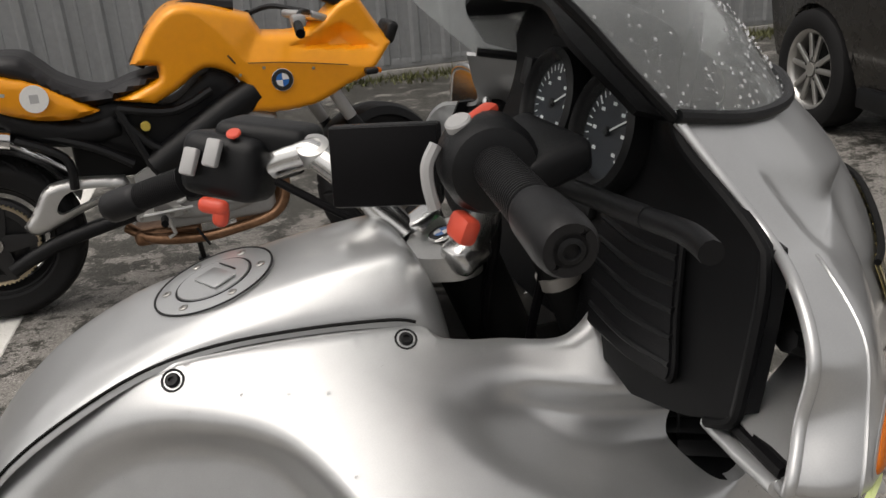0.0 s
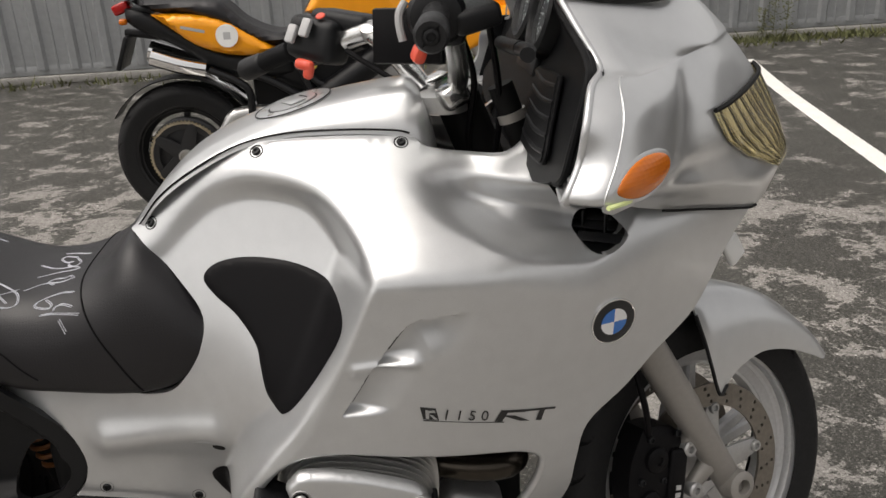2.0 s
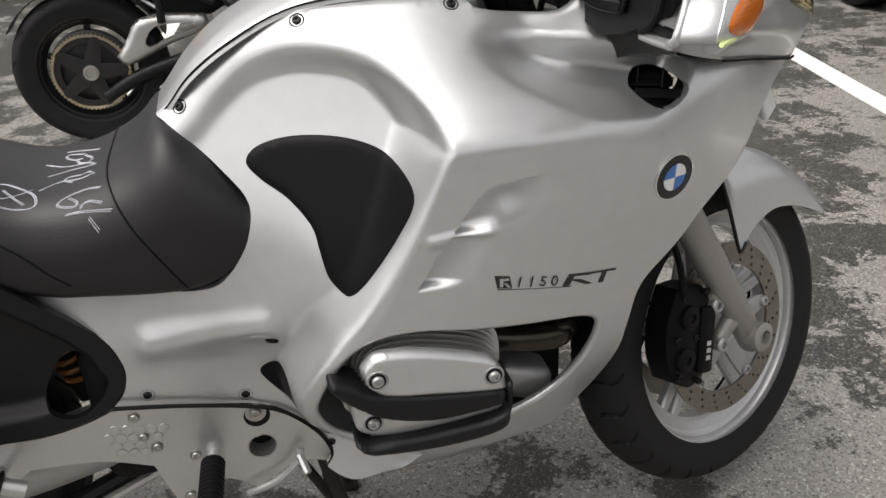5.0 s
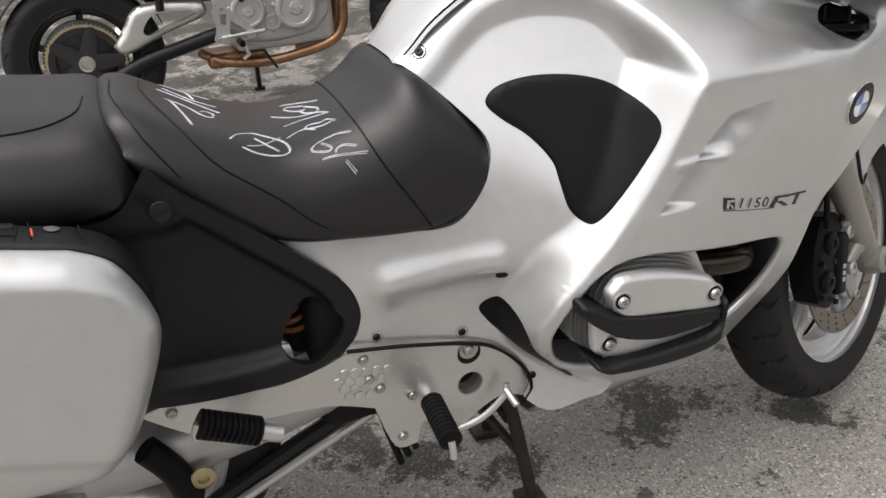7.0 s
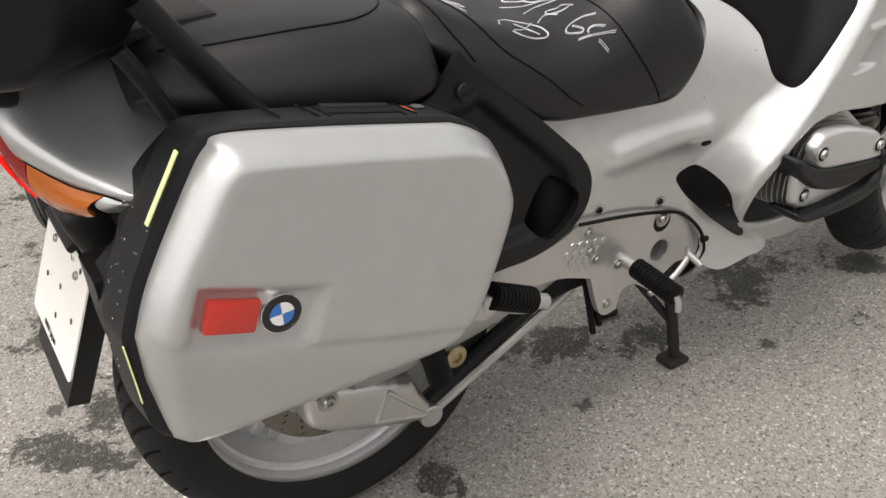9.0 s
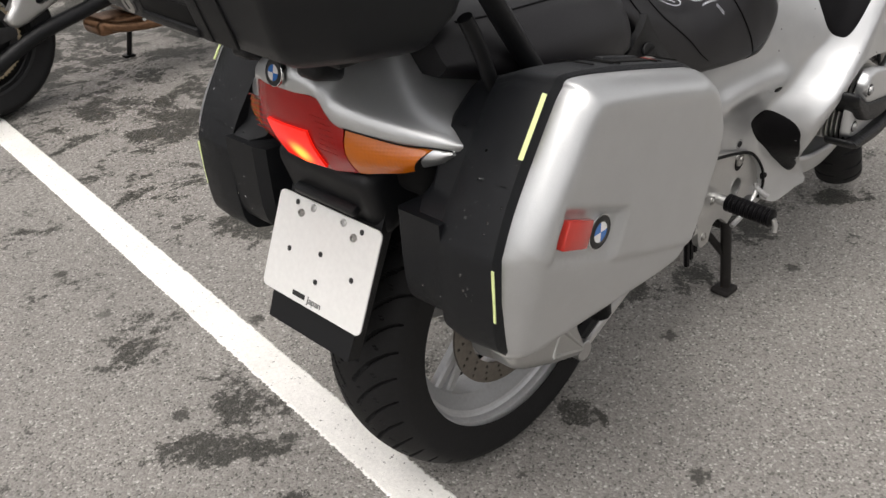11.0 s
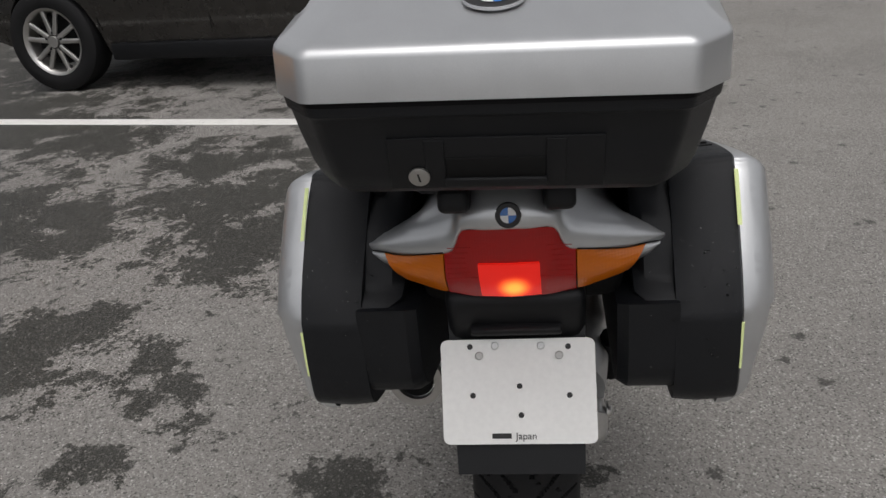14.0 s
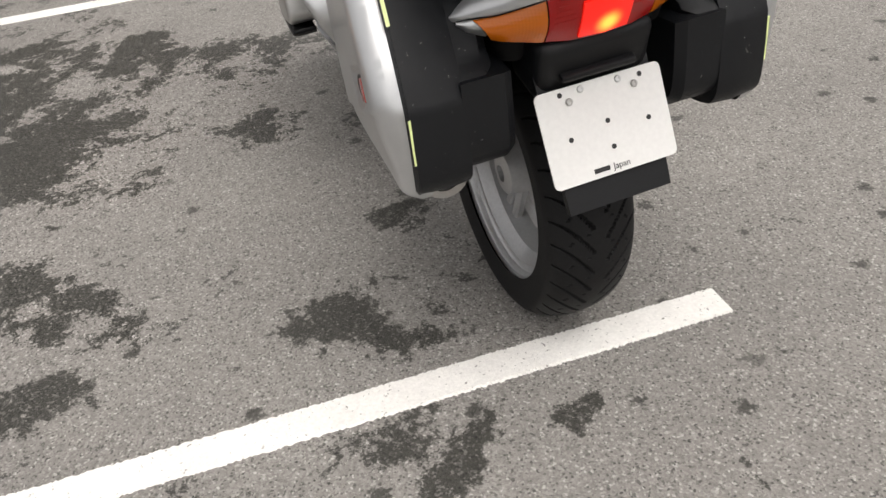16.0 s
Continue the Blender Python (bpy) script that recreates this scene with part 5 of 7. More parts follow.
# ---- wheels ----
def tyre_shape(R, w, h, groove, n_round=480, n_across=44, reps=14, depth=.008):
    """A tyre about the y axis with cut grooves. groove(u, v): u 0..1 along one repeat, v -1..1 across; gives 0..1 depth."""
    rows = []
    for i in range(n_round):
        a = 2 * math.pi * i / n_round
        row = []
        for j in range(n_across + 1):
            v = j / n_across * 2 - 1
            ph = v * 2.25
            y = math.sin(max(-1.57, min(1.57, ph * .86))) * w / 2 if abs(v) < .82 else math.copysign(w / 2 * (1 - .5 * (abs(v) - .82)), v)
            rad = R - h * (1 - math.cos(min(1.45, abs(v) * 1.32))) * .92 if abs(v) < .82 else R - h * (.50 + (abs(v) - .82) / .18 * .50)
            rad -= depth * groove((i / n_round * reps) % 1, v) if abs(v) < .82 else 0
            row.append((rad * math.cos(a), y, rad * math.sin(a)))
        rows.append(row)
    return sheet(rows, closed_u=True)


def rear_groove(u, v):
    """Long cuts that leave the middle along the tyre and bend outwards, with short nicks between."""
    s = abs(v)
    u += .5 if v > 0 else 0
    lo, hi = .06, .66
    sweep = 1.55 * (1 - max(0, (hi - s) / (hi - lo)) ** 2)
    if lo < s < hi:
        x = (u + sweep) % 1
        if min(x, 1 - x) < .07 - .035 * (s - lo) / (hi - lo):
            return 1
    for mid, at in ((.14, .50), (.34, .50)):
        if abs(s - mid) < .022:
            x = (u + 1.55 * (1 - ((hi - mid) / (hi - lo)) ** 2) + at - 3.2 * (s - mid)) % 1
            if min(x, 1 - x) < .032:
                return .7
    return 0


def front_groove(u, v):
    s = abs(v)
    if .10 < s < .74:
        x = (u + (.5 if v > 0 else 0) + .9 * (s - .1) ** 1.5 + .12 * math.sin(8 * s)) % 1
        return 1 if min(x, 1 - x) < .085 - .05 * abs(s - .42) / .32 else 0
    return 0


def arm(a0, r0, r1, w0, w1, y, t):
    """A spoke in the wheel's plane."""
    c, s = math.cos(a0), math.sin(a0)
    rows = []
    for k in range(6):
        q = k / 5
        r, w = r0 + (r1 - r0) * q, w0 + (w1 - w0) * (q - .8 * q * (1 - q))
        rows.append([(r * c - u * w * s, y + v * t, r * s + u * w * c) for u, v in ((-1, -.6), (-.6, -1), (.6, -1), (1, -.6), (1, .6), (.6, 1), (-.6, 1), (-1, .6))])
    return sheet(rows, closed_v=True, cap=True)


def lathe_y(profile, n=72, closed=True):
    """Turned about the y axis from (radius, y) pairs."""
    return moved(turned([(r, -y) for r, y in profile], n, closed), pose(0, 0, 0, 90, 0, 0))


WHEEL_PAINT = material("silver_wheel_paint", (0.54, 0.545, 0.55), 0.40, 0.5, 0.3, grain=0.1, grain_scale=150)
FORK_GREY = material("grey_fork_paint", (0.30, 0.285, 0.265), 0.42, 0.4, grain=0.06, grain_scale=120)


def wheel(parent, name, m, R, w, tyre_h, rim_r, rim_w, groove, spokes, mat, label, reps=14, twin=True):
    # the inner face steps down from the flange to the well
    inside_rim = [(rim_r + .001, rim_w / 2 - .0015), (rim_r - .006, rim_w / 2 - .004), (rim_r - .009, rim_w / 2 - .009), (rim_r - .010, rim_w / 2 - .020), (rim_r - .019, rim_w / 2 - .024), (rim_r - .022, rim_w / 2 - .030), (rim_r - .040, rim_w * .16)]
    prof = [(rim_r + .006, -rim_w / 2), (rim_r + .008, -rim_w / 2 + .004), (rim_r - .004, -rim_w / 2 + .009), (rim_r - .014, -rim_w / 2 + .022), (rim_r - .034, -rim_w * .18), (rim_r - .036, rim_w * .18), (rim_r - .014, rim_w / 2 - .022), (rim_r - .004, rim_w / 2 - .009), (rim_r + .008, rim_w / 2 - .004), (rim_r + .006, rim_w / 2),
            *inside_rim, *[(r, -y) for r, y in reversed(inside_rim)]]
    ob = part(name, lathe_y(prof), mat, parent, label, sharp=30)
    ob.matrix_basis = m
    part("tyre", tyre_shape(R, w, tyre_h, groove, 1440 if twin and w > .15 else 780 if twin else 420, 72 if twin and w > .15 else 48, reps, .008 if w > .15 else .006), TYRE, ob, "black road tyre with wet tread", sharp=28)
    part("hub", lathe_y([(.018, -.06), (.045, -.055), (.05, -.02), (.05, .02), (.045, .055), (.018, .06)], 32), mat, ob)
    for k in range(spokes):
        a = 2 * math.pi * k / spokes + .25
        if twin:
            part("spoke", arm(a - .10, .045, rim_r - .032, .013, .010, 0, .010), mat, ob)
            part("spoke", arm(a + .10, .045, rim_r - .032, .013, .010, 0, .010), mat, ob)
        else:
            part("spoke", arm(a, .045, rim_r - .03, .016, .013, 0, .012), mat, ob)
    return ob


front_m = pose(.688, -.070, .334, 0, 0, 22) @ pose(0, 0, 0, -12, 0, 0)
fw = wheel(touring, "front_wheel", front_m, .300, .118, .082, .222, .098, front_groove, 5, WHEEL_PAINT, "silver cast front wheel", 28)


def drilled(r0, r1, y, thickness, holes):
    """A brake disc with drilled rings of holes."""
    edge = [(r1 * math.cos(2 * math.pi * k / 90), r1 * math.sin(2 * math.pi * k / 90)) for k in range(90)]
    cut = [[(r0 * math.cos(2 * math.pi * k / 60), r0 * math.sin(2 * math.pi * k / 60)) for k in range(60)]]
    for i in range(holes):
        a = 2 * math.pi * i / holes
        for q, (fr, da) in enumerate(((.2, 0), (.5, .05), (.8, .1))):
            r = r0 + (r1 - r0) * fr
            cut.append([(r * math.cos(a + da) + .0036 * math.cos(k * math.pi / 3), r * math.sin(a + da) + .0036 * math.sin(k * math.pi / 3)) for k in range(6)])
    return plate_xz(edge, cut, y, thickness, .02)


for sgn in (-1, 1):
    dsk = part("brake_disc", drilled(.118, .158, sgn * .058 - .003, .005, 22), DISC, fw, "drilled steel brake disc", sharp=30)
    part("disc_carrier", join(*[arm(2 * math.pi * k / 5 + .1, .035, .119, .022, .012, sgn * .053, .005) for k in range(5)]), ALU_DULL, dsk)
    for k in range(5):
        a = 2 * math.pi * k / 5 + .1
        part("disc_button", moved(turned([(.0105, 0), (.0105, .008), (.0085, .011), (.0055, .011), (.005, .006), (.001, .006)], 18), facing((.113 * math.cos(a), sgn * .053, .113 * math.sin(a)), (0, sgn, 0))), ALU_DULL, dsk)
fork_dir = Vector((-math.sin(radians(27)), 0, math.cos(radians(27))))
for sgn in (-1, 1):
    lo = Vector((0.0, sgn * .105, 0.0))
    leg = part("fork_leg", tube([lo - fork_dir * .03, lo - fork_dir * .02, lo + fork_dir * .16, lo + fork_dir * .18, lo + fork_dir * .42], [.018, .024, .026, .028, .0285], 20), FORK_GREY, touring, "grey alloy fork leg", m=front_m)
    part("axle_clamp", moved(turned([(.020, 0), (.026, .004), (.026, .03), (.02, .034), (.013, .034), (.012, .016), (.001, .016)], 20), facing(tuple(lo + Vector((0, sgn * .002, 0))), (0, sgn, 0))), FORK_GREY, leg)
    cal_c = lo + Vector((-.138, -sgn * .03, .045))
    cal_m = pose(*cal_c, 0, 14, 0)
    shell = outline([(-.040, .086), (.012, .090), (.044, .066)], [(.044, .066), (.052, .02), (.054, -.03), (.040, -.074)], [(.040, -.074), (.008, -.090), (-.034, -.076)], [(-.034, -.076), (-.054, -.03), (-.056, .03), (-.040, .086)])
    cal = part("brake_caliper", moved(skin(shell, [], lambda x, z: .022 + .006 * math.cos(x * 34) * math.cos(z * 18), 0, .050, .012, .004), cal_m @ pose(0, 0, 0, 0, 0, 0 if sgn < 0 else 180)), BLACK_SOFT, leg, "black four-piston brake caliper")
    part("caliper_face", moved(block(.034, .014, .118, .007, 3), cal_m @ pose(.030 if sgn < 0 else -.030, sgn * .028, -.006)), BLACK_SOFT, cal)
    for qx, q in ((-.018, -.036), (-.014, .036)):
        part("piston_boss", moved(turned([(.022, 0), (.021, .006), (.017, .009), (.008, .009), (.007, .006), (.001, .006)], 20), cal_m @ facing((qx, sgn * .025, q), (0, sgn, 0))), BLACK_SOFT, cal)
    for qx, q in ((-.040, .0), (.004, .0), (-.030, .070), (.024, .078), (.020, -.078), (-.030, -.066)):
        part("caliper_bolt", moved(turned([(.006, 0), (.006, .006), (.004, .007), (.003, .004), (.001, .004)], 12), cal_m @ facing((qx, sgn * .024, q), (0, sgn, 0))), BLACK, cal)
    for k in range(3):
        part("caliper_bar", moved(block(.010, .0012, .008, 0), cal_m @ pose(.030, sgn * .0356, -.036 + .0125 * k)), SWITCH_GREY, cal)
    part("brake_hose", bar([tuple(cal_c + Vector((-.01, sgn * .02, .07))), tuple(cal_c + Vector((-.02, sgn * .03, .14))), tuple(cal_c + Vector((-.03, sgn * .01, .25)))], .0055, 8), BLACK_SOFT, cal)
    for u, end in ((.135, lo + Vector((-.078, -sgn * .012, .083))), (.060, lo + Vector((-.074, -sgn * .012, .008)))):
        part("caliper_bracket", tube([lo + fork_dir * u, (lo + fork_dir * u + end) / 2, end], [.022, .015, .012], 10), FORK_GREY, leg)
        part("bracket_bolt", moved(turned([(.0135, 0), (.0135, .016), (.011, .019), (.0062, .019), (.0055, .012), (.001, .012)], 18), facing(tuple(end), (0, sgn, 0))), ALU_DULL, leg)


def guard_rows():
    rows = []
    table = [(30, .292, .312), (38, .272, .325), (50, .248, .330), (62, .225, .332), (74, .192, .332), (82, .165, .331), (87, .150, .331), (90, .165, .330), (92, .20, .330), (94, .25, .330), (96, .30, .329)]
    for deg, lo, hi in table:
        a = radians(deg)
        half = [(-.098, lo), (-.097, lo + (hi - lo) * .35), (-.090, lo + (hi - lo) * .68), (-.068, hi - .012), (-.035, hi - .002), (0, hi)]
        full = half + [(-y, r) for y, r in reversed(half[:-1])]
        rows.append([(r * math.cos(a), y, r * math.sin(a)) for y, r in full])
    return smooth_rows(rows, 4, 4)


part("front_mudguard", thick(sheet(guard_rows()), .0035), SILVER, touring, "silver front mudguard", sharp=60, m=front_m)
for j in (0, -1):
    part("mudguard_edge", tube([r[j] for r in guard_rows()[20:]], .0035, 6), BLACK, touring, m=front_m)
part("mudguard_inner", thick(sheet([[(r * math.cos(radians(a)), y, r * math.sin(radians(a))) for y, r in ((-.088, .30), (-.075, .318), (-.04, .325), (0, .327), (.04, .325), (.075, .318), (.088, .30))] for a in range(94, 150, 7)]), .003), BLACK, touring, "black inner mudguard behind the fork", m=front_m)

rear_m = pose(-.727, yc(-.727), .311, 0, 0, -2.5)
rw = wheel(touring, "rear_wheel", rear_m, .312, .172, .095, .222, .142, rear_groove, 5, WHEEL_PAINT, "silver cast rear wheel", 38)
dsk = part("brake_disc", drilled(.10, .138, -.066, .005, 20), DISC, rw, sharp=30)
part("final_drive", moved(turned([(.03, 0), (.085, .0), (.095, .02), (.088, .06), (.06, .085), (.02, .09)], 32), facing((-.727, -.045, .311), (0, -1, 0))), ALU_DULL, touring, "cast alloy final drive housing")
part("swing_arm", tube(spline([(-.72, -.10, .325), (-.60, -.115, .335), (-.45, -.12, .36), (-.25, -.11, .40)], 5), .052, 16), ALU_DULL, touring, "cast alloy swing arm")
arm_plate = outline([(-.81, .33), (-.742, .312), (-.67, .288), (-.62, .268)], [(-.62, .268), (-.60, .219), (-.584, .187)], [(-.584, .187), (-.596, .166), (-.614, .170), (-.703, .203), (-.80, .256), (-.81, .33)])
part("drive_arm", skin(arm_plate, [], dome(arm_plate, .150, .132, .02), 0, .03, .008), ALU, touring, "cast alloy reaction arm")
for a, b in (((-.695, .222), (-.605, .185)), ((-.672, .272), (-.606, .195)), ((-.695, .222), (-.672, .272))):
    part("arm_rib", tube([(a[0], -.149, a[1]), (b[0], -.146, b[1])], .005, 8), ALU, touring)
part("torque_strut", join(bar([(-.592, -.138, .174), (-.44, -.14, .242), (-.286, -.14, .307)], .0085, 8), moved(disc(.021, .02), facing((-.592, -.128, .174), (0, -1, 0)))), ALU, touring, "aluminium reaction strut")
part("strut_sleeve", bar([(-.585, -.122, .19), (-.44, -.122, .258), (-.286, -.122, .325)], .015, 8), BLACK, touring)
big = part("pivot_bolt", moved(turned([(.019, 0), (.019, .007), (.016, .009), (.009, .009), (.008, .004), (.001, .004)], 24), facing((-.562, -.178, .311), (0, -1, 0))), BRASS, touring, "yellow-plated pivot bolt")
bolt((-.772, -.151, .306), (0, -1, 0), .011, .008, touring, washer=.018)
boot = [(-.63, -.17, .38), (-.60, -.172, .33), (-.585, -.17, .27)]
part("cable_boot", bar(boot, .022, 10), BLACK_SOFT, touring)
for k in range(3):
    part("hose", bar([(-.285 + .008 * k, -.16, .375), (-.272 + .013 * k, -.165, .30), (-.250 + .014 * k, -.162, .205 + .012 * k)], .0065, 6), BLACK_SOFT, touring)
part("silencer", join(tube(spline([(-.25, .11, .30), (-.40, .15, .32), (-.55, .175, .365), (-.80, .193, .402)], 4), [.03] * 3 + [.045] * 3 + [.052] * 7, 20)), CHROME, touring, "chrome silencer")
part("silencer_tip", moved(turned([(.052, 0), (.05, .012), (.036, .012), (.034, -.03), (.001, -.03)], 24), facing((-.80, .193, .402), (-1, .07, .12))), STEEL, touring)
# near-black disc on the closed end paints the shade inside the pipe
part("bore_shade_disc", moved(disc(.033, .002), facing((-.8035, .1935, .4025), (-1, .07, .12))), BLACK_DEEP, touring)
stand = part("centre_stand", join(bar([(-.05, -.12, .30), (-.032, -.135, .22), (-.01, -.14, .10), (.003, -.142, .02)], .0125, 10), bar([(-.05, .05, .30), (-.03, .06, .22), (0, .065, .10), (.01, .07, .02)], .0125, 10), tube([(-.035, -.13, .20), (-.035, .06, .20)], .011, 8), tube([(-.11, -.06, .27), (-.012, -.135, .11)], .009, 8)), RUST, touring, "rust-stained black centre stand")
for y in (-.142, .07):
    part("stand_foot", moved(block(.055, .045, .016, .005), pose(.0, y, .010, 0, 6, 0)), RUST, stand)

# ---- panniers ----
LID = outline([(-1.030, 0.650), (-1.003, 0.709), (-0.939, 0.807), (-0.919, 0.829)], [(-0.919, 0.829), (-0.900, 0.836), (-0.790, 0.813), (-0.640, 0.776)], [(-0.640, 0.776), (-0.599, 0.750), (-0.571, 0.690), (-0.571, 0.645), (-0.611, 0.547), (-0.645, 0.494)], [(-0.645, 0.494), (-0.669, 0.478), (-0.728, 0.474), (-0.856, 0.474), (-0.965, 0.478), (-1.008, 0.486)], [(-1.008, 0.486), (-1.026, 0.512), (-1.031, 0.582), (-1.030, 0.650)])
lid_rim = side_of(LID + LID[:1])
crease = side_of([(-1.06, .674), (-1.034, .663), (-.892, .602), (-.78, .560), (-.666, .523), (-.55, .49)])


def lid_width(x, z):
    d = max(0, min(abs(lid_rim(x, z)), .034)) / .034
    w = .334 + .032 * (1 - (1 - d) ** 2.6)
    w -= .020 * step(0, .13, -crease(x, z)) + .0060 * step(-.003, .005, -crease(x, z))
    qx, qz = x + .915, z - .648
    rx, rz = abs(qx * .93 - qz * .366) - .066, abs(qx * .366 + qz * .93) - .030
    w -= .011 * step(.009, -.003, max(rx, rz))
    return w


def case_body(sy):
    """The black half: from the lid's rim inwards, stepped back beside the tail lamp."""
    rows = []
    for y, sx, lift in ((-.318, 1.0, 0), (-.313, 1.012, .006), (-.26, 1.018, .003), (-.225, 1.012, -.012)):
        rows.append([(x - (sx - 1) * 1.0 * step(-.80, -.95, x), y, z + lift * step(.62, .78, z) + (.016 if y > -.317 else .012) * step(.62, .53, z)) for x, z in LID])
    a = sheet(rows, closed_v=True, cap=True)
    low = outline([(-1.043, .672), (-.75, .66)], [(-.75, .66), (-.70, .52)], [(-.70, .52), (-.95, .512), (-1.0, .512)], [(-1.0, .512), (-1.038, .55), (-1.043, .672)])
    b = sheet([[(-.86 + (x + .86) * s, y, .6 + (z - .6) * s) for x, z in low] for y, s in ((-.23, 1), (-.16, 1), (-.145, .93))], closed_v=True, cap=True)
    up = outline([(-1.005, .69), (-.968, .765), (-.91, .81)], [(-.90, .81), (-.66, .76)], [(-.66, .76), (-.64, .66)], [(-.64, .66), (-1.005, .66), (-1.005, .69)])
    c = sheet([[(-.83 + (x + .83) * s, y, .73 + (z - .73) * s) for x, z in up] for y, s in ((-.23, 1), (-.185, 1), (-.17, .9))], closed_v=True, cap=True)
    return a, b, c


def pannier(side):
    def fix(s):
        if side < 0:
            return s
        v, f = other(s)
        return [(x, y - .003 - .05 * max(0, x + 1.03), z) for x, y, z in v], f
    p = part("pannier", fix(join(*case_body(-1))), CASE_BLACK, touring, "silver-lidded hard pannier with black body")
    lid = part("pannier_lid", fix(skin(LID, [], lid_width, 0, .018, .007)), SILVER_CASE, p, "silver painted pannier lid", sharp=55)
    part("lid_seal", fix(tube([(x, -.3155, z) for x, z in LID if z > .62], .0022, 6)), BLACK_SOFT, p)
    deck = pose(-.735, -.282, .8052, 0, 13.9, 0) @ pose(0, 0, 0, -3, 0, 0)
    # flat near-black slab, painted shade in place of a hollow under the handle
    part("grip_shade_slab", fix(moved(block(.096, .032, .003, .001), deck @ pose(0, .004, -.0008))), BLACK_DEEP, p)
    part("case_grip", fix(moved(block(.088, .014, .006, .0028, 3), deck @ pose(.001, .0125, .0005))), CASE_BLACK, p, "black carrying handle")
    for x, l in ((-.106, .05), (-.062, .05), (-.047, .014), (.046, .014), (.060, .05), (.111, .04)):
        part("deck_seam", fix(moved(block(.0014, l, .002, 0), deck @ pose(x, .004 if l > .02 else -.016, -.0006, 0, 0, 6))), BLACK_DEEP, p)
    part("latch_mark", fix(moved(block(.0022, .022, .0016, 0), deck @ pose(.0622, .0, -.0002, 0, 0, 6))), SWITCH_RED, p)
    part("lock", fix(moved(turned([(.0085, 0), (.0085, .001), (.001, .0014)], 16), deck @ pose(.082, .010, 0))), STEEL, p)
    refl = part("reflector", fix(moved(block(.058, .014, .038, .003), pose(-.941, -.3575, .660, 0, 21.5, 2))), REFLECTOR_RED, p, "red reflector")
    part("tape_strip", fix(thick(sheet([[(-.9455, -.3170, .8290), (-.9895, -.3170, .7630)], [(-.9465, -.3112, .8298), (-.9905, -.3112, .7638)]]), .0015)), LIME, p, "lime reflective strip")
    part("tape_strip", fix(thick(sheet([[(-1.0435, -.3165, .640), (-1.0415, -.3165, .565)], [(-1.0437, -.3128, .640), (-1.0417, -.3128, .565)]]), .0015)), LIME, p)
    b = badge((-.888, -.3545, .640), (0, -1, 0), .0225, p)
    if side > 0:
        b.matrix_basis = facing((-.888, .3430 + 2 * yc(-.888), .640), (0, 1, 0))
    return p


cases = (pannier(-1), pannier(1))
bpy.context.view_layer.update()
rnd = random.Random(21)
for case, sgn in zip(cases, (-1, 1)):
    beads = []
    for _ in range(70):
        zc = rnd.choice((.76, .72, .69, .60))
        q, n = on_mesh(case, (-1.4, sgn * rnd.uniform(.17, .31), zc + rnd.gauss(0, .028)), (1, 0, -.05))
        if q is None:
            q, n = on_mesh(case, (rnd.uniform(-.95, -.62), sgn * rnd.uniform(.24, .31), 1.2), (0, 0, -1))
        if q is not None:
            r = rnd.choice((.0009, .0012, .0015, .0021))
            beads.append(moved(turned([(r, 0), (r * .85, r * .3), (r * .4, r * .5), (r * .05, r * .55)], 8), facing(tuple(q), tuple(n))))
    tagged(part("raindrops", join(*beads), DROPS, case, "beads of rain on the black case"), kind="stuff")

# ---- tail, lamps, plate ----
TAIL_TOP = [(.212, -.972, .752, .742), (.195, -.99, .765, .744), (.15, -1.022, .785, .752), (.10, -1.05, .805, .764), (.075, -1.062, .818, .775), (.06, -1.07, .835, .806), (.03, -1.078, .85, .809), (0, -1.08, .853, .81)]


SHOULDER = ((.10, .78, (.872, .848, .800, .757, .742)), (.19, .72, (.874, .856, .806, .766, .742)), (.30, .70, (.862, .856, .822, .785, .752)))


def tail_cowl():
    rows = []
    full = [(y, x, zt, zl) for y, x, zt, zl in TAIL_TOP] + [(-y, x, zt, zl) for y, x, zt, zl in reversed(TAIL_TOP[:-1])]
    for y, x, zt, zl in full:
        c = yc(x)
        k = abs(y)
        rows.append([(x - .004, c - y, zl), (x - .007, c - y, zl + .008), (x, c - y * .985, zl + (zt - zl) * .7 + .002), (x + .035, c - y * .95, zt - .004 + .02 * (1 - k / .21)), *[(x + dx, c - y * ky, float(np.interp(k, (0, .10, .15, .195, .212), zs))) for dx, ky, zs in SHOULDER]])
    return smooth_rows(rows, 3, 3)


part("tail_cowl", thick(sheet(tail_cowl()), .004), SILVER, touring, "silver tail cowl above the lamp", sharp=60)


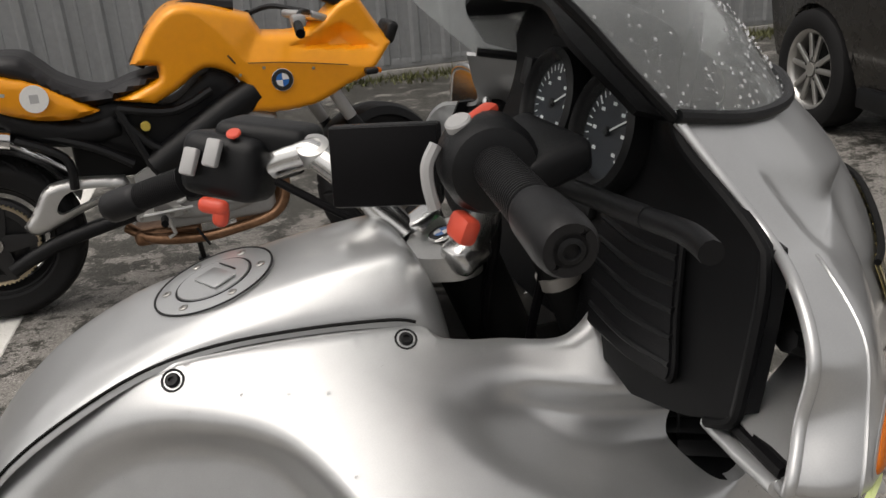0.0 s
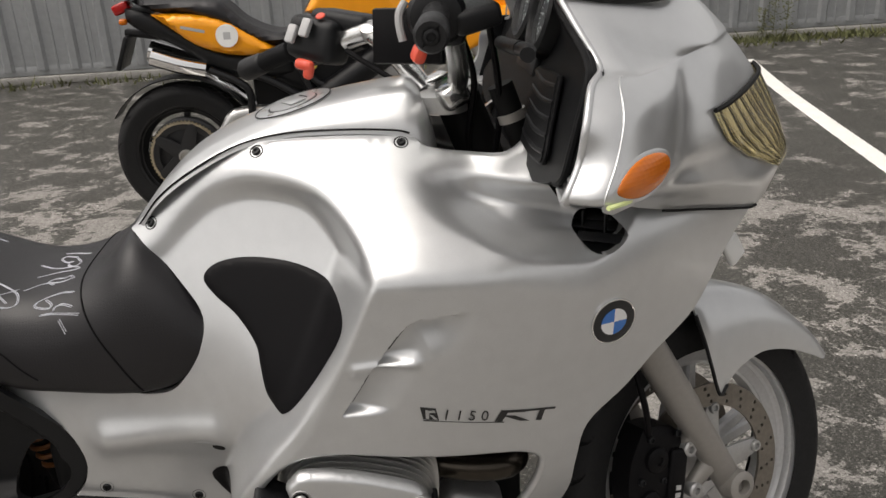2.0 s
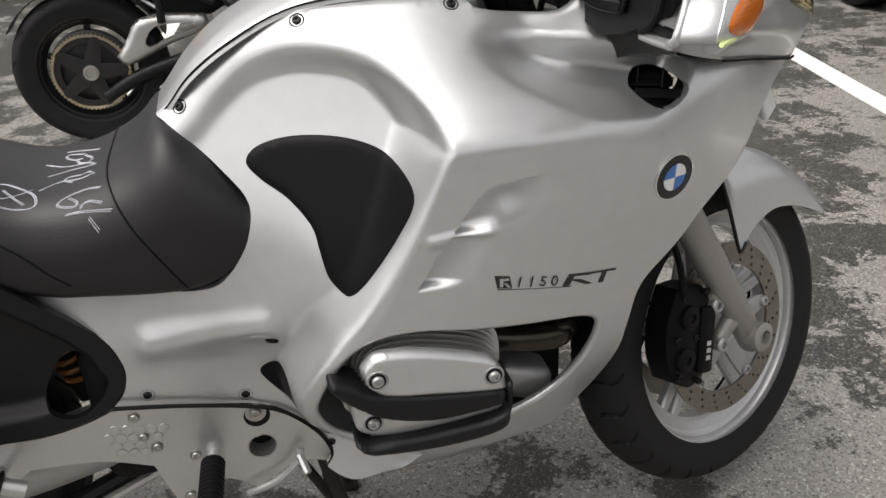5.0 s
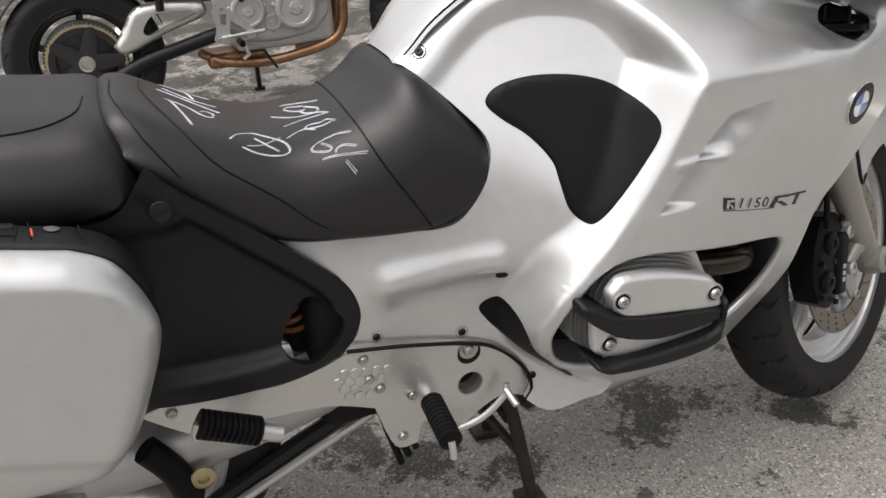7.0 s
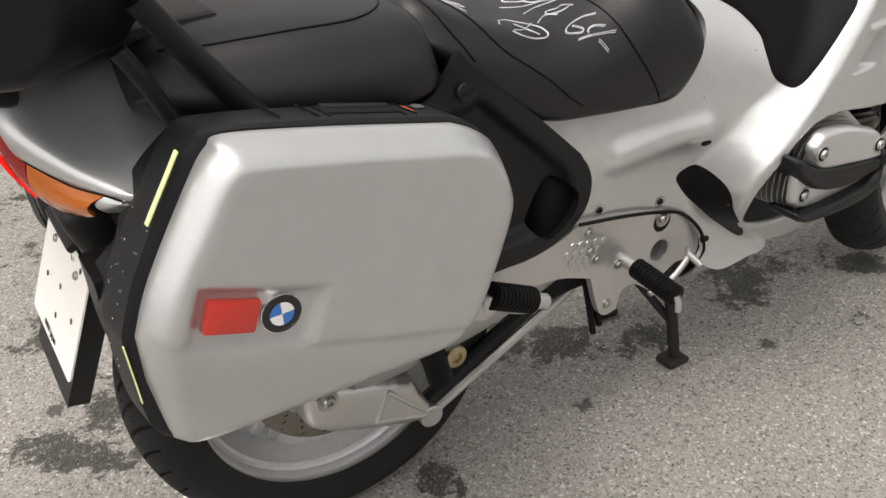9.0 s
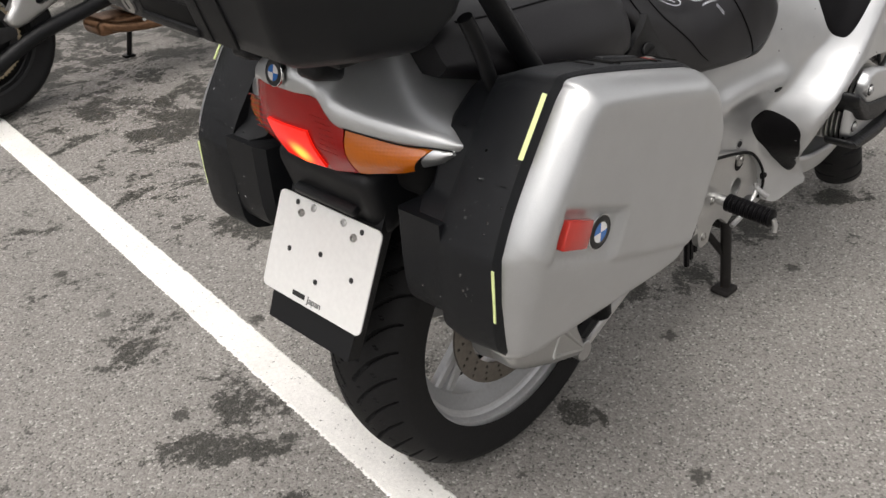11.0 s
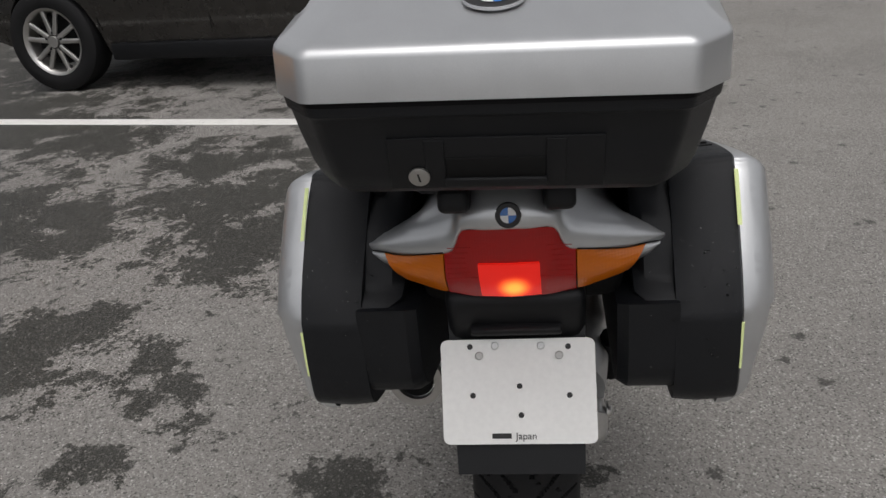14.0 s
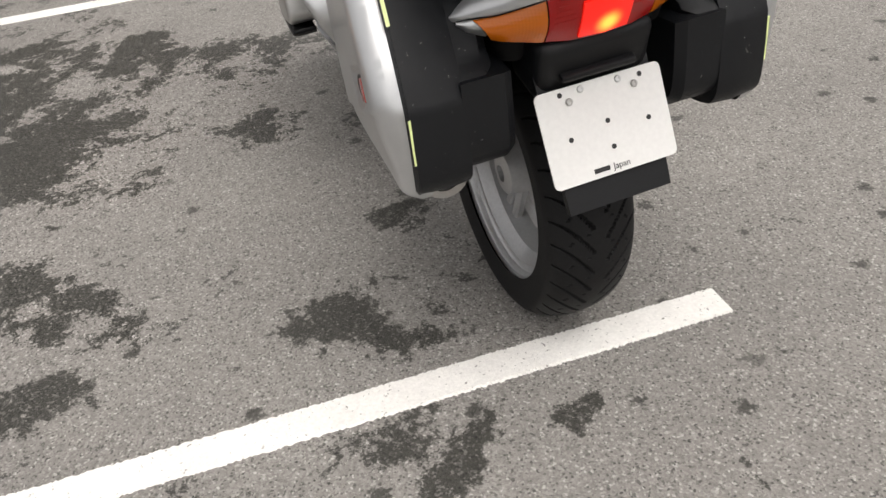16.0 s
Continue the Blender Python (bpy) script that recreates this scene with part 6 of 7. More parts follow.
def lens(y0, y1, name, mat, label, n=14, lift=0.0, lo=0.0, hi=1.0, s0=0.0, s1=0.0, tuck=0.0):
    def at(table, y):
        y = abs(y)
        for (a, *p), (b, *q) in zip(table, table[1:]):
            if b <= y <= a:
                t = (a - y) / (a - b)
                return [u + (v - u) * t for u, v in zip(p, q)]
        return list(table[-1][1:])
    top = [(.205, -.985, .744), (.15, -1.025, .753), (.10, -1.052, .765), (.075, -1.064, .775), (.062, -1.073, .806), (.03, -1.082, .81), (0, -1.084, .811)]
    bot = [(.205, -.985, .735), (.19, -1.0, .723), (.15, -1.022, .711), (.10, -1.04, .702), (.05, -1.05, .696), (0, -1.052, .694)]
    rows = []
    for k in range(n + 1):
        row = []
        for q in range(9):
            t = lo + (hi - lo) * q / 8
            y = y0 + (y1 - y0) * k / n + (s0 * (n - k) + s1 * k) / n * (1 - t)
            (xt, zt), (xb, zb) = at(top, y), at(bot, y)
            x = xb + (xt - xb) * t - .012 * math.sin(math.pi * t) - lift + tuck * (1 - t)
            row.append((x, yc(x) - y, zb + (zt - zb) * t))
        rows.append(row)
    return part(name, thick(sheet(rows), .004), mat, touring, label, sharp=50)


red = lens(-.088, .088, "tail_lamp", RED, "red tail lamp lens", 20)
lens(.09, .185, "rear_indicator", AMBER, "amber rear indicator lens", s1=-.022)
lens(-.185, -.09, "rear_indicator", AMBER, "amber rear indicator lens", s0=.022)
lens(.186, .205, "cowl_tip", SILVER, "", 8, s0=-.022, tuck=.014)
lens(-.205, -.186, "cowl_tip", SILVER, "", 8, s1=.022, tuck=.014)
for sgn in (-1, 1):
    part("lens_seam", tube(spline([(x - .0045, yc(x) - sgn * y, z + .0005) for y, x, z in ((.09, -1.057, .7685), (.15, -1.025, .753), (.185, -1.0, .748), (.205, -.985, .744))], 5), .0011, 6), BLACK_DEEP, touring)
lit = lens(-.041, .041, "lit_window", RED_LIT, "lit red brake lamp window", 8, .004, .04, .56)
for k in range(7):
    part("lens_rib", tube([(-1.071 - .0012 * k, -.085 + .0005 * k, .735 + .008 * k), (-1.071 - .0012 * k, .085 - .0005 * k, .735 + .008 * k)], .0006, 4), RED, red)
for sgn in (-1, 1):
    part("case_mount", moved(block(.05, .042, .035, .01, 3), pose(-1.066, sgn * .068, .848, 0, 15, 0)), BLACK, touring)
badge((-1.087, -.002, .831), (-1, 0, .25), .0165, touring)

plate_m = facing((-1.0625, -.002, .546), (-.915, 0, .405))
plate = part("number_plate", moved(block(.222, .152, .0022, .001), Matrix()), WHITE, touring, "white blank dealer number plate with bolt holes", m=plate_m)


def rounded_plate():
    edge = []
    for cx, cy, a0 in ((.101, .066, 0), (-.101, .066, 90), (-.101, -.066, 180), (.101, -.066, 270)):
        edge += [(cx + .010 * math.cos(radians(a0 + 15 * k)), cy + .010 * math.sin(radians(a0 + 15 * k))) for k in range(7)]
    v = [(x, y, .0012) for x, y in edge] + [(x, y, -.0012) for x, y in edge]
    n = len(edge)
    return v, [tuple(range(n)), tuple(range(2 * n - 1, n - 1, -1))] + [(i, (i + 1) % n, (i + 1) % n + n, i + n) for i in range(n)]


plate.data = part("tmp_plate", rounded_plate(), WHITE).data
bpy.data.objects.remove(bpy.data.objects["tmp_plate"])
for x, y in ((-.068, .066), (.073, .064), (-.066, -.005), (.002, .008), (.073, -.006), (.003, -.034)):
    part("plate_hole", moved(turned([(.0042, .0014), (.0042, .0020), (.001, .0020)], 12), pose(x, y, 0)), INK, plate)
for x, y in ((-.032, .067), (.034, .066)):
    bolt((x, y, .0012), (0, 0, 1), .0058, .0025, plate, mat=ALU)
for x, y in ((-.055, .053), (.06, .052)):
    bolt((x, y, .0012), (0, 0, 1), .006, .004, plate)
part("maker_mark", moved(block(.028, .0075, .0006, 0), pose(-.026, -.064, .0014)), INK, plate)
word = bpy.data.curves.new("plate_word", "FONT")
word.body, word.size, word.align_x, word.extrude = "Japan", .0145, "LEFT", .0003
word.materials.append(INK)
w_ob = new("plate_word", word)
w_ob.parent = plate
w_ob.matrix_basis = pose(-.006, -.069, .0016)
# mudguard behind the plate
mud = outline([(-.10, .10), (.10, .10)], [(.10, .10), (.092, -.14)], [(.092, -.14), (-.092, -.14)], [(-.092, -.14), (-.10, .10)])
mv = [(x, y, .0) for x, y in mud] + [(x * .92, y, -.03) for x, y in mud]
k = len(mud)
part("rear_mudguard", (mv, [tuple(range(k)), tuple(range(2 * k - 1, k - 1, -1))] + [(i, (i + 1) % k, (i + 1) % k + k, i + k) for i in range(k)]), BLACK, touring, "black plastic rear mudguard", m=plate_m @ pose(0, .018, -.008))
part("mudguard_box", moved(block(.10, .20, .11, .02, 3), pose(-.985, yc(-1), .655, 0, -18, 0)), BLACK, touring)
part("mudguard_ledge", moved(block(.02, .13, .012, .004), pose(-1.035, yc(-1), .635, 0, -20, 0)), BLACK, touring)
# plain blocks fill the tail, their near-black standing for the shade there
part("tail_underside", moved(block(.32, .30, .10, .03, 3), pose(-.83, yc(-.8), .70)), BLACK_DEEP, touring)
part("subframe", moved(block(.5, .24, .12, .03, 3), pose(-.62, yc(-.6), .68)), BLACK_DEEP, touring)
for sgn in (-1, 1):
    gp = [(-.925, -.198, .945), (-.90, -.20, .905), (-.862, -.203, .85), (-.824, -.205, .798), (-.79, -.205, .76)]
    gb = [(-.955, -.203, .90), (-.935, -.206, .86), (-.905, -.208, .785)]
    part("grab_rail", bar(gp, .0145, 10) if sgn < 0 else other(bar(gp, .0145, 10)), BLACK, touring, "black passenger grab rail")
    part("case_carrier", bar(gb, .010, 10) if sgn < 0 else other(bar(gb, .010, 10)), BLACK, touring)
part("luggage_rack", moved(block(.24, .20, .03, .01), pose(-.93, 0, .876)), BLACK, touring, "black luggage rack under the top box")

# ---- top box ----
def box_plan(rear, half, front=-.74, n=7):
    """A level of the top box: straight rear edge, slanted corners, rounded."""
    pts = [(rear, half * .755), (rear + .058, half * .912), (front - .12, half), (front, half * .62), (front, -half * .62), (front - .12, -half), (rear + .058, -half * .912), (rear, -half * .755)]
    out = []
    m = len(pts)
    for i in range(m):
        a, b, c = (np.array(pts[(i + k) % m]) for k in (-1, 0, 1))
        p, q = b + (a - b) * min(.4, .011 / np.linalg.norm(a - b)), b + (c - b) * min(.4, .011 / np.linalg.norm(c - b))
        for k in range(n):
            t = k / (n - 1)
            out.append(tuple((1 - t) ** 2 * p + 2 * t * (1 - t) * b + t * t * q))
    return out


def box_shape(levels, cap=True):
    return sheet([[(x, y, z) for x, y in box_plan(r, h, f)] for z, r, h, f in levels], closed_v=True, cap=cap)


top_box = part("top_box", box_shape([(0.890, -1.115, 0.2, -0.95), (0.893, -1.155, 0.220, -0.93), (0.899, -1.176, 0.231, -0.925), (0.910, -1.194, 0.239, -0.92), (0.930, -1.207, 0.245, -0.895), (0.968, -1.220, 0.254, -0.885), (1.000, -1.230, 0.260, -0.88), (1.005, -1.236, 0.263, -0.877), (1.018, -1.238, 0.265, -0.875)]), CASE_BLACK, touring, "black and silver top box", sharp=35)
part("top_box_lid", box_shape([(1.0205, -1.235, 0.263, -0.88), (1.023, -1.245, 0.270, -0.873), (1.068, -1.243, 0.2695, -0.8735), (1.074, -1.241, 0.268, -0.874), (1.079, -1.235, 0.264, -0.877), (1.082, -1.226, 0.258, -0.882), (1.090, -1.200, 0.250, -0.86), (1.112, -1.120, 0.232, -0.88), (1.126, -1.060, 0.208, -0.9), (1.132, -1.02, 0.190, -0.905), (1.134, -1.00, 0.165, -0.91)]), SILVER_CASE, top_box, "silver painted top box lid", sharp=62)
lean = Matrix.Translation((-1.1, 0, .95)) @ pose(0, 0, 0, 1.6, 0, 0) @ Matrix.Translation((1.1, 0, -.95))
top_box.matrix_basis = lean
part("box_seal", box_shape([(1.0165, -1.2405, 0.2625, -0.875), (1.0225, -1.2405, 0.2625, -0.875)]), BLACK_SOFT, top_box)
recess_m = facing((-1.2135, .0, .945), (-.95, 0, -.31))
part("latch_panel", moved(block(.236, .068, .004, .0015), recess_m @ pose(-.003, .0, -.0005)), BLACK, top_box)
# thin near-black block on the panel stands for the shade in its recess
part("latch_shade_slab", moved(block(.108, .028, .003, .001), recess_m @ pose(-.003, -.006, .0015)), BLACK_DEEP, top_box)
part("latch_handle", moved(block(.114, .012, .008, .003), recess_m @ pose(-.003, -.024, .003)), BLACK, top_box)
for x in (-.069, .063):
    part("latch_rib", moved(block(.022, .064, .004, .0015), recess_m @ pose(x, 0, .0015)), BLACK, top_box)
lock_ob = part("lock", turned([(.012, 0), (.012, .003), (.0105, .004), (.001, .004)], 20), STEEL, top_box, "round steel lock", m=recess_m @ pose(-.088, -.015, .003))
part("keyhole", moved(block(.0022, .011, .0008, 0), pose(0, 0, .0042, 0, 0, 12)), INK, lock_ob)
badge((-1.140, .003, 1.1085), (-.27, 0, 1), .034, top_box, up=(-1, 0, 0))
for sgn in (-1, 1):
    part("box_foot", moved(block(.05, .03, .016, .005), pose(-1.09, sgn * .15, .885)), BLACK, top_box)


# ---- cockpit ----
def dash_x(z):
    return .375 + .30 * (z - .97)


def dash_depth(y, z):
    return dash_x(z) - .040 * step(-.2, -.30, y) * step(1.10, 1.18, z)


DASH = outline([(-.375, .972), (-.399, .985), (-.399, 1.010), (-.394, 1.045), (-.388, 1.075), (-.378, 1.098)], [(-.378, 1.098), (-.345, 1.118), (-.320, 1.138), (-.290, 1.168)], [(-.290, 1.168), (-.25, 1.235), (-.16, 1.265), (-.05, 1.268), (.08, 1.262), (.175, 1.245)], [(.175, 1.245), (.14, 1.212), (.108, 1.19)], [(.108, 1.19), (.09, 1.155), (.105, 1.10), (.16, 1.06), (.25, 1.0)], [(.25, 1.0), (.21, .97), (.08, .955), (-.06, .95), (-.2, .955), (-.285, .945)], [(-.285, .945), (-.345, .960), (-.375, .972)])
dv, df = fill(DASH, [], .02)
face = [(dash_depth(y, z) + .0135, y, z) for y, z in dv]
dash = part("cockpit_panel", thick((face, df), .012), DASH_BLACK, touring, "black plastic cockpit panel")


def dash_pose(y, z, out=0.0):
    n = Vector((-1, 0, .30)).normalized()
    return facing(tuple(Vector((dash_x(z), y, z)) + n * out), n)


for y, z in ((-.040, 1.143), (-.158, 1.137)):
    dial = part("dial", turned([(.058, .0), (.056, .018), (.050, .022), (.046, .018), (.044, .006), (.001, .006)], 40), BLACK, dash, "round instrument with white marks", m=dash_pose(y, z))
    part("dial_face", moved(disc(.044, .0015, 36, .0003), pose(0, 0, .0062)), DIAL, dial)
    for k in range(25):
        a = radians(225 - k * 11.25)
        r0 = .034 if k % 4 else .031
        part("dial_mark", moved(block(.040 - r0, .0011 if k % 4 else .0018, .0005, 0), pose((r0 + .040) / 2 * math.cos(a), (r0 + .040) / 2 * math.sin(a), .0081, 0, 0, math.degrees(a))), DIAL_MARK, dial)
    for k in range(7):
        a = radians(225 - k * 45)
        part("dial_figure", moved(block(.006, .0032, .0004, 0), pose(.0255 * math.cos(a), .0255 * math.sin(a), .0081)), DIAL_MARK, dial)
    part("needle", moved(block(.034, .0016, .001, 0), pose(.012, .006, .0095, 0, 0, 28)), DIAL_MARK, dial)
    part("needle_hub", moved(disc(.005, .004), pose(0, 0, .008)), BLACK, dial)
    glass = part("dial_glass", moved(disc(.0465, .001, 32, .0002), pose(0, 0, .0165)), clear("dial_glass_plastic", (1, 1, 1), 0.02, 1.0, 1.1), dial)
    glass.visible_shadow = False
part("telltale", moved(block(.022, .016, .003, .001), dash_pose(-.118, 1.082, .0095)), GREEN, dash, "green telltale lamp")
part("telltale_box", moved(block(.12, .03, .012, .004), dash_pose(-.10, 1.072, .002)), BLACK, dash)
part("dash_switch", moved(block(.022, .03, .012, .003), dash_pose(.045, 1.165, .002)), BLACK, dash)
part("dash_vent", moved(block(.06, .02, .006, .003), dash_pose(-.02, 1.215, .002)), BLACK_DEEP, dash)
# grille beside the steering head: bowed ribs over a fine mesh
MESH = material("black_grille_mesh", (0.005, 0.005, 0.006), 0.5, spec=0.2, bump=0.1, bump_scale=900)
perforated(MESH, 0.0035)
GRILLE = outline([(-.186, 1.075), (-.196, 1.03), (-.208, .982)], [(-.208, .982), (-.27, .980), (-.328, .984)], [(-.328, .984), (-.334, .992), (-.318, 1.03), (-.300, 1.082)], [(-.300, 1.082), (-.25, 1.079), (-.186, 1.075)])
gv, gf = fill(GRILLE, [], .012)
gr = part("leg_grille", thick(([(dash_x(z) - .004, y, z) for y, z in gv], gf), .006), MESH, touring, "black ribbed grille panel over fine mesh")
part("grille_frame", tube([(dash_x(z) - .005, y, z) for y, z in GRILLE + GRILLE[:1]], .0035, 8), DASH_BLACK, gr)
for k in range(5):
    z = .997 + .0185 * k
    y0, y1 = -.186 - .022 * (1.075 - z) / .093, -.300 - .034 * (1.082 - z) / .09
    run = spline([(dash_x(z) - .008, y0, z + .001), (dash_x(z) - .0105, (y0 + y1) / 2, z - .0035), (dash_x(z) - .008, y1, z + .001)], 5)
    part("grille_slat", tube(run, .0034, 8), BLACK, gr)
for q in (.36, .70):
    part("grille_post", tube([(dash_x(z) - .006, (-.186 - .022 * (1.075 - z) / .093) * (1 - q) + (-.300 - .034 * (1.082 - z) / .09) * q, z) for z in (.984, 1.03, 1.078)], .0022, 6), BLACK, gr)
part("cockpit_edge", tube([(dash_depth(y, z) + .004, y, z) for y, z in DASH[:42]], .005, 8), DASH_BLACK, dash)
bolt(tuple(dash_pose(-.205, .968).translation + Vector((-.006, 0, 0))), (-1, 0, .3), .006, .004, dash)
part("cockpit_hood", thick(sheet(smooth_rows([[(x + .055, 2 * yc(x) - y - .02, z) for x, y, z in reversed(r[1:])] + r for r in ([(.35, -.08, 1.262), (.345, -.18, 1.262), (.33, -.26, 1.24), (.365, -.296, 1.19)], [(.45, -.08, 1.25), (.44, -.18, 1.245), (.42, -.25, 1.222), (.40, -.288, 1.178)], [(.53, -.08, 1.20), (.52, -.16, 1.198), (.49, -.225, 1.182), (.44, -.275, 1.170)])], 4, 4)), .006), DASH_BLACK, touring, "black hood over the instruments")

# ---- handlebar, turned to the left ----
bars = part("handlebar", join(bar([(.14, .078, 1.094), (.165, .063, 1.103), (.185, .048, 1.104), (.22, .013, 1.072), (.257, -.03, 1.025)], .0165, 14), bar([(.27, -.25, 1.155), (.285, -.20, 1.12), (.295, -.15, 1.07), (.295, -.105, 1.035)], .0145, 12)), POLISHED, touring, "polished alloy handlebar")
part("bar_joint", moved(turned([(.016, -.012), (.0175, -.008), (.0175, .008), (.010, .010), (.008, .006), (.001, .006)], 20), facing((.182, .048, 1.110), (-.2, -.5, 1))), ALU, bars)
part("top_yoke", moved(pill(.11, .075, .03, -.012, .012, 8), facing((.285, -.066, 1.018), (0, 0, 1)) @ pose(0, 0, 0, 90, 0, 22)), ALU, touring, "grey alloy top yoke")
yoke = part("yoke_plate", moved(turned([(.048, 0), (.05, .008), (.044, .014), (.001, .015)], 28), facing((.287, -.066, 1.018), (-.3, 0, 1))), ALU, touring)
badge((.283, -.066, 1.0335), (-.3, 0, 1), .014, yoke, up=(1, 0, 0))
for x, y in ((.29, -.115), (.275, -.025)):
    part("clamp_block", moved(block(.044, .034, .034, .010, 3), pose(x, y, 1.032, 0, -20, 22)), POLISHED, bars)


def grip(a, b, r, name="handlebar_grip"):
    a, b = Vector(a), Vector(b)
    pts, rs = [], []
    for k in range(26):
        t = k / 26 * .58
        for dt, rr in ((0, .80), (.25, 1), (.60, 1), (.85, .80)):
            pts.append(a.lerp(b, t + dt * .58 / 26))
            rs.append(r * rr)
    for t, rr in ((.60, 1.02), (.64, 1.10), (.90, 1.16), (.97, 1.10), (1.0, .95), (1.0, .62), (.985, .58), (.985, .05)):
        pts.append(a.lerp(b, t))
        rs.append(r * rr)
    rs[0] = r * 1.2
    return part(name, tube(pts, rs, 24), GRIP, bars, "ribbed black rubber handlebar grip", sharp=45)


rg = grip((.256, -.288, 1.163), (.236, -.447, 1.158), .0165)
part("grip_end_screw", moved(turned([(.007, 0), (.008, .002), (.005, .003), (.004, .0), (.001, 0)], 18), facing((.2365, -.446, 1.158), (-.19, -.98, -.06))), BLACK, rg)
lg = grip((.052, .135, 1.076), (-.043, .217, 1.034), .0168)
rd = (Vector((.236, -.447, 1.158)) - Vector((.256, -.288, 1.163))).normalized()
hs = part("switch_housing", moved(turned([(.02, -.005), (.031, .0), (.036, .010), (.036, .036), (.032, .048), (.018, .052)], 28), facing((.256, -.288, 1.160), tuple(-rd))), BLACK, bars, "black switch housing with red levers")
part("throttle_case", moved(block(.06, .055, .05, .014, 3), facing((.268, -.238, 1.148), tuple(-rd))), BLACK, hs)
part("fluid_reservoir", moved(block(.06, .085, .03, .009, 3), pose(.300, -.250, 1.158, 6, -12, 10)), BLACK, hs, "black brake fluid reservoir")
part("kill_switch", moved(block(.042, .015, .011, .005), pose(.258, -.256, 1.192, 0, -8, 40)), SWITCH_RED, hs, "red kill switch")
part("start_button", moved(disc(.010, .008), facing((.240, -.266, 1.188), (-.4, -.2, 1))), SWITCH_GREY, hs)
part("indicator_button", moved(block(.016, .026, .022, .006), pose(.234, -.276, 1.117, 10, 20, 12)), SWITCH_RED, hs, "orange indicator button")
part("switch_rocker", bar([(.222, -.262, 1.178), (.214, -.264, 1.165), (.213, -.266, 1.15), (.216, -.268, 1.132)], .005, 8), SWITCH_GREY, hs)
part("brake_lever", join(bar([(.345, -.21, 1.115), (.348, -.29, 1.120), (.346, -.345, 1.126)], .009, 10), tube(spline([(.346, -.34, 1.125), (.346, -.39, 1.130), (.338, -.428, 1.131)], 5), .0085, 10)), BLACK, bars, "black brake lever")
ls = part("switch_housing", moved(block(.095, .062, .07, .016, 3), pose(.098, .100, 1.094, -12, 8, -38)), BLACK, bars, "black left switch housing")
part("clutch_reservoir", moved(block(.105, .07, .035, .012, 3), pose(.145, .105, 1.118, -6, 8, -30)), BLACK, ls)
for dx, dy, dz in ((.056, .092, 1.108), (.080, .073, 1.118)):
    part("rocker_switch", moved(block(.017, .010, .03, .003), pose(dx, dy - .006, dz, -28, 8, -38)), SWITCH_GREY, ls, "grey rocker switch")
part("indicator_button", join(moved(block(.036, .016, .018, .008, 3), pose(.072, .070, 1.060, -12, 8, -38)), moved(block(.018, .016, .026, .008, 3), pose(.078, .066, 1.050, -12, 8, -38))), SWITCH_RED, ls, "orange indicator button")
part("horn_button", moved(disc(.008, .004), facing((.105, .075, 1.132), (-.2, -.5, 1))), SWITCH_RED, ls)
part("clutch_lever", bar([(.17, .085, 1.085), (.12, .14, 1.062), (.05, .20, 1.04)], .008, 8), BLACK, bars)
pouch_m = pose(.236, -.050, 1.110, -8, 0, -24)
pouch = part("phone_holder", moved(block(.108, .022, .08, .004), pouch_m), BLACK, touring, "black plastic phone holder on the handlebar")
part("holder_flap", moved(block(.104, .003, .076, .001), pouch_m @ pose(0, -.0135, 0)), BLACK_SOFT, pouch)
for q in ((.055, -.02), (.055, .02)):
    part("holder_clip", moved(block(.02, .03, .008, .003), pouch_m @ pose(q[0], .01, q[1])), BLACK, pouch)
for k, p in enumerate(([(.30, -.16, 1.12), (.32, -.12, 1.05), (.31, -.1, .95), (.33, -.09, .85)], [(.33, -.2, 1.15), (.35, -.16, 1.03), (.345, -.13, .93), (.35, -.1, .82)], [(.14, .06, 1.08), (.22, .02, 1.03), (.30, -.02, .99), (.33, -.05, .9)])):
    part("control_cable", bar(p, .0048, 8), BLACK_SOFT, touring)
part("steering_head", join(tube([(.30, -.066, 1.02), (.36, -.068, .86)], .034, 16)), BLACK_DEEP, touring)

# the far side's mirror, still in its pod
mir_m = facing((.455, .300, 1.065), (-1, .10, .08))
MIRROR_EDGE = [tuple(p) for p in spline([(-.09, .035), (-.075, .055), (-.02, .066), (.05, .064), (.085, .045), (.092, 0), (.075, -.05), (0, -.065), (-.07, -.055), (-.095, -.01)], 5, True)]
mv2, mf2 = fill(MIRROR_EDGE, [], .02)
mirror_ob = part("mirror", thick(([(x, y, 0) for x, y in mv2], mf2), .02), BLACK, touring, "silver-rimmed rear-view mirror", m=mir_m)
part("mirror_rim", tube([(x, y, .008) for x, y in MIRROR_EDGE + MIRROR_EDGE[:1]], .006, 10), POLISHED, mirror_ob)
part("mirror_glass", ([(x * .96, y * .96, .012) for x, y in mv2], mf2), CHROME, mirror_ob)
# grey tube coloured near-black: the shade between tank and dash
part("fork_top", tube([(.352, -.150, 1.05), (.375, -.152, .985), (.405, -.155, .90)], .018, 16), BLACK_DEEP, touring, "grey fork tube top, near-black for the shade of the hollow")
part("fork_collar", tube([(.366, -.151, 1.012), (.370, -.1515, 1.000)], .0215, 16), FORK_GREY, touring)

# ---- flank graphics ----
def decal(edge, lift, mat, name, parent, label=""):
    return part(name, skin(edge, [], half_width, lift, .0012, .005), mat, parent, label)


def flank_at(u, v):
    """A place in the lettering's own slanted frame."""
    return (.208 + .185 * u - .004 * v, .668 - .046 * u - .021 * (1 - v) * 1.0)


def poly(pts):
    return [flank_at(u, v) for u, v in pts]


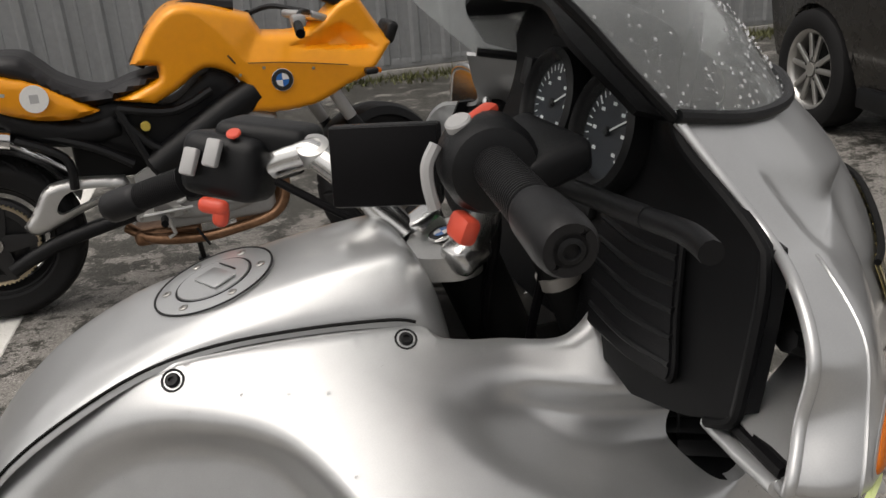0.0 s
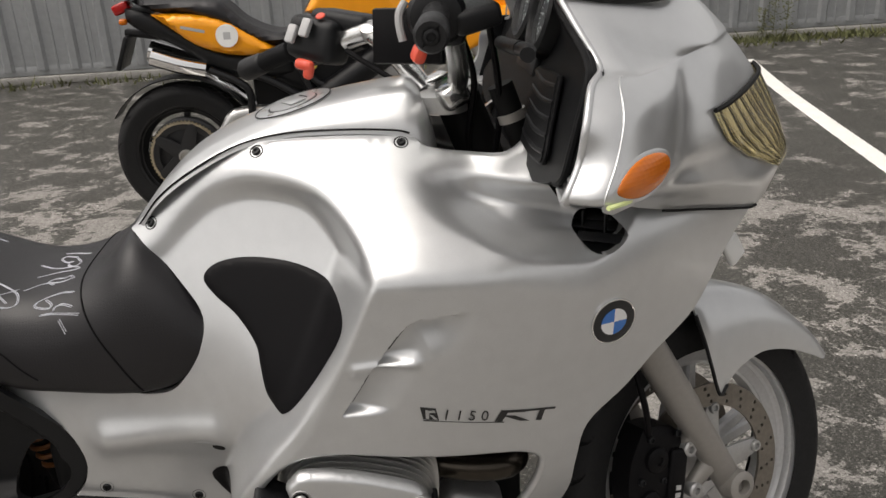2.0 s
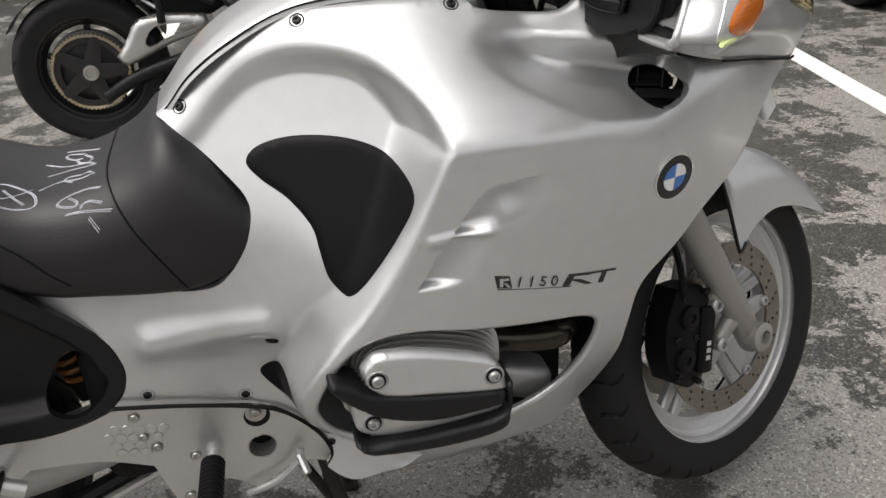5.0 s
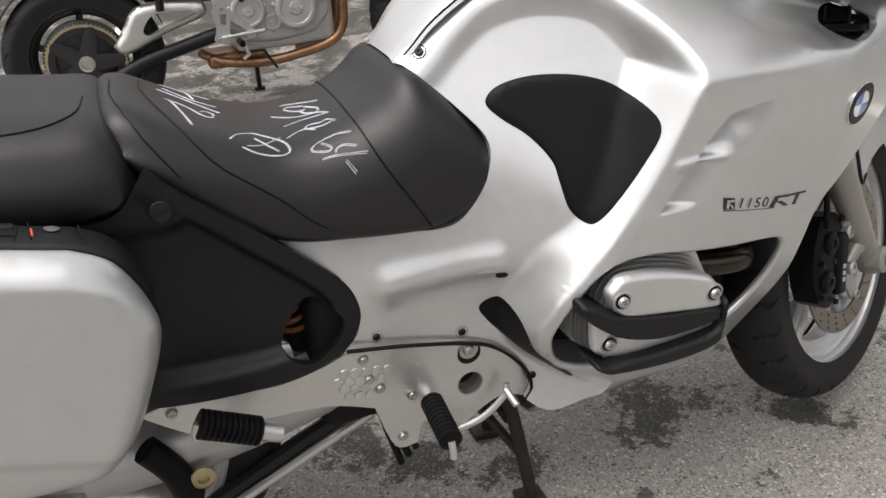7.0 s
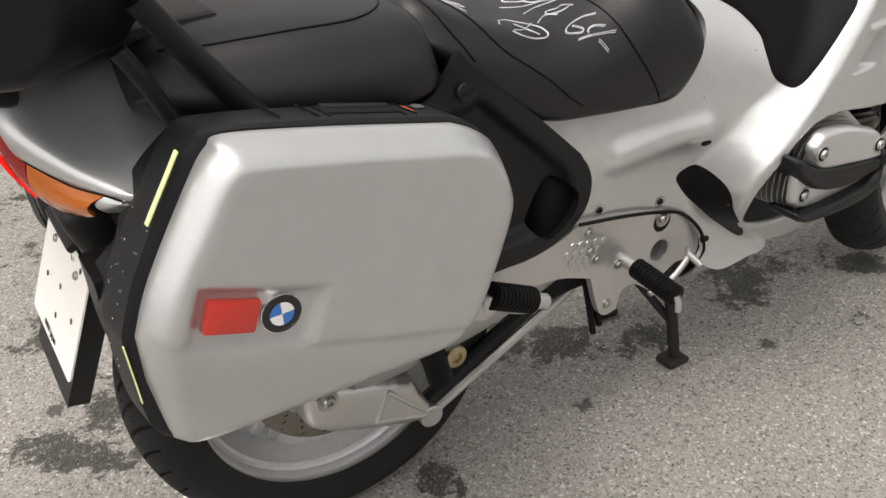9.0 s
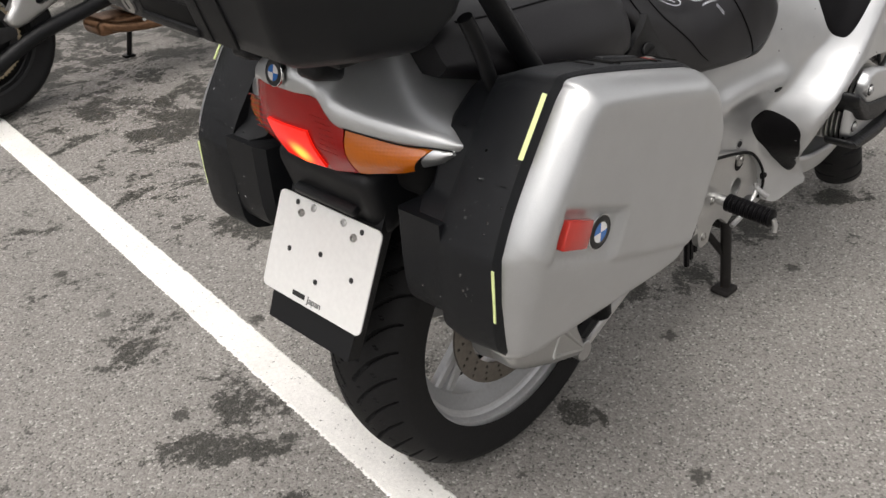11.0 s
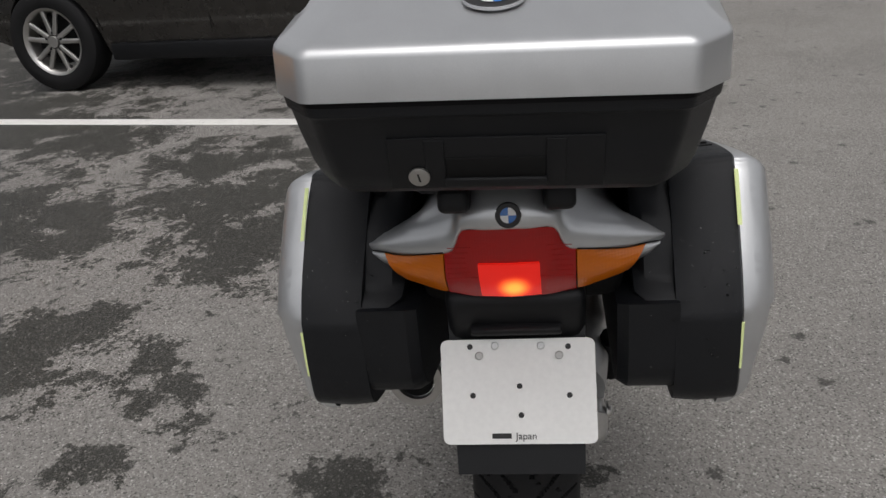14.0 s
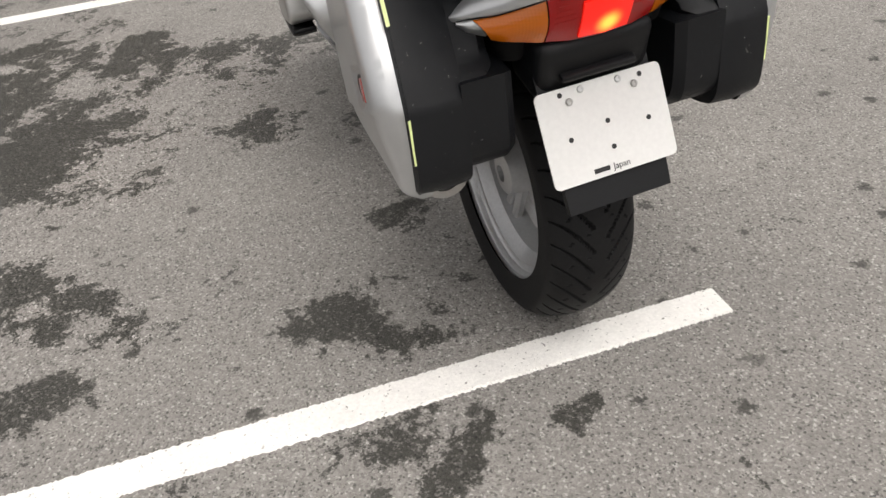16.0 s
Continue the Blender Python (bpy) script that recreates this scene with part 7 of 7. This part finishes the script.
for pts in ([(0, .08), (.115, .08), (.115, 1), (0, 1)], [(0, -.08), (.60, -.06), (.60, .0), (0, -.02)]):
    decal(poly(pts), .0012, INK, "mark_bar", touring)
for pts in ([(.02, .2), (.045, .2), (.06, .85), (.035, .85)], [(.05, .8), (.10, .9), (.105, .75), (.055, .65)], [(.055, .5), (.075, .5), (.105, .18), (.08, .18)]):
    decal(poly(pts), .0026, SILVER_CASE, "mark_stroke", touring)
for pts in ([(.53, .05), (.585, .05), (.66, .95), (.60, .95)], [(.60, .98), (.80, 1.02), (.79, .82), (.60, .80)], [(.60, .55), (.70, .50), (.80, .05), (.73, .05)], [(.78, 1.0), (1.04, 1.15), (1.03, 1.0), (.78, .86)], [(.86, .05), (.90, .05), (.95, 1.0), (.91, 1.0)]):
    decal(poly(pts), .0012, INK, "mark_stroke", touring)
for k, ch in enumerate("1150"):
    t = bpy.data.curves.new("mark_digit", "FONT")
    t.body, t.size, t.align_x, t.extrude = ch, .0215, "CENTER", .0003
    t.materials.append(INK)
    ob = new("mark_digit", t)
    ob.parent = touring
    x, z = flank_at(.165 + .095 * k, .22)
    ob.matrix_basis = facing((x, -half_width(x, z) - .0022, z), (-.12, -1, .02)) @ pose(0, 0, 0, 0, 0, -13)
bx, bz = .474, .750
h = half_width
badge((bx, -h(bx, bz) + .0022, bz), (-(h(bx + .02, bz) - h(bx - .02, bz)) / .04, -1, -(h(bx, bz + .02) - h(bx, bz - .02)) / .04), .0325, touring)

# beads of rain left on the fairing and the seat
rnd = random.Random(11)
beads = []
for _ in range(90):
    x, z = rnd.uniform(-.1, .5), rnd.uniform(.55, .98)
    if inside((x, z), FLANK) and not inside((x, z), MOUTH):
        r = rnd.uniform(.0008, .002)
        beads.append(moved(turned([(r, 0), (r * .8, r * .4), (r * .3, r * .6)], 8), facing((x, -half_width(x, z) - .0002, z), (0, -1, .3))))
drops_ob = part("raindrops", join(*beads), DROPS, touring, "beads of rain on the fairing")
tagged(drops_ob, kind="stuff")

# ---- the orange sport motorcycle ----
sport = thing("sport_motorcycle", "orange and black half-faired sport motorcycle parked beyond the touring one", "motorcycle", p=(0, 2.60, 0))


def body(edge, full, rim, soft, name, mat, label="", grid=.02, parent=None, lift=None):
    w = dome(edge, full, rim, soft)
    if lift:
        base = w
        def w(x, z):
            return base(x, z) + lift(x, z)
    s = skin(edge, [], w, 0, .01, grid)
    run = [tuple(p) for p in edge] + [tuple(edge[0])]
    crown = sheet([[(x, -w(x, z) * q, z) for x, z in run] for q in (1, .98, .5, 0, -.5, -.98, -1)])
    o = part(name, join(s, mirrored(s), crown), mat, parent or sport, label, sharp=40)
    return o


TANK = outline([(-.07, .916), (.003, 1.029), (.078, 1.10), (.142, 1.115), (.243, 1.098), (.387, 1.051)], [(.387, 1.051), (.423, .982)], [(.423, .982), (.544, .974), (.628, .999), (.716, 1.069), (.80, 1.10)], [(.80, 1.10), (.824, 1.057), (.923, .893)],
               [(.923, .893), (.81, .788), (.716, .751)], [(.716, .751), (.591, .696), (.445, .682), (.331, .695)], [(.331, .695), (.335, .765), (.309, .817), (.26, .858), (.197, .876), (.147, .855), (.091, .816), (-.004, .768)],
               [(-.004, .768), (-.149, .797)], [(-.149, .797), (.003, .858), (.023, .902)], [(.023, .902), (-.07, .916)])
fold = side_of([(.10, 1.16), (.141, 1.111), (.178, 1.086), (.252, 1.016), (.296, .957), (.323, .911), (.342, .886), (.475, .875), (.725, .837), (.95, .80)])
facet_low, facet_top = side_of([(.40, .93), (.481, .921), (.88, .878), (.97, .868)]), side_of([(.40, .895), (.481, .921), (.624, .968), (.736, .997), (.90, .86)])


def tank_folds(x, z):
    """Folds of the orange panel: the upper faces lean in, and a hollow facet lies in the fairing's side."""
    w = -.55 * min(.12, max(0, fold(x, z)))
    w -= .055 * step(.0, .007, facet_low(x, z)) * min(1, max(0, -facet_top(x, z)) / .06) * step(.47, .50, x)
    return w


tank_ob = body(TANK, .165, .10, .03, "tank_fairing", ORANGE, "orange painted tank and half fairing", .011, lift=tank_folds)
part("fairing_seam", tube([(x, -.169 + .0, z) for x, z in ((.345, .886), (.475, .875), (.60, .857), (.72, .838))], .0016, 5), INK, tank_ob)
part("tank_stripe", tube([(x, y, z) for x, y, z in [(-.05, -.03, .905), (.02, -.03, 1.01), (.10, -.03, 1.08), (.20, -.03, 1.10), (.33, -.03, 1.08)]], .03, 8), BLACK, sport)
SEAT_O = outline([(-.84, 1.03), (-.76, 1.01), (-.58, 1.0), (-.44, .99), (-.39, .955), (-.32, .89), (-.19, .838), (-.06, .87), (.045, .888)], [(.045, .888), (.03, .855), (-.07, .818), (-.20, .785)], [(-.20, .785), (-.28, .80), (-.40, .87), (-.55, .93), (-.70, .955), (-.84, 1.03)])
body(SEAT_O, .15, .10, .05, "seat", SEAT, "black sport motorcycle seat")
TAIL_O = outline([(-.71, .945), (-.56, .94), (-.41, .91), (-.30, .84), (-.20, .77)], [(-.20, .77), (-.30, .752), (-.42, .765), (-.54, .81), (-.63, .88), (-.71, .945)])
tail_ob = body(TAIL_O, .165, .13, .04, "tail_panel", ORANGE, "orange painted tail panel")
UNDER_O = outline([(-.82, .97), (-.70, .94), (-.5, .80), (-.3, .74), (-.15, .75)], [(-.15, .75), (-.15, .66), (-.40, .66), (-.62, .80), (-.80, .90), (-.82, .97)])
body(UNDER_O, .12, .10, .05, "tail_underside", BLACK, "")
stick = part("round_sticker", disc(.048, .002, 32), WHITE, sport, "white round sticker on the tail", m=facing((-.40, -.172, .845), (-.1, -1, .1)))
part("sticker_print", moved(block(.03, .03, .0006, 0), pose(0, 0, .0022)), SWITCH_GREY, stick)
part("tail_mark", moved(block(.10, .002, .012, 0), pose(-.54, -.165, .878, 0, 14, 0)), SWITCH_GREY, sport)
part("tail_lamp", moved(block(.075, .10, .045, .012, 3), pose(-.85, 0, .97, 0, -20, 0)), RED, sport, "red tail lamp")
part("rear_indicator", moved(block(.03, .05, .025, .009, 3), pose(-.83, -.11, .92)), AMBER, sport)
part("plate_hanger", join(moved(block(.20, .05, .03, .008), pose(-.76, 0, .85, 0, 10, 0)), moved(block(.02, .19, .15, .006), pose(-.865, 0, .785, 0, 22, 0))), BLACK, sport, "black number plate hanger")
sil = part("silencer", join(tube(spline([(-.30, -.02, .50), (-.45, .02, .60), (-.60, .05, .70), (-.78, .06, .775)], 4), [.025] * 4 + [.05] * 9, 14)), CHROME, sport, "chrome silencer")
part("silencer", tube(spline([(-.52, -.10, .70), (-.62, -.11, .725), (-.74, -.11, .768)], 4), .038, 16), CHROME, sport)

RIM_BLACK = material("black_wheel_paint", (0.02, 0.02, 0.021), 0.4, 0.3, grain=0.15, grain_scale=150)
sr = wheel(sport, "rear_wheel", pose(-.66, 0, .322, 0, 0, 0), .318, .175, .095, .222, .14, rear_groove, 5, RIM_BLACK, "black cast rear wheel", 14, False)
part("belt_sprocket", lathe_y([(.146, -.105), (.156, -.104), (.156, -.094), (.146, -.093)], 64), material("brass_belt_wheel", (0.45, 0.38, 0.28), 0.35, 0.9, grain=0.2, grain_scale=200), sr, "toothed belt wheel")
part("sprocket_star", join(*[arm(2 * math.pi * k / 5, .02, .15, .034, .018, -.099, .006) for k in range(5)], lathe_y([(.12, -.097), (.15, -.098), (.15, -.092), (.12, -.091)], 48)), RIM_BLACK, sr)
part("hub_drum", lathe_y([(.02, -.07), (.14, -.075), (.165, -.06), (.165, -.02), (.02, -.02)], 48), RIM_BLACK, sr)
for k in range(60):
    a = 2 * math.pi * k / 60
    part("belt_tooth", moved(block(.006, .010, .007, 0), pose(.158 * math.cos(a), -.099, .158 * math.sin(a), 0, -math.degrees(a), 0)), BRASS, sr)
part("hub_nut", moved(turned([(.032, 0), (.032, .012), (.022, .014), (.02, .004), (.001, .004)], 20), facing((0, -.105, 0), (0, -1, 0))), STEEL, sr)
SWING = outline([(-.545, .375), (-.50, .43), (-.455, .50), (-.40, .522), (-.30, .527), (-.165, .512)], [(-.165, .512), (-.155, .47), (-.20, .44), (-.33, .40), (-.46, .345), (-.52, .34), (-.545, .375)])
SWING_GAP = [tuple(p) for p in spline([(-.42, .425), (-.385, .475), (-.33, .49), (-.21, .483), (-.22, .462), (-.33, .43), (-.40, .405)], 4, True)]
part("swing_arm", join(skin(SWING, [SWING_GAP], dome(SWING, .125, .105, .03), 0, .03, .014)), ALU, sport, "silver single-sided swing arm")
part("belt_cover", bar([(-.62, -.09, .21), (-.45, -.10, .29), (-.25, -.10, .34), (-.12, -.10, .37)], .03, 10), BLACK, sport)
part("rear_mudguard", thick(sheet([[(-.66 + .345 * math.cos(radians(a)), y, .322 + .345 * math.sin(radians(a))) for a in range(20, 150, 8)] for y in (-.07, -.03, .03, .07)]), .004), BLACK, sport)

# engine with its round covers, frame and air box
ENGINE_GREY = material("grey_engine_paint", (0.36, 0.36, 0.355), 0.42, 0.25, grain=0.08, grain_scale=180, bump=0.05, bump_scale=500)
eng = part("engine", moved(block(.44, .26, .24, .03, 3), pose(.16, 0, .40)), ENGINE_GREY, sport, "grey twin-cylinder engine")
part("cylinder_block", moved(block(.22, .25, .26, .03, 3), pose(.29, 0, .60, 0, 24, 0)), ALU_DULL, eng)
for k in range(5):
    part("fin", moved(block(.225, .262, .006, .002), pose(.252 + .016 * k, 0, .535 + .034 * k, 0, 24, 0)), ALU_DULL, eng)
CASING = outline([(-.09, .40), (-.075, .51), (.02, .548), (.13, .535), (.22, .545), (.33, .555)], [(.33, .555), (.375, .49), (.345, .395), (.28, .335)], [(.28, .335), (.12, .315), (-.03, .335), (-.09, .40)])
part("casing", skin(CASING, [], dome(CASING, .150, .135, .02), 0, .05, .016), ENGINE_GREY, eng, sharp=50)
for x, z, r, rise in ((.005, .458, .072, .018), (.205, .452, .086, .034), (.325, .515, .042, .018), (.105, .400, .036, .006)):
    cvr = part("engine_cover", turned([(r, -.01), (r, rise), (r * .93, rise + .007), (r * .80, rise + .008), (r * .74, rise + .003), (r * .34, rise + .003), (r * .30, rise + .010), (r * .08, rise + .011), (.001, rise + .006)], 40), ENGINE_GREY, eng, m=facing((x, -.147, z), (0, -1, 0)))
    for k in range(7):
        a = k * 2 * math.pi / 7 + .2
        part("cover_lug", moved(turned([(.009, 0), (.009, rise * .7 + .004), (.006, rise * .7 + .007), (.001, rise * .7 + .007)], 10), pose(r * 1.05 * math.cos(a), r * 1.05 * math.sin(a), -.004)), ENGINE_GREY, cvr)
for x in (.182, .205, .228):
    part("cover_bar", moved(block(.014, .016, .0016, .0006), facing((x, -.1915, .452), (0, -1, 0))), ALU, eng)
part("pulley_cover", skin(outline([(-.13, .515), (-.06, .545), (.06, .535)], [(.06, .535), (.075, .49), (.02, .40), (-.05, .385), (-.12, .43), (-.13, .515)]), [], lambda x, z: .152, 0, .03, .03), ENGINE_GREY, eng)
BRACKET = outline([(-.145, .475), (-.115, .50), (-.06, .47)], [(-.06, .47), (.03, .375), (.045, .355)], [(.045, .355), (-.03, .345), (-.13, .345), (-.15, .36)], [(-.15, .36), (-.135, .41), (-.145, .475)])
CUT_A = [(-.115, .465), (-.085, .46), (-.095, .415), (-.115, .425)]
CUT_B = [(-.075, .435), (.005, .37), (-.085, .375)]
part("footrest_hanger", skin(BRACKET, [CUT_A, CUT_B], lambda x, z: .178, 0, .014, .03), ALU, eng, "bright alloy footrest hanger", sharp=30)
part("gear_linkage", join(tube([(-.12, -.19, .37), (.06, -.19, .38)], .007, 8), tube([(-.035, -.185, .345), (-.02, -.185, .285), (-.045, -.185, .27)], .008, 8)), ALU, eng)
for x, z in ((-.13, .36), (-.105, .485), (-.02, .36), (.03, .36)):
    bolt((x, -.178, z), (0, -1, 0), .009, .008, eng)
part("footpeg", tube([(-.05, -.17, .345), (-.05, -.26, .35)], .014, 10), BLACK_SOFT, sport)
part("side_stand_spring", tube([(.06, -.12, .27), (.10, -.14, .20)], .006, 6), BLACK, sport)
pipe = [(.36, -.10, .56), (.42, -.115, .52), (.425, -.12, .42), (.41, -.12, .33), (.35, -.12, .275), (.22, -.115, .245), (.08, -.10, .225), (-.10, -.06, .235), (-.2, .0, .28)]
part("exhaust_pipe", bar(pipe, .022, 12), COPPER, sport, "bronze-stained exhaust pipe")
part("exhaust_pipe", bar([(x, y + .13, z) for x, y, z in pipe[:6]], .022, 12), COPPER, sport)
part("exhaust_box", moved(block(.26, .16, .07, .025, 3), pose(-.05, .02, .24)), COPPER, sport)
part("air_box", join(tube(spline([(.36, -.115, .775), (.22, -.13, .70), (.06, -.135, .60), (-.04, -.13, .535)], 5), .058, 16)), BLACK, sport, "black air box tube")
for p in ([(-.14, -.13, .77), (-.10, -.14, .66), (-.05, -.14, .53), (0, -.13, .44)], [(-.14, -.13, .77), (.05, -.14, .74), (.2, -.14, .80)], [(-.14, -.13, .74), (-.04, -.14, .62), (.05, -.14, .60)], [(-.42, -.10, .70), (-.25, -.12, .64), (-.12, -.13, .56)], [(-.50, -.12, .70), (-.35, -.14, .62), (-.34, -.14, .50)]):
    part("frame_tube", bar(p, .017, 8), BLACK, sport)
part("shock_spring", tube([(-.30 + .0012 * k + .028 * math.cos(k * .8), -.02 + .028 * math.sin(k * .8), .50 + .0026 * k) for k in range(60)], .006, 6), material("orange_spring", (0.5, 0.2, 0.03), 0.45), sport)
part("frame_fill", moved(block(.50, .16, .24, .03), pose(-.08, 0, .62)), BLACK_DEEP, sport)
COVER_O = outline([(-.28, .77), (-.10, .79), (.05, .76), (.20, .86), (.30, .82)], [(.30, .82), (.335, .71), (.2, .62), (0, .55)], [(0, .55), (-.15, .60), (-.30, .70), (-.28, .77)])
body(COVER_O, .105, .09, .02, "frame_cover", BLACK, "", .03)
part("yellow_cap", moved(disc(.018, .02), facing((-.055, -.12, .695), (0, -1, 0))), material("yellow_plastic", (0.6, 0.45, 0.08), 0.45), sport)

s_front = pose(.84, 0, .318, 0, 0, 24) @ pose(0, 0, 0, -10, 0, 0)
sf = wheel(sport, "front_wheel", s_front, .30, .12, .082, .222, .098, front_groove, 5, RIM_BLACK, "black cast front wheel", 22, False)
for sgn in (-1, 1):
    part("brake_disc", drilled(.10, .158, sgn * .058, .005, 18), DISC, sf, sharp=30)
    lo = Vector((0, sgn * .10, 0))
    leg = part("fork_leg", tube([lo, lo + fork_dir * .30, lo + fork_dir * .32, lo + fork_dir * .62], [.028, .028, .024, .024], 14), BLACK, sport, "fork leg with grey stanchion", m=s_front)
    part("stanchion", tube([lo + fork_dir * .33, lo + fork_dir * .62], .0255, 14), ALU_DULL, leg)
    part("brake_caliper", moved(block(.06, .05, .11, .012, 3), pose(-.10, sgn * .075, .05, 0, 20, 0)), BLACK, leg)
    part("axle_nut", moved(disc(.016, .02), facing((0, sgn * .10, 0), (0, sgn, 0))), STEEL, leg)
part("front_mudguard", thick(sheet([[(r * math.cos(radians(a)), y, r * math.sin(radians(a))) for a in range(35, 150, 6)] for y, r in ((-.085, .27), (-.078, .305), (-.05, .325), (0, .332), (.05, .325), (.078, .305), (.085, .27))]), .004), BLACK, sport, "black front mudguard", m=s_front)
part("handlebar", join(bar([(.52, -.33, 1.02), (.55, -.22, 1.05), (.60, -.1, 1.04), (.62, .0, 1.03)], .011, 8), bar([(.42, .34, 1.02), (.50, .24, 1.05), (.58, .1, 1.04), (.62, 0, 1.03)], .011, 8)), BLACK, sport, "black handlebar")
part("top_yoke", moved(block(.08, .22, .03, .01), pose(.60, 0, 1.02, 0, 20, 24)), ALU, sport)
for sgn in (-1, 1):
    part("grip", tube([(.52 if sgn < 0 else .42, sgn * .335, 1.02), (.51 if sgn < 0 else .36, sgn * .44, 1.0)], .017, 12), BLACK_SOFT, sport)
part("switch_housing", moved(block(.05, .06, .045, .012), pose(.53, -.29, 1.03)), ALU_DULL, sport)
part("instrument_cover", moved(block(.14, .16, .06, .02, 3), pose(.72, 0, 1.08, 0, 25, 0)), BLACK, sport)
part("front_indicator", moved(block(.05, .05, .024, .009, 3), pose(.80, -.20, .81)), BLACK, sport)
part("indicator_lens", moved(block(.012, .042, .02, .006), pose(.832, -.20, .81)), AMBER, sport)
part("headlamp", moved(block(.05, .16, .09, .02, 3), pose(.925, 0, .93, 0, 25, 0)), BLACK, sport)
badge((.462, -.170, .811), (.05, -1, .05), .040, sport)
for x, z in ((.40, .862), (.585, .84), (.31, .845)):
    bolt((x, -.166, z), (0, -1, 0), .006, .004, sport)
part("fairing_slot", moved(block(.006, .004, .04, .001), pose(.287, -.168, .905, 0, -35, 0)), INK, sport)
part("side_stand", bar([(.05, .08, .30), (.06, .18, .14), (.07, .26, .01)], .012, 8), BLACK, sport)
part("stand_foot", moved(block(.05, .04, .012, .004), pose(.07, .265, .008)), BLACK, sport)

# ---- the parked car ----
CAR = material("dark_grey_car_paint", (0.030, 0.027, 0.024), 0.28, 0.4, 0.7, grain=0.06, grain_scale=400)
GLASS_DARK = material("tinted_car_glass", (0.012, 0.014, 0.015), 0.05, spec=0.6)
car = thing("car", "dark grey estate car with alloy wheels parked by the fence", "car", p=(4.36, 1.90, 0))
car.rotation_euler = (0, 0, radians(80.2))
ARCH = lambda cx: [(cx + .40 * math.cos(radians(a)), .34 + .40 * math.sin(radians(a))) for a in range(170, 5, -15)]
SIDE = [(-2.2, .40), (-1.76, .30)] + ARCH(-1.33) + [(-.9, .26), (.9, .26)] + ARCH(1.33) + [(1.76, .30), (1.95, .36), (2.0, .70), (1.9, .95), (1.1, 1.05), (-2.05, 1.10), (-2.25, .85)]
SIDE = [(x, z) for x, z in SIDE]


def car_width(x, z):
    return .90 - .10 * step(1.3, 2.0, abs(x)) - .05 * step(.75, 1.1, z) - .05 * step(.55, .26, z) + .012 * bump(x, z, -1.7, .86, 1.6, .82, .03)


s = skin(SIDE, [], car_width, 0, .03, .06)
part("body_side", mirrored(s), CAR, car, "dark grey painted body side")
part("body_side", s, CAR, car)
part("body_core", moved(block(4.0, 1.50, .60, .10, 3), pose(-.1, 0, .75)), CAR, car)
cab = sheet([[(x, y, z) for x, y, z in ((x0, -w, z), (x0, w, z), (x1, w, z), (x1, -w, z))] for z, x0, x1, w in ((1.05, -2.1, 1.15, .83), (1.35, -2.0, .75, .72), (1.60, -1.8, .30, .62), (1.64, -1.6, .2, .55))], closed_v=True, cap=True)
part("cabin", cab, CAR, car, sharp=30)
for x0, x1 in ((-1.75, -1.0), (-.95, -.15), (-.1, .62)):
    for sgn in (-1, 1):
        part("side_window", ([(x0, sgn * .80, 1.09), (x1 + .12, sgn * .80, 1.09), (x1 - .1, sgn * .685, 1.48), (x0 + .06, sgn * .685, 1.48)], [(0, 1, 2, 3)]), GLASS_DARK, car, smooth=False)
for sgn in (-1, 1):
    part("sill", moved(block(1.75, .06, .12, .02), pose(0, sgn * .86, .27)), BLACK, car)
    for x in (-.85, .05, .92):
        part("door_gap", moved(block(.006, .004, .62, 0), pose(x, sgn * .895, .72)), BLACK_DEEP, car)
    for x in (-.78, .12):
        part("door_handle", moved(block(.16, .03, .03, .01), pose(x, sgn * .905, .90)), CAR, car)
part("underside", moved(block(3.4, 1.4, .12, .02), pose(0, 0, .28)), BLACK_DEEP, car)
CAR_RIM = material("car_alloy_paint", (0.50, 0.49, 0.47), 0.32, 0.85, grain=0.08, grain_scale=200)


def car_wheel(x, sgn):
    turn = pose(x, sgn * .80, .355, 0, 0, 0 if sgn < 0 else 180)
    rim = part("wheel", lathe_y([(.225, -.10), (.236, -.105), (.24, -.09), (.225, -.07), (.215, .08), (.235, .10), (.225, .10), (.205, .08), (.205, -.07), (.215, -.09)], 56), CAR_RIM, car, "ten-spoke alloy wheel", m=turn)
    part("tyre", lathe_y([(.238, -.105), (.27, -.118), (.32, -.115), (.348, -.098), (.355, -.06), (.355, .06), (.348, .098), (.30, .115), (.24, .10)], 64), TYRE, rim, "black car tyre")
    part("brake", lathe_y([(.02, -.02), (.17, -.02), (.17, .0), (.02, .0)], 32), BLACK_DEEP, rim)
    for k in range(10):
        a = 2 * math.pi * (k // 2) / 5 + (k % 2) * .52
        part("spoke", arm(a, .05, .225, .017, .015, -.075, .012), CAR_RIM, rim)
    part("wheel_cap", moved(disc(.042, .02), facing((0, -.075, 0), (0, -1, 0))), CAR_RIM, rim)
    for k in range(5):
        a = 2 * math.pi * k / 5 + .26
        part("wheel_nut", moved(disc(.011, .012), facing((.062 * math.cos(a), -.075, .062 * math.sin(a)), (0, -1, 0))), BLACK, rim)


for x in (-1.33, 1.33):
    for sgn in (-1, 1):
        car_wheel(x, sgn)
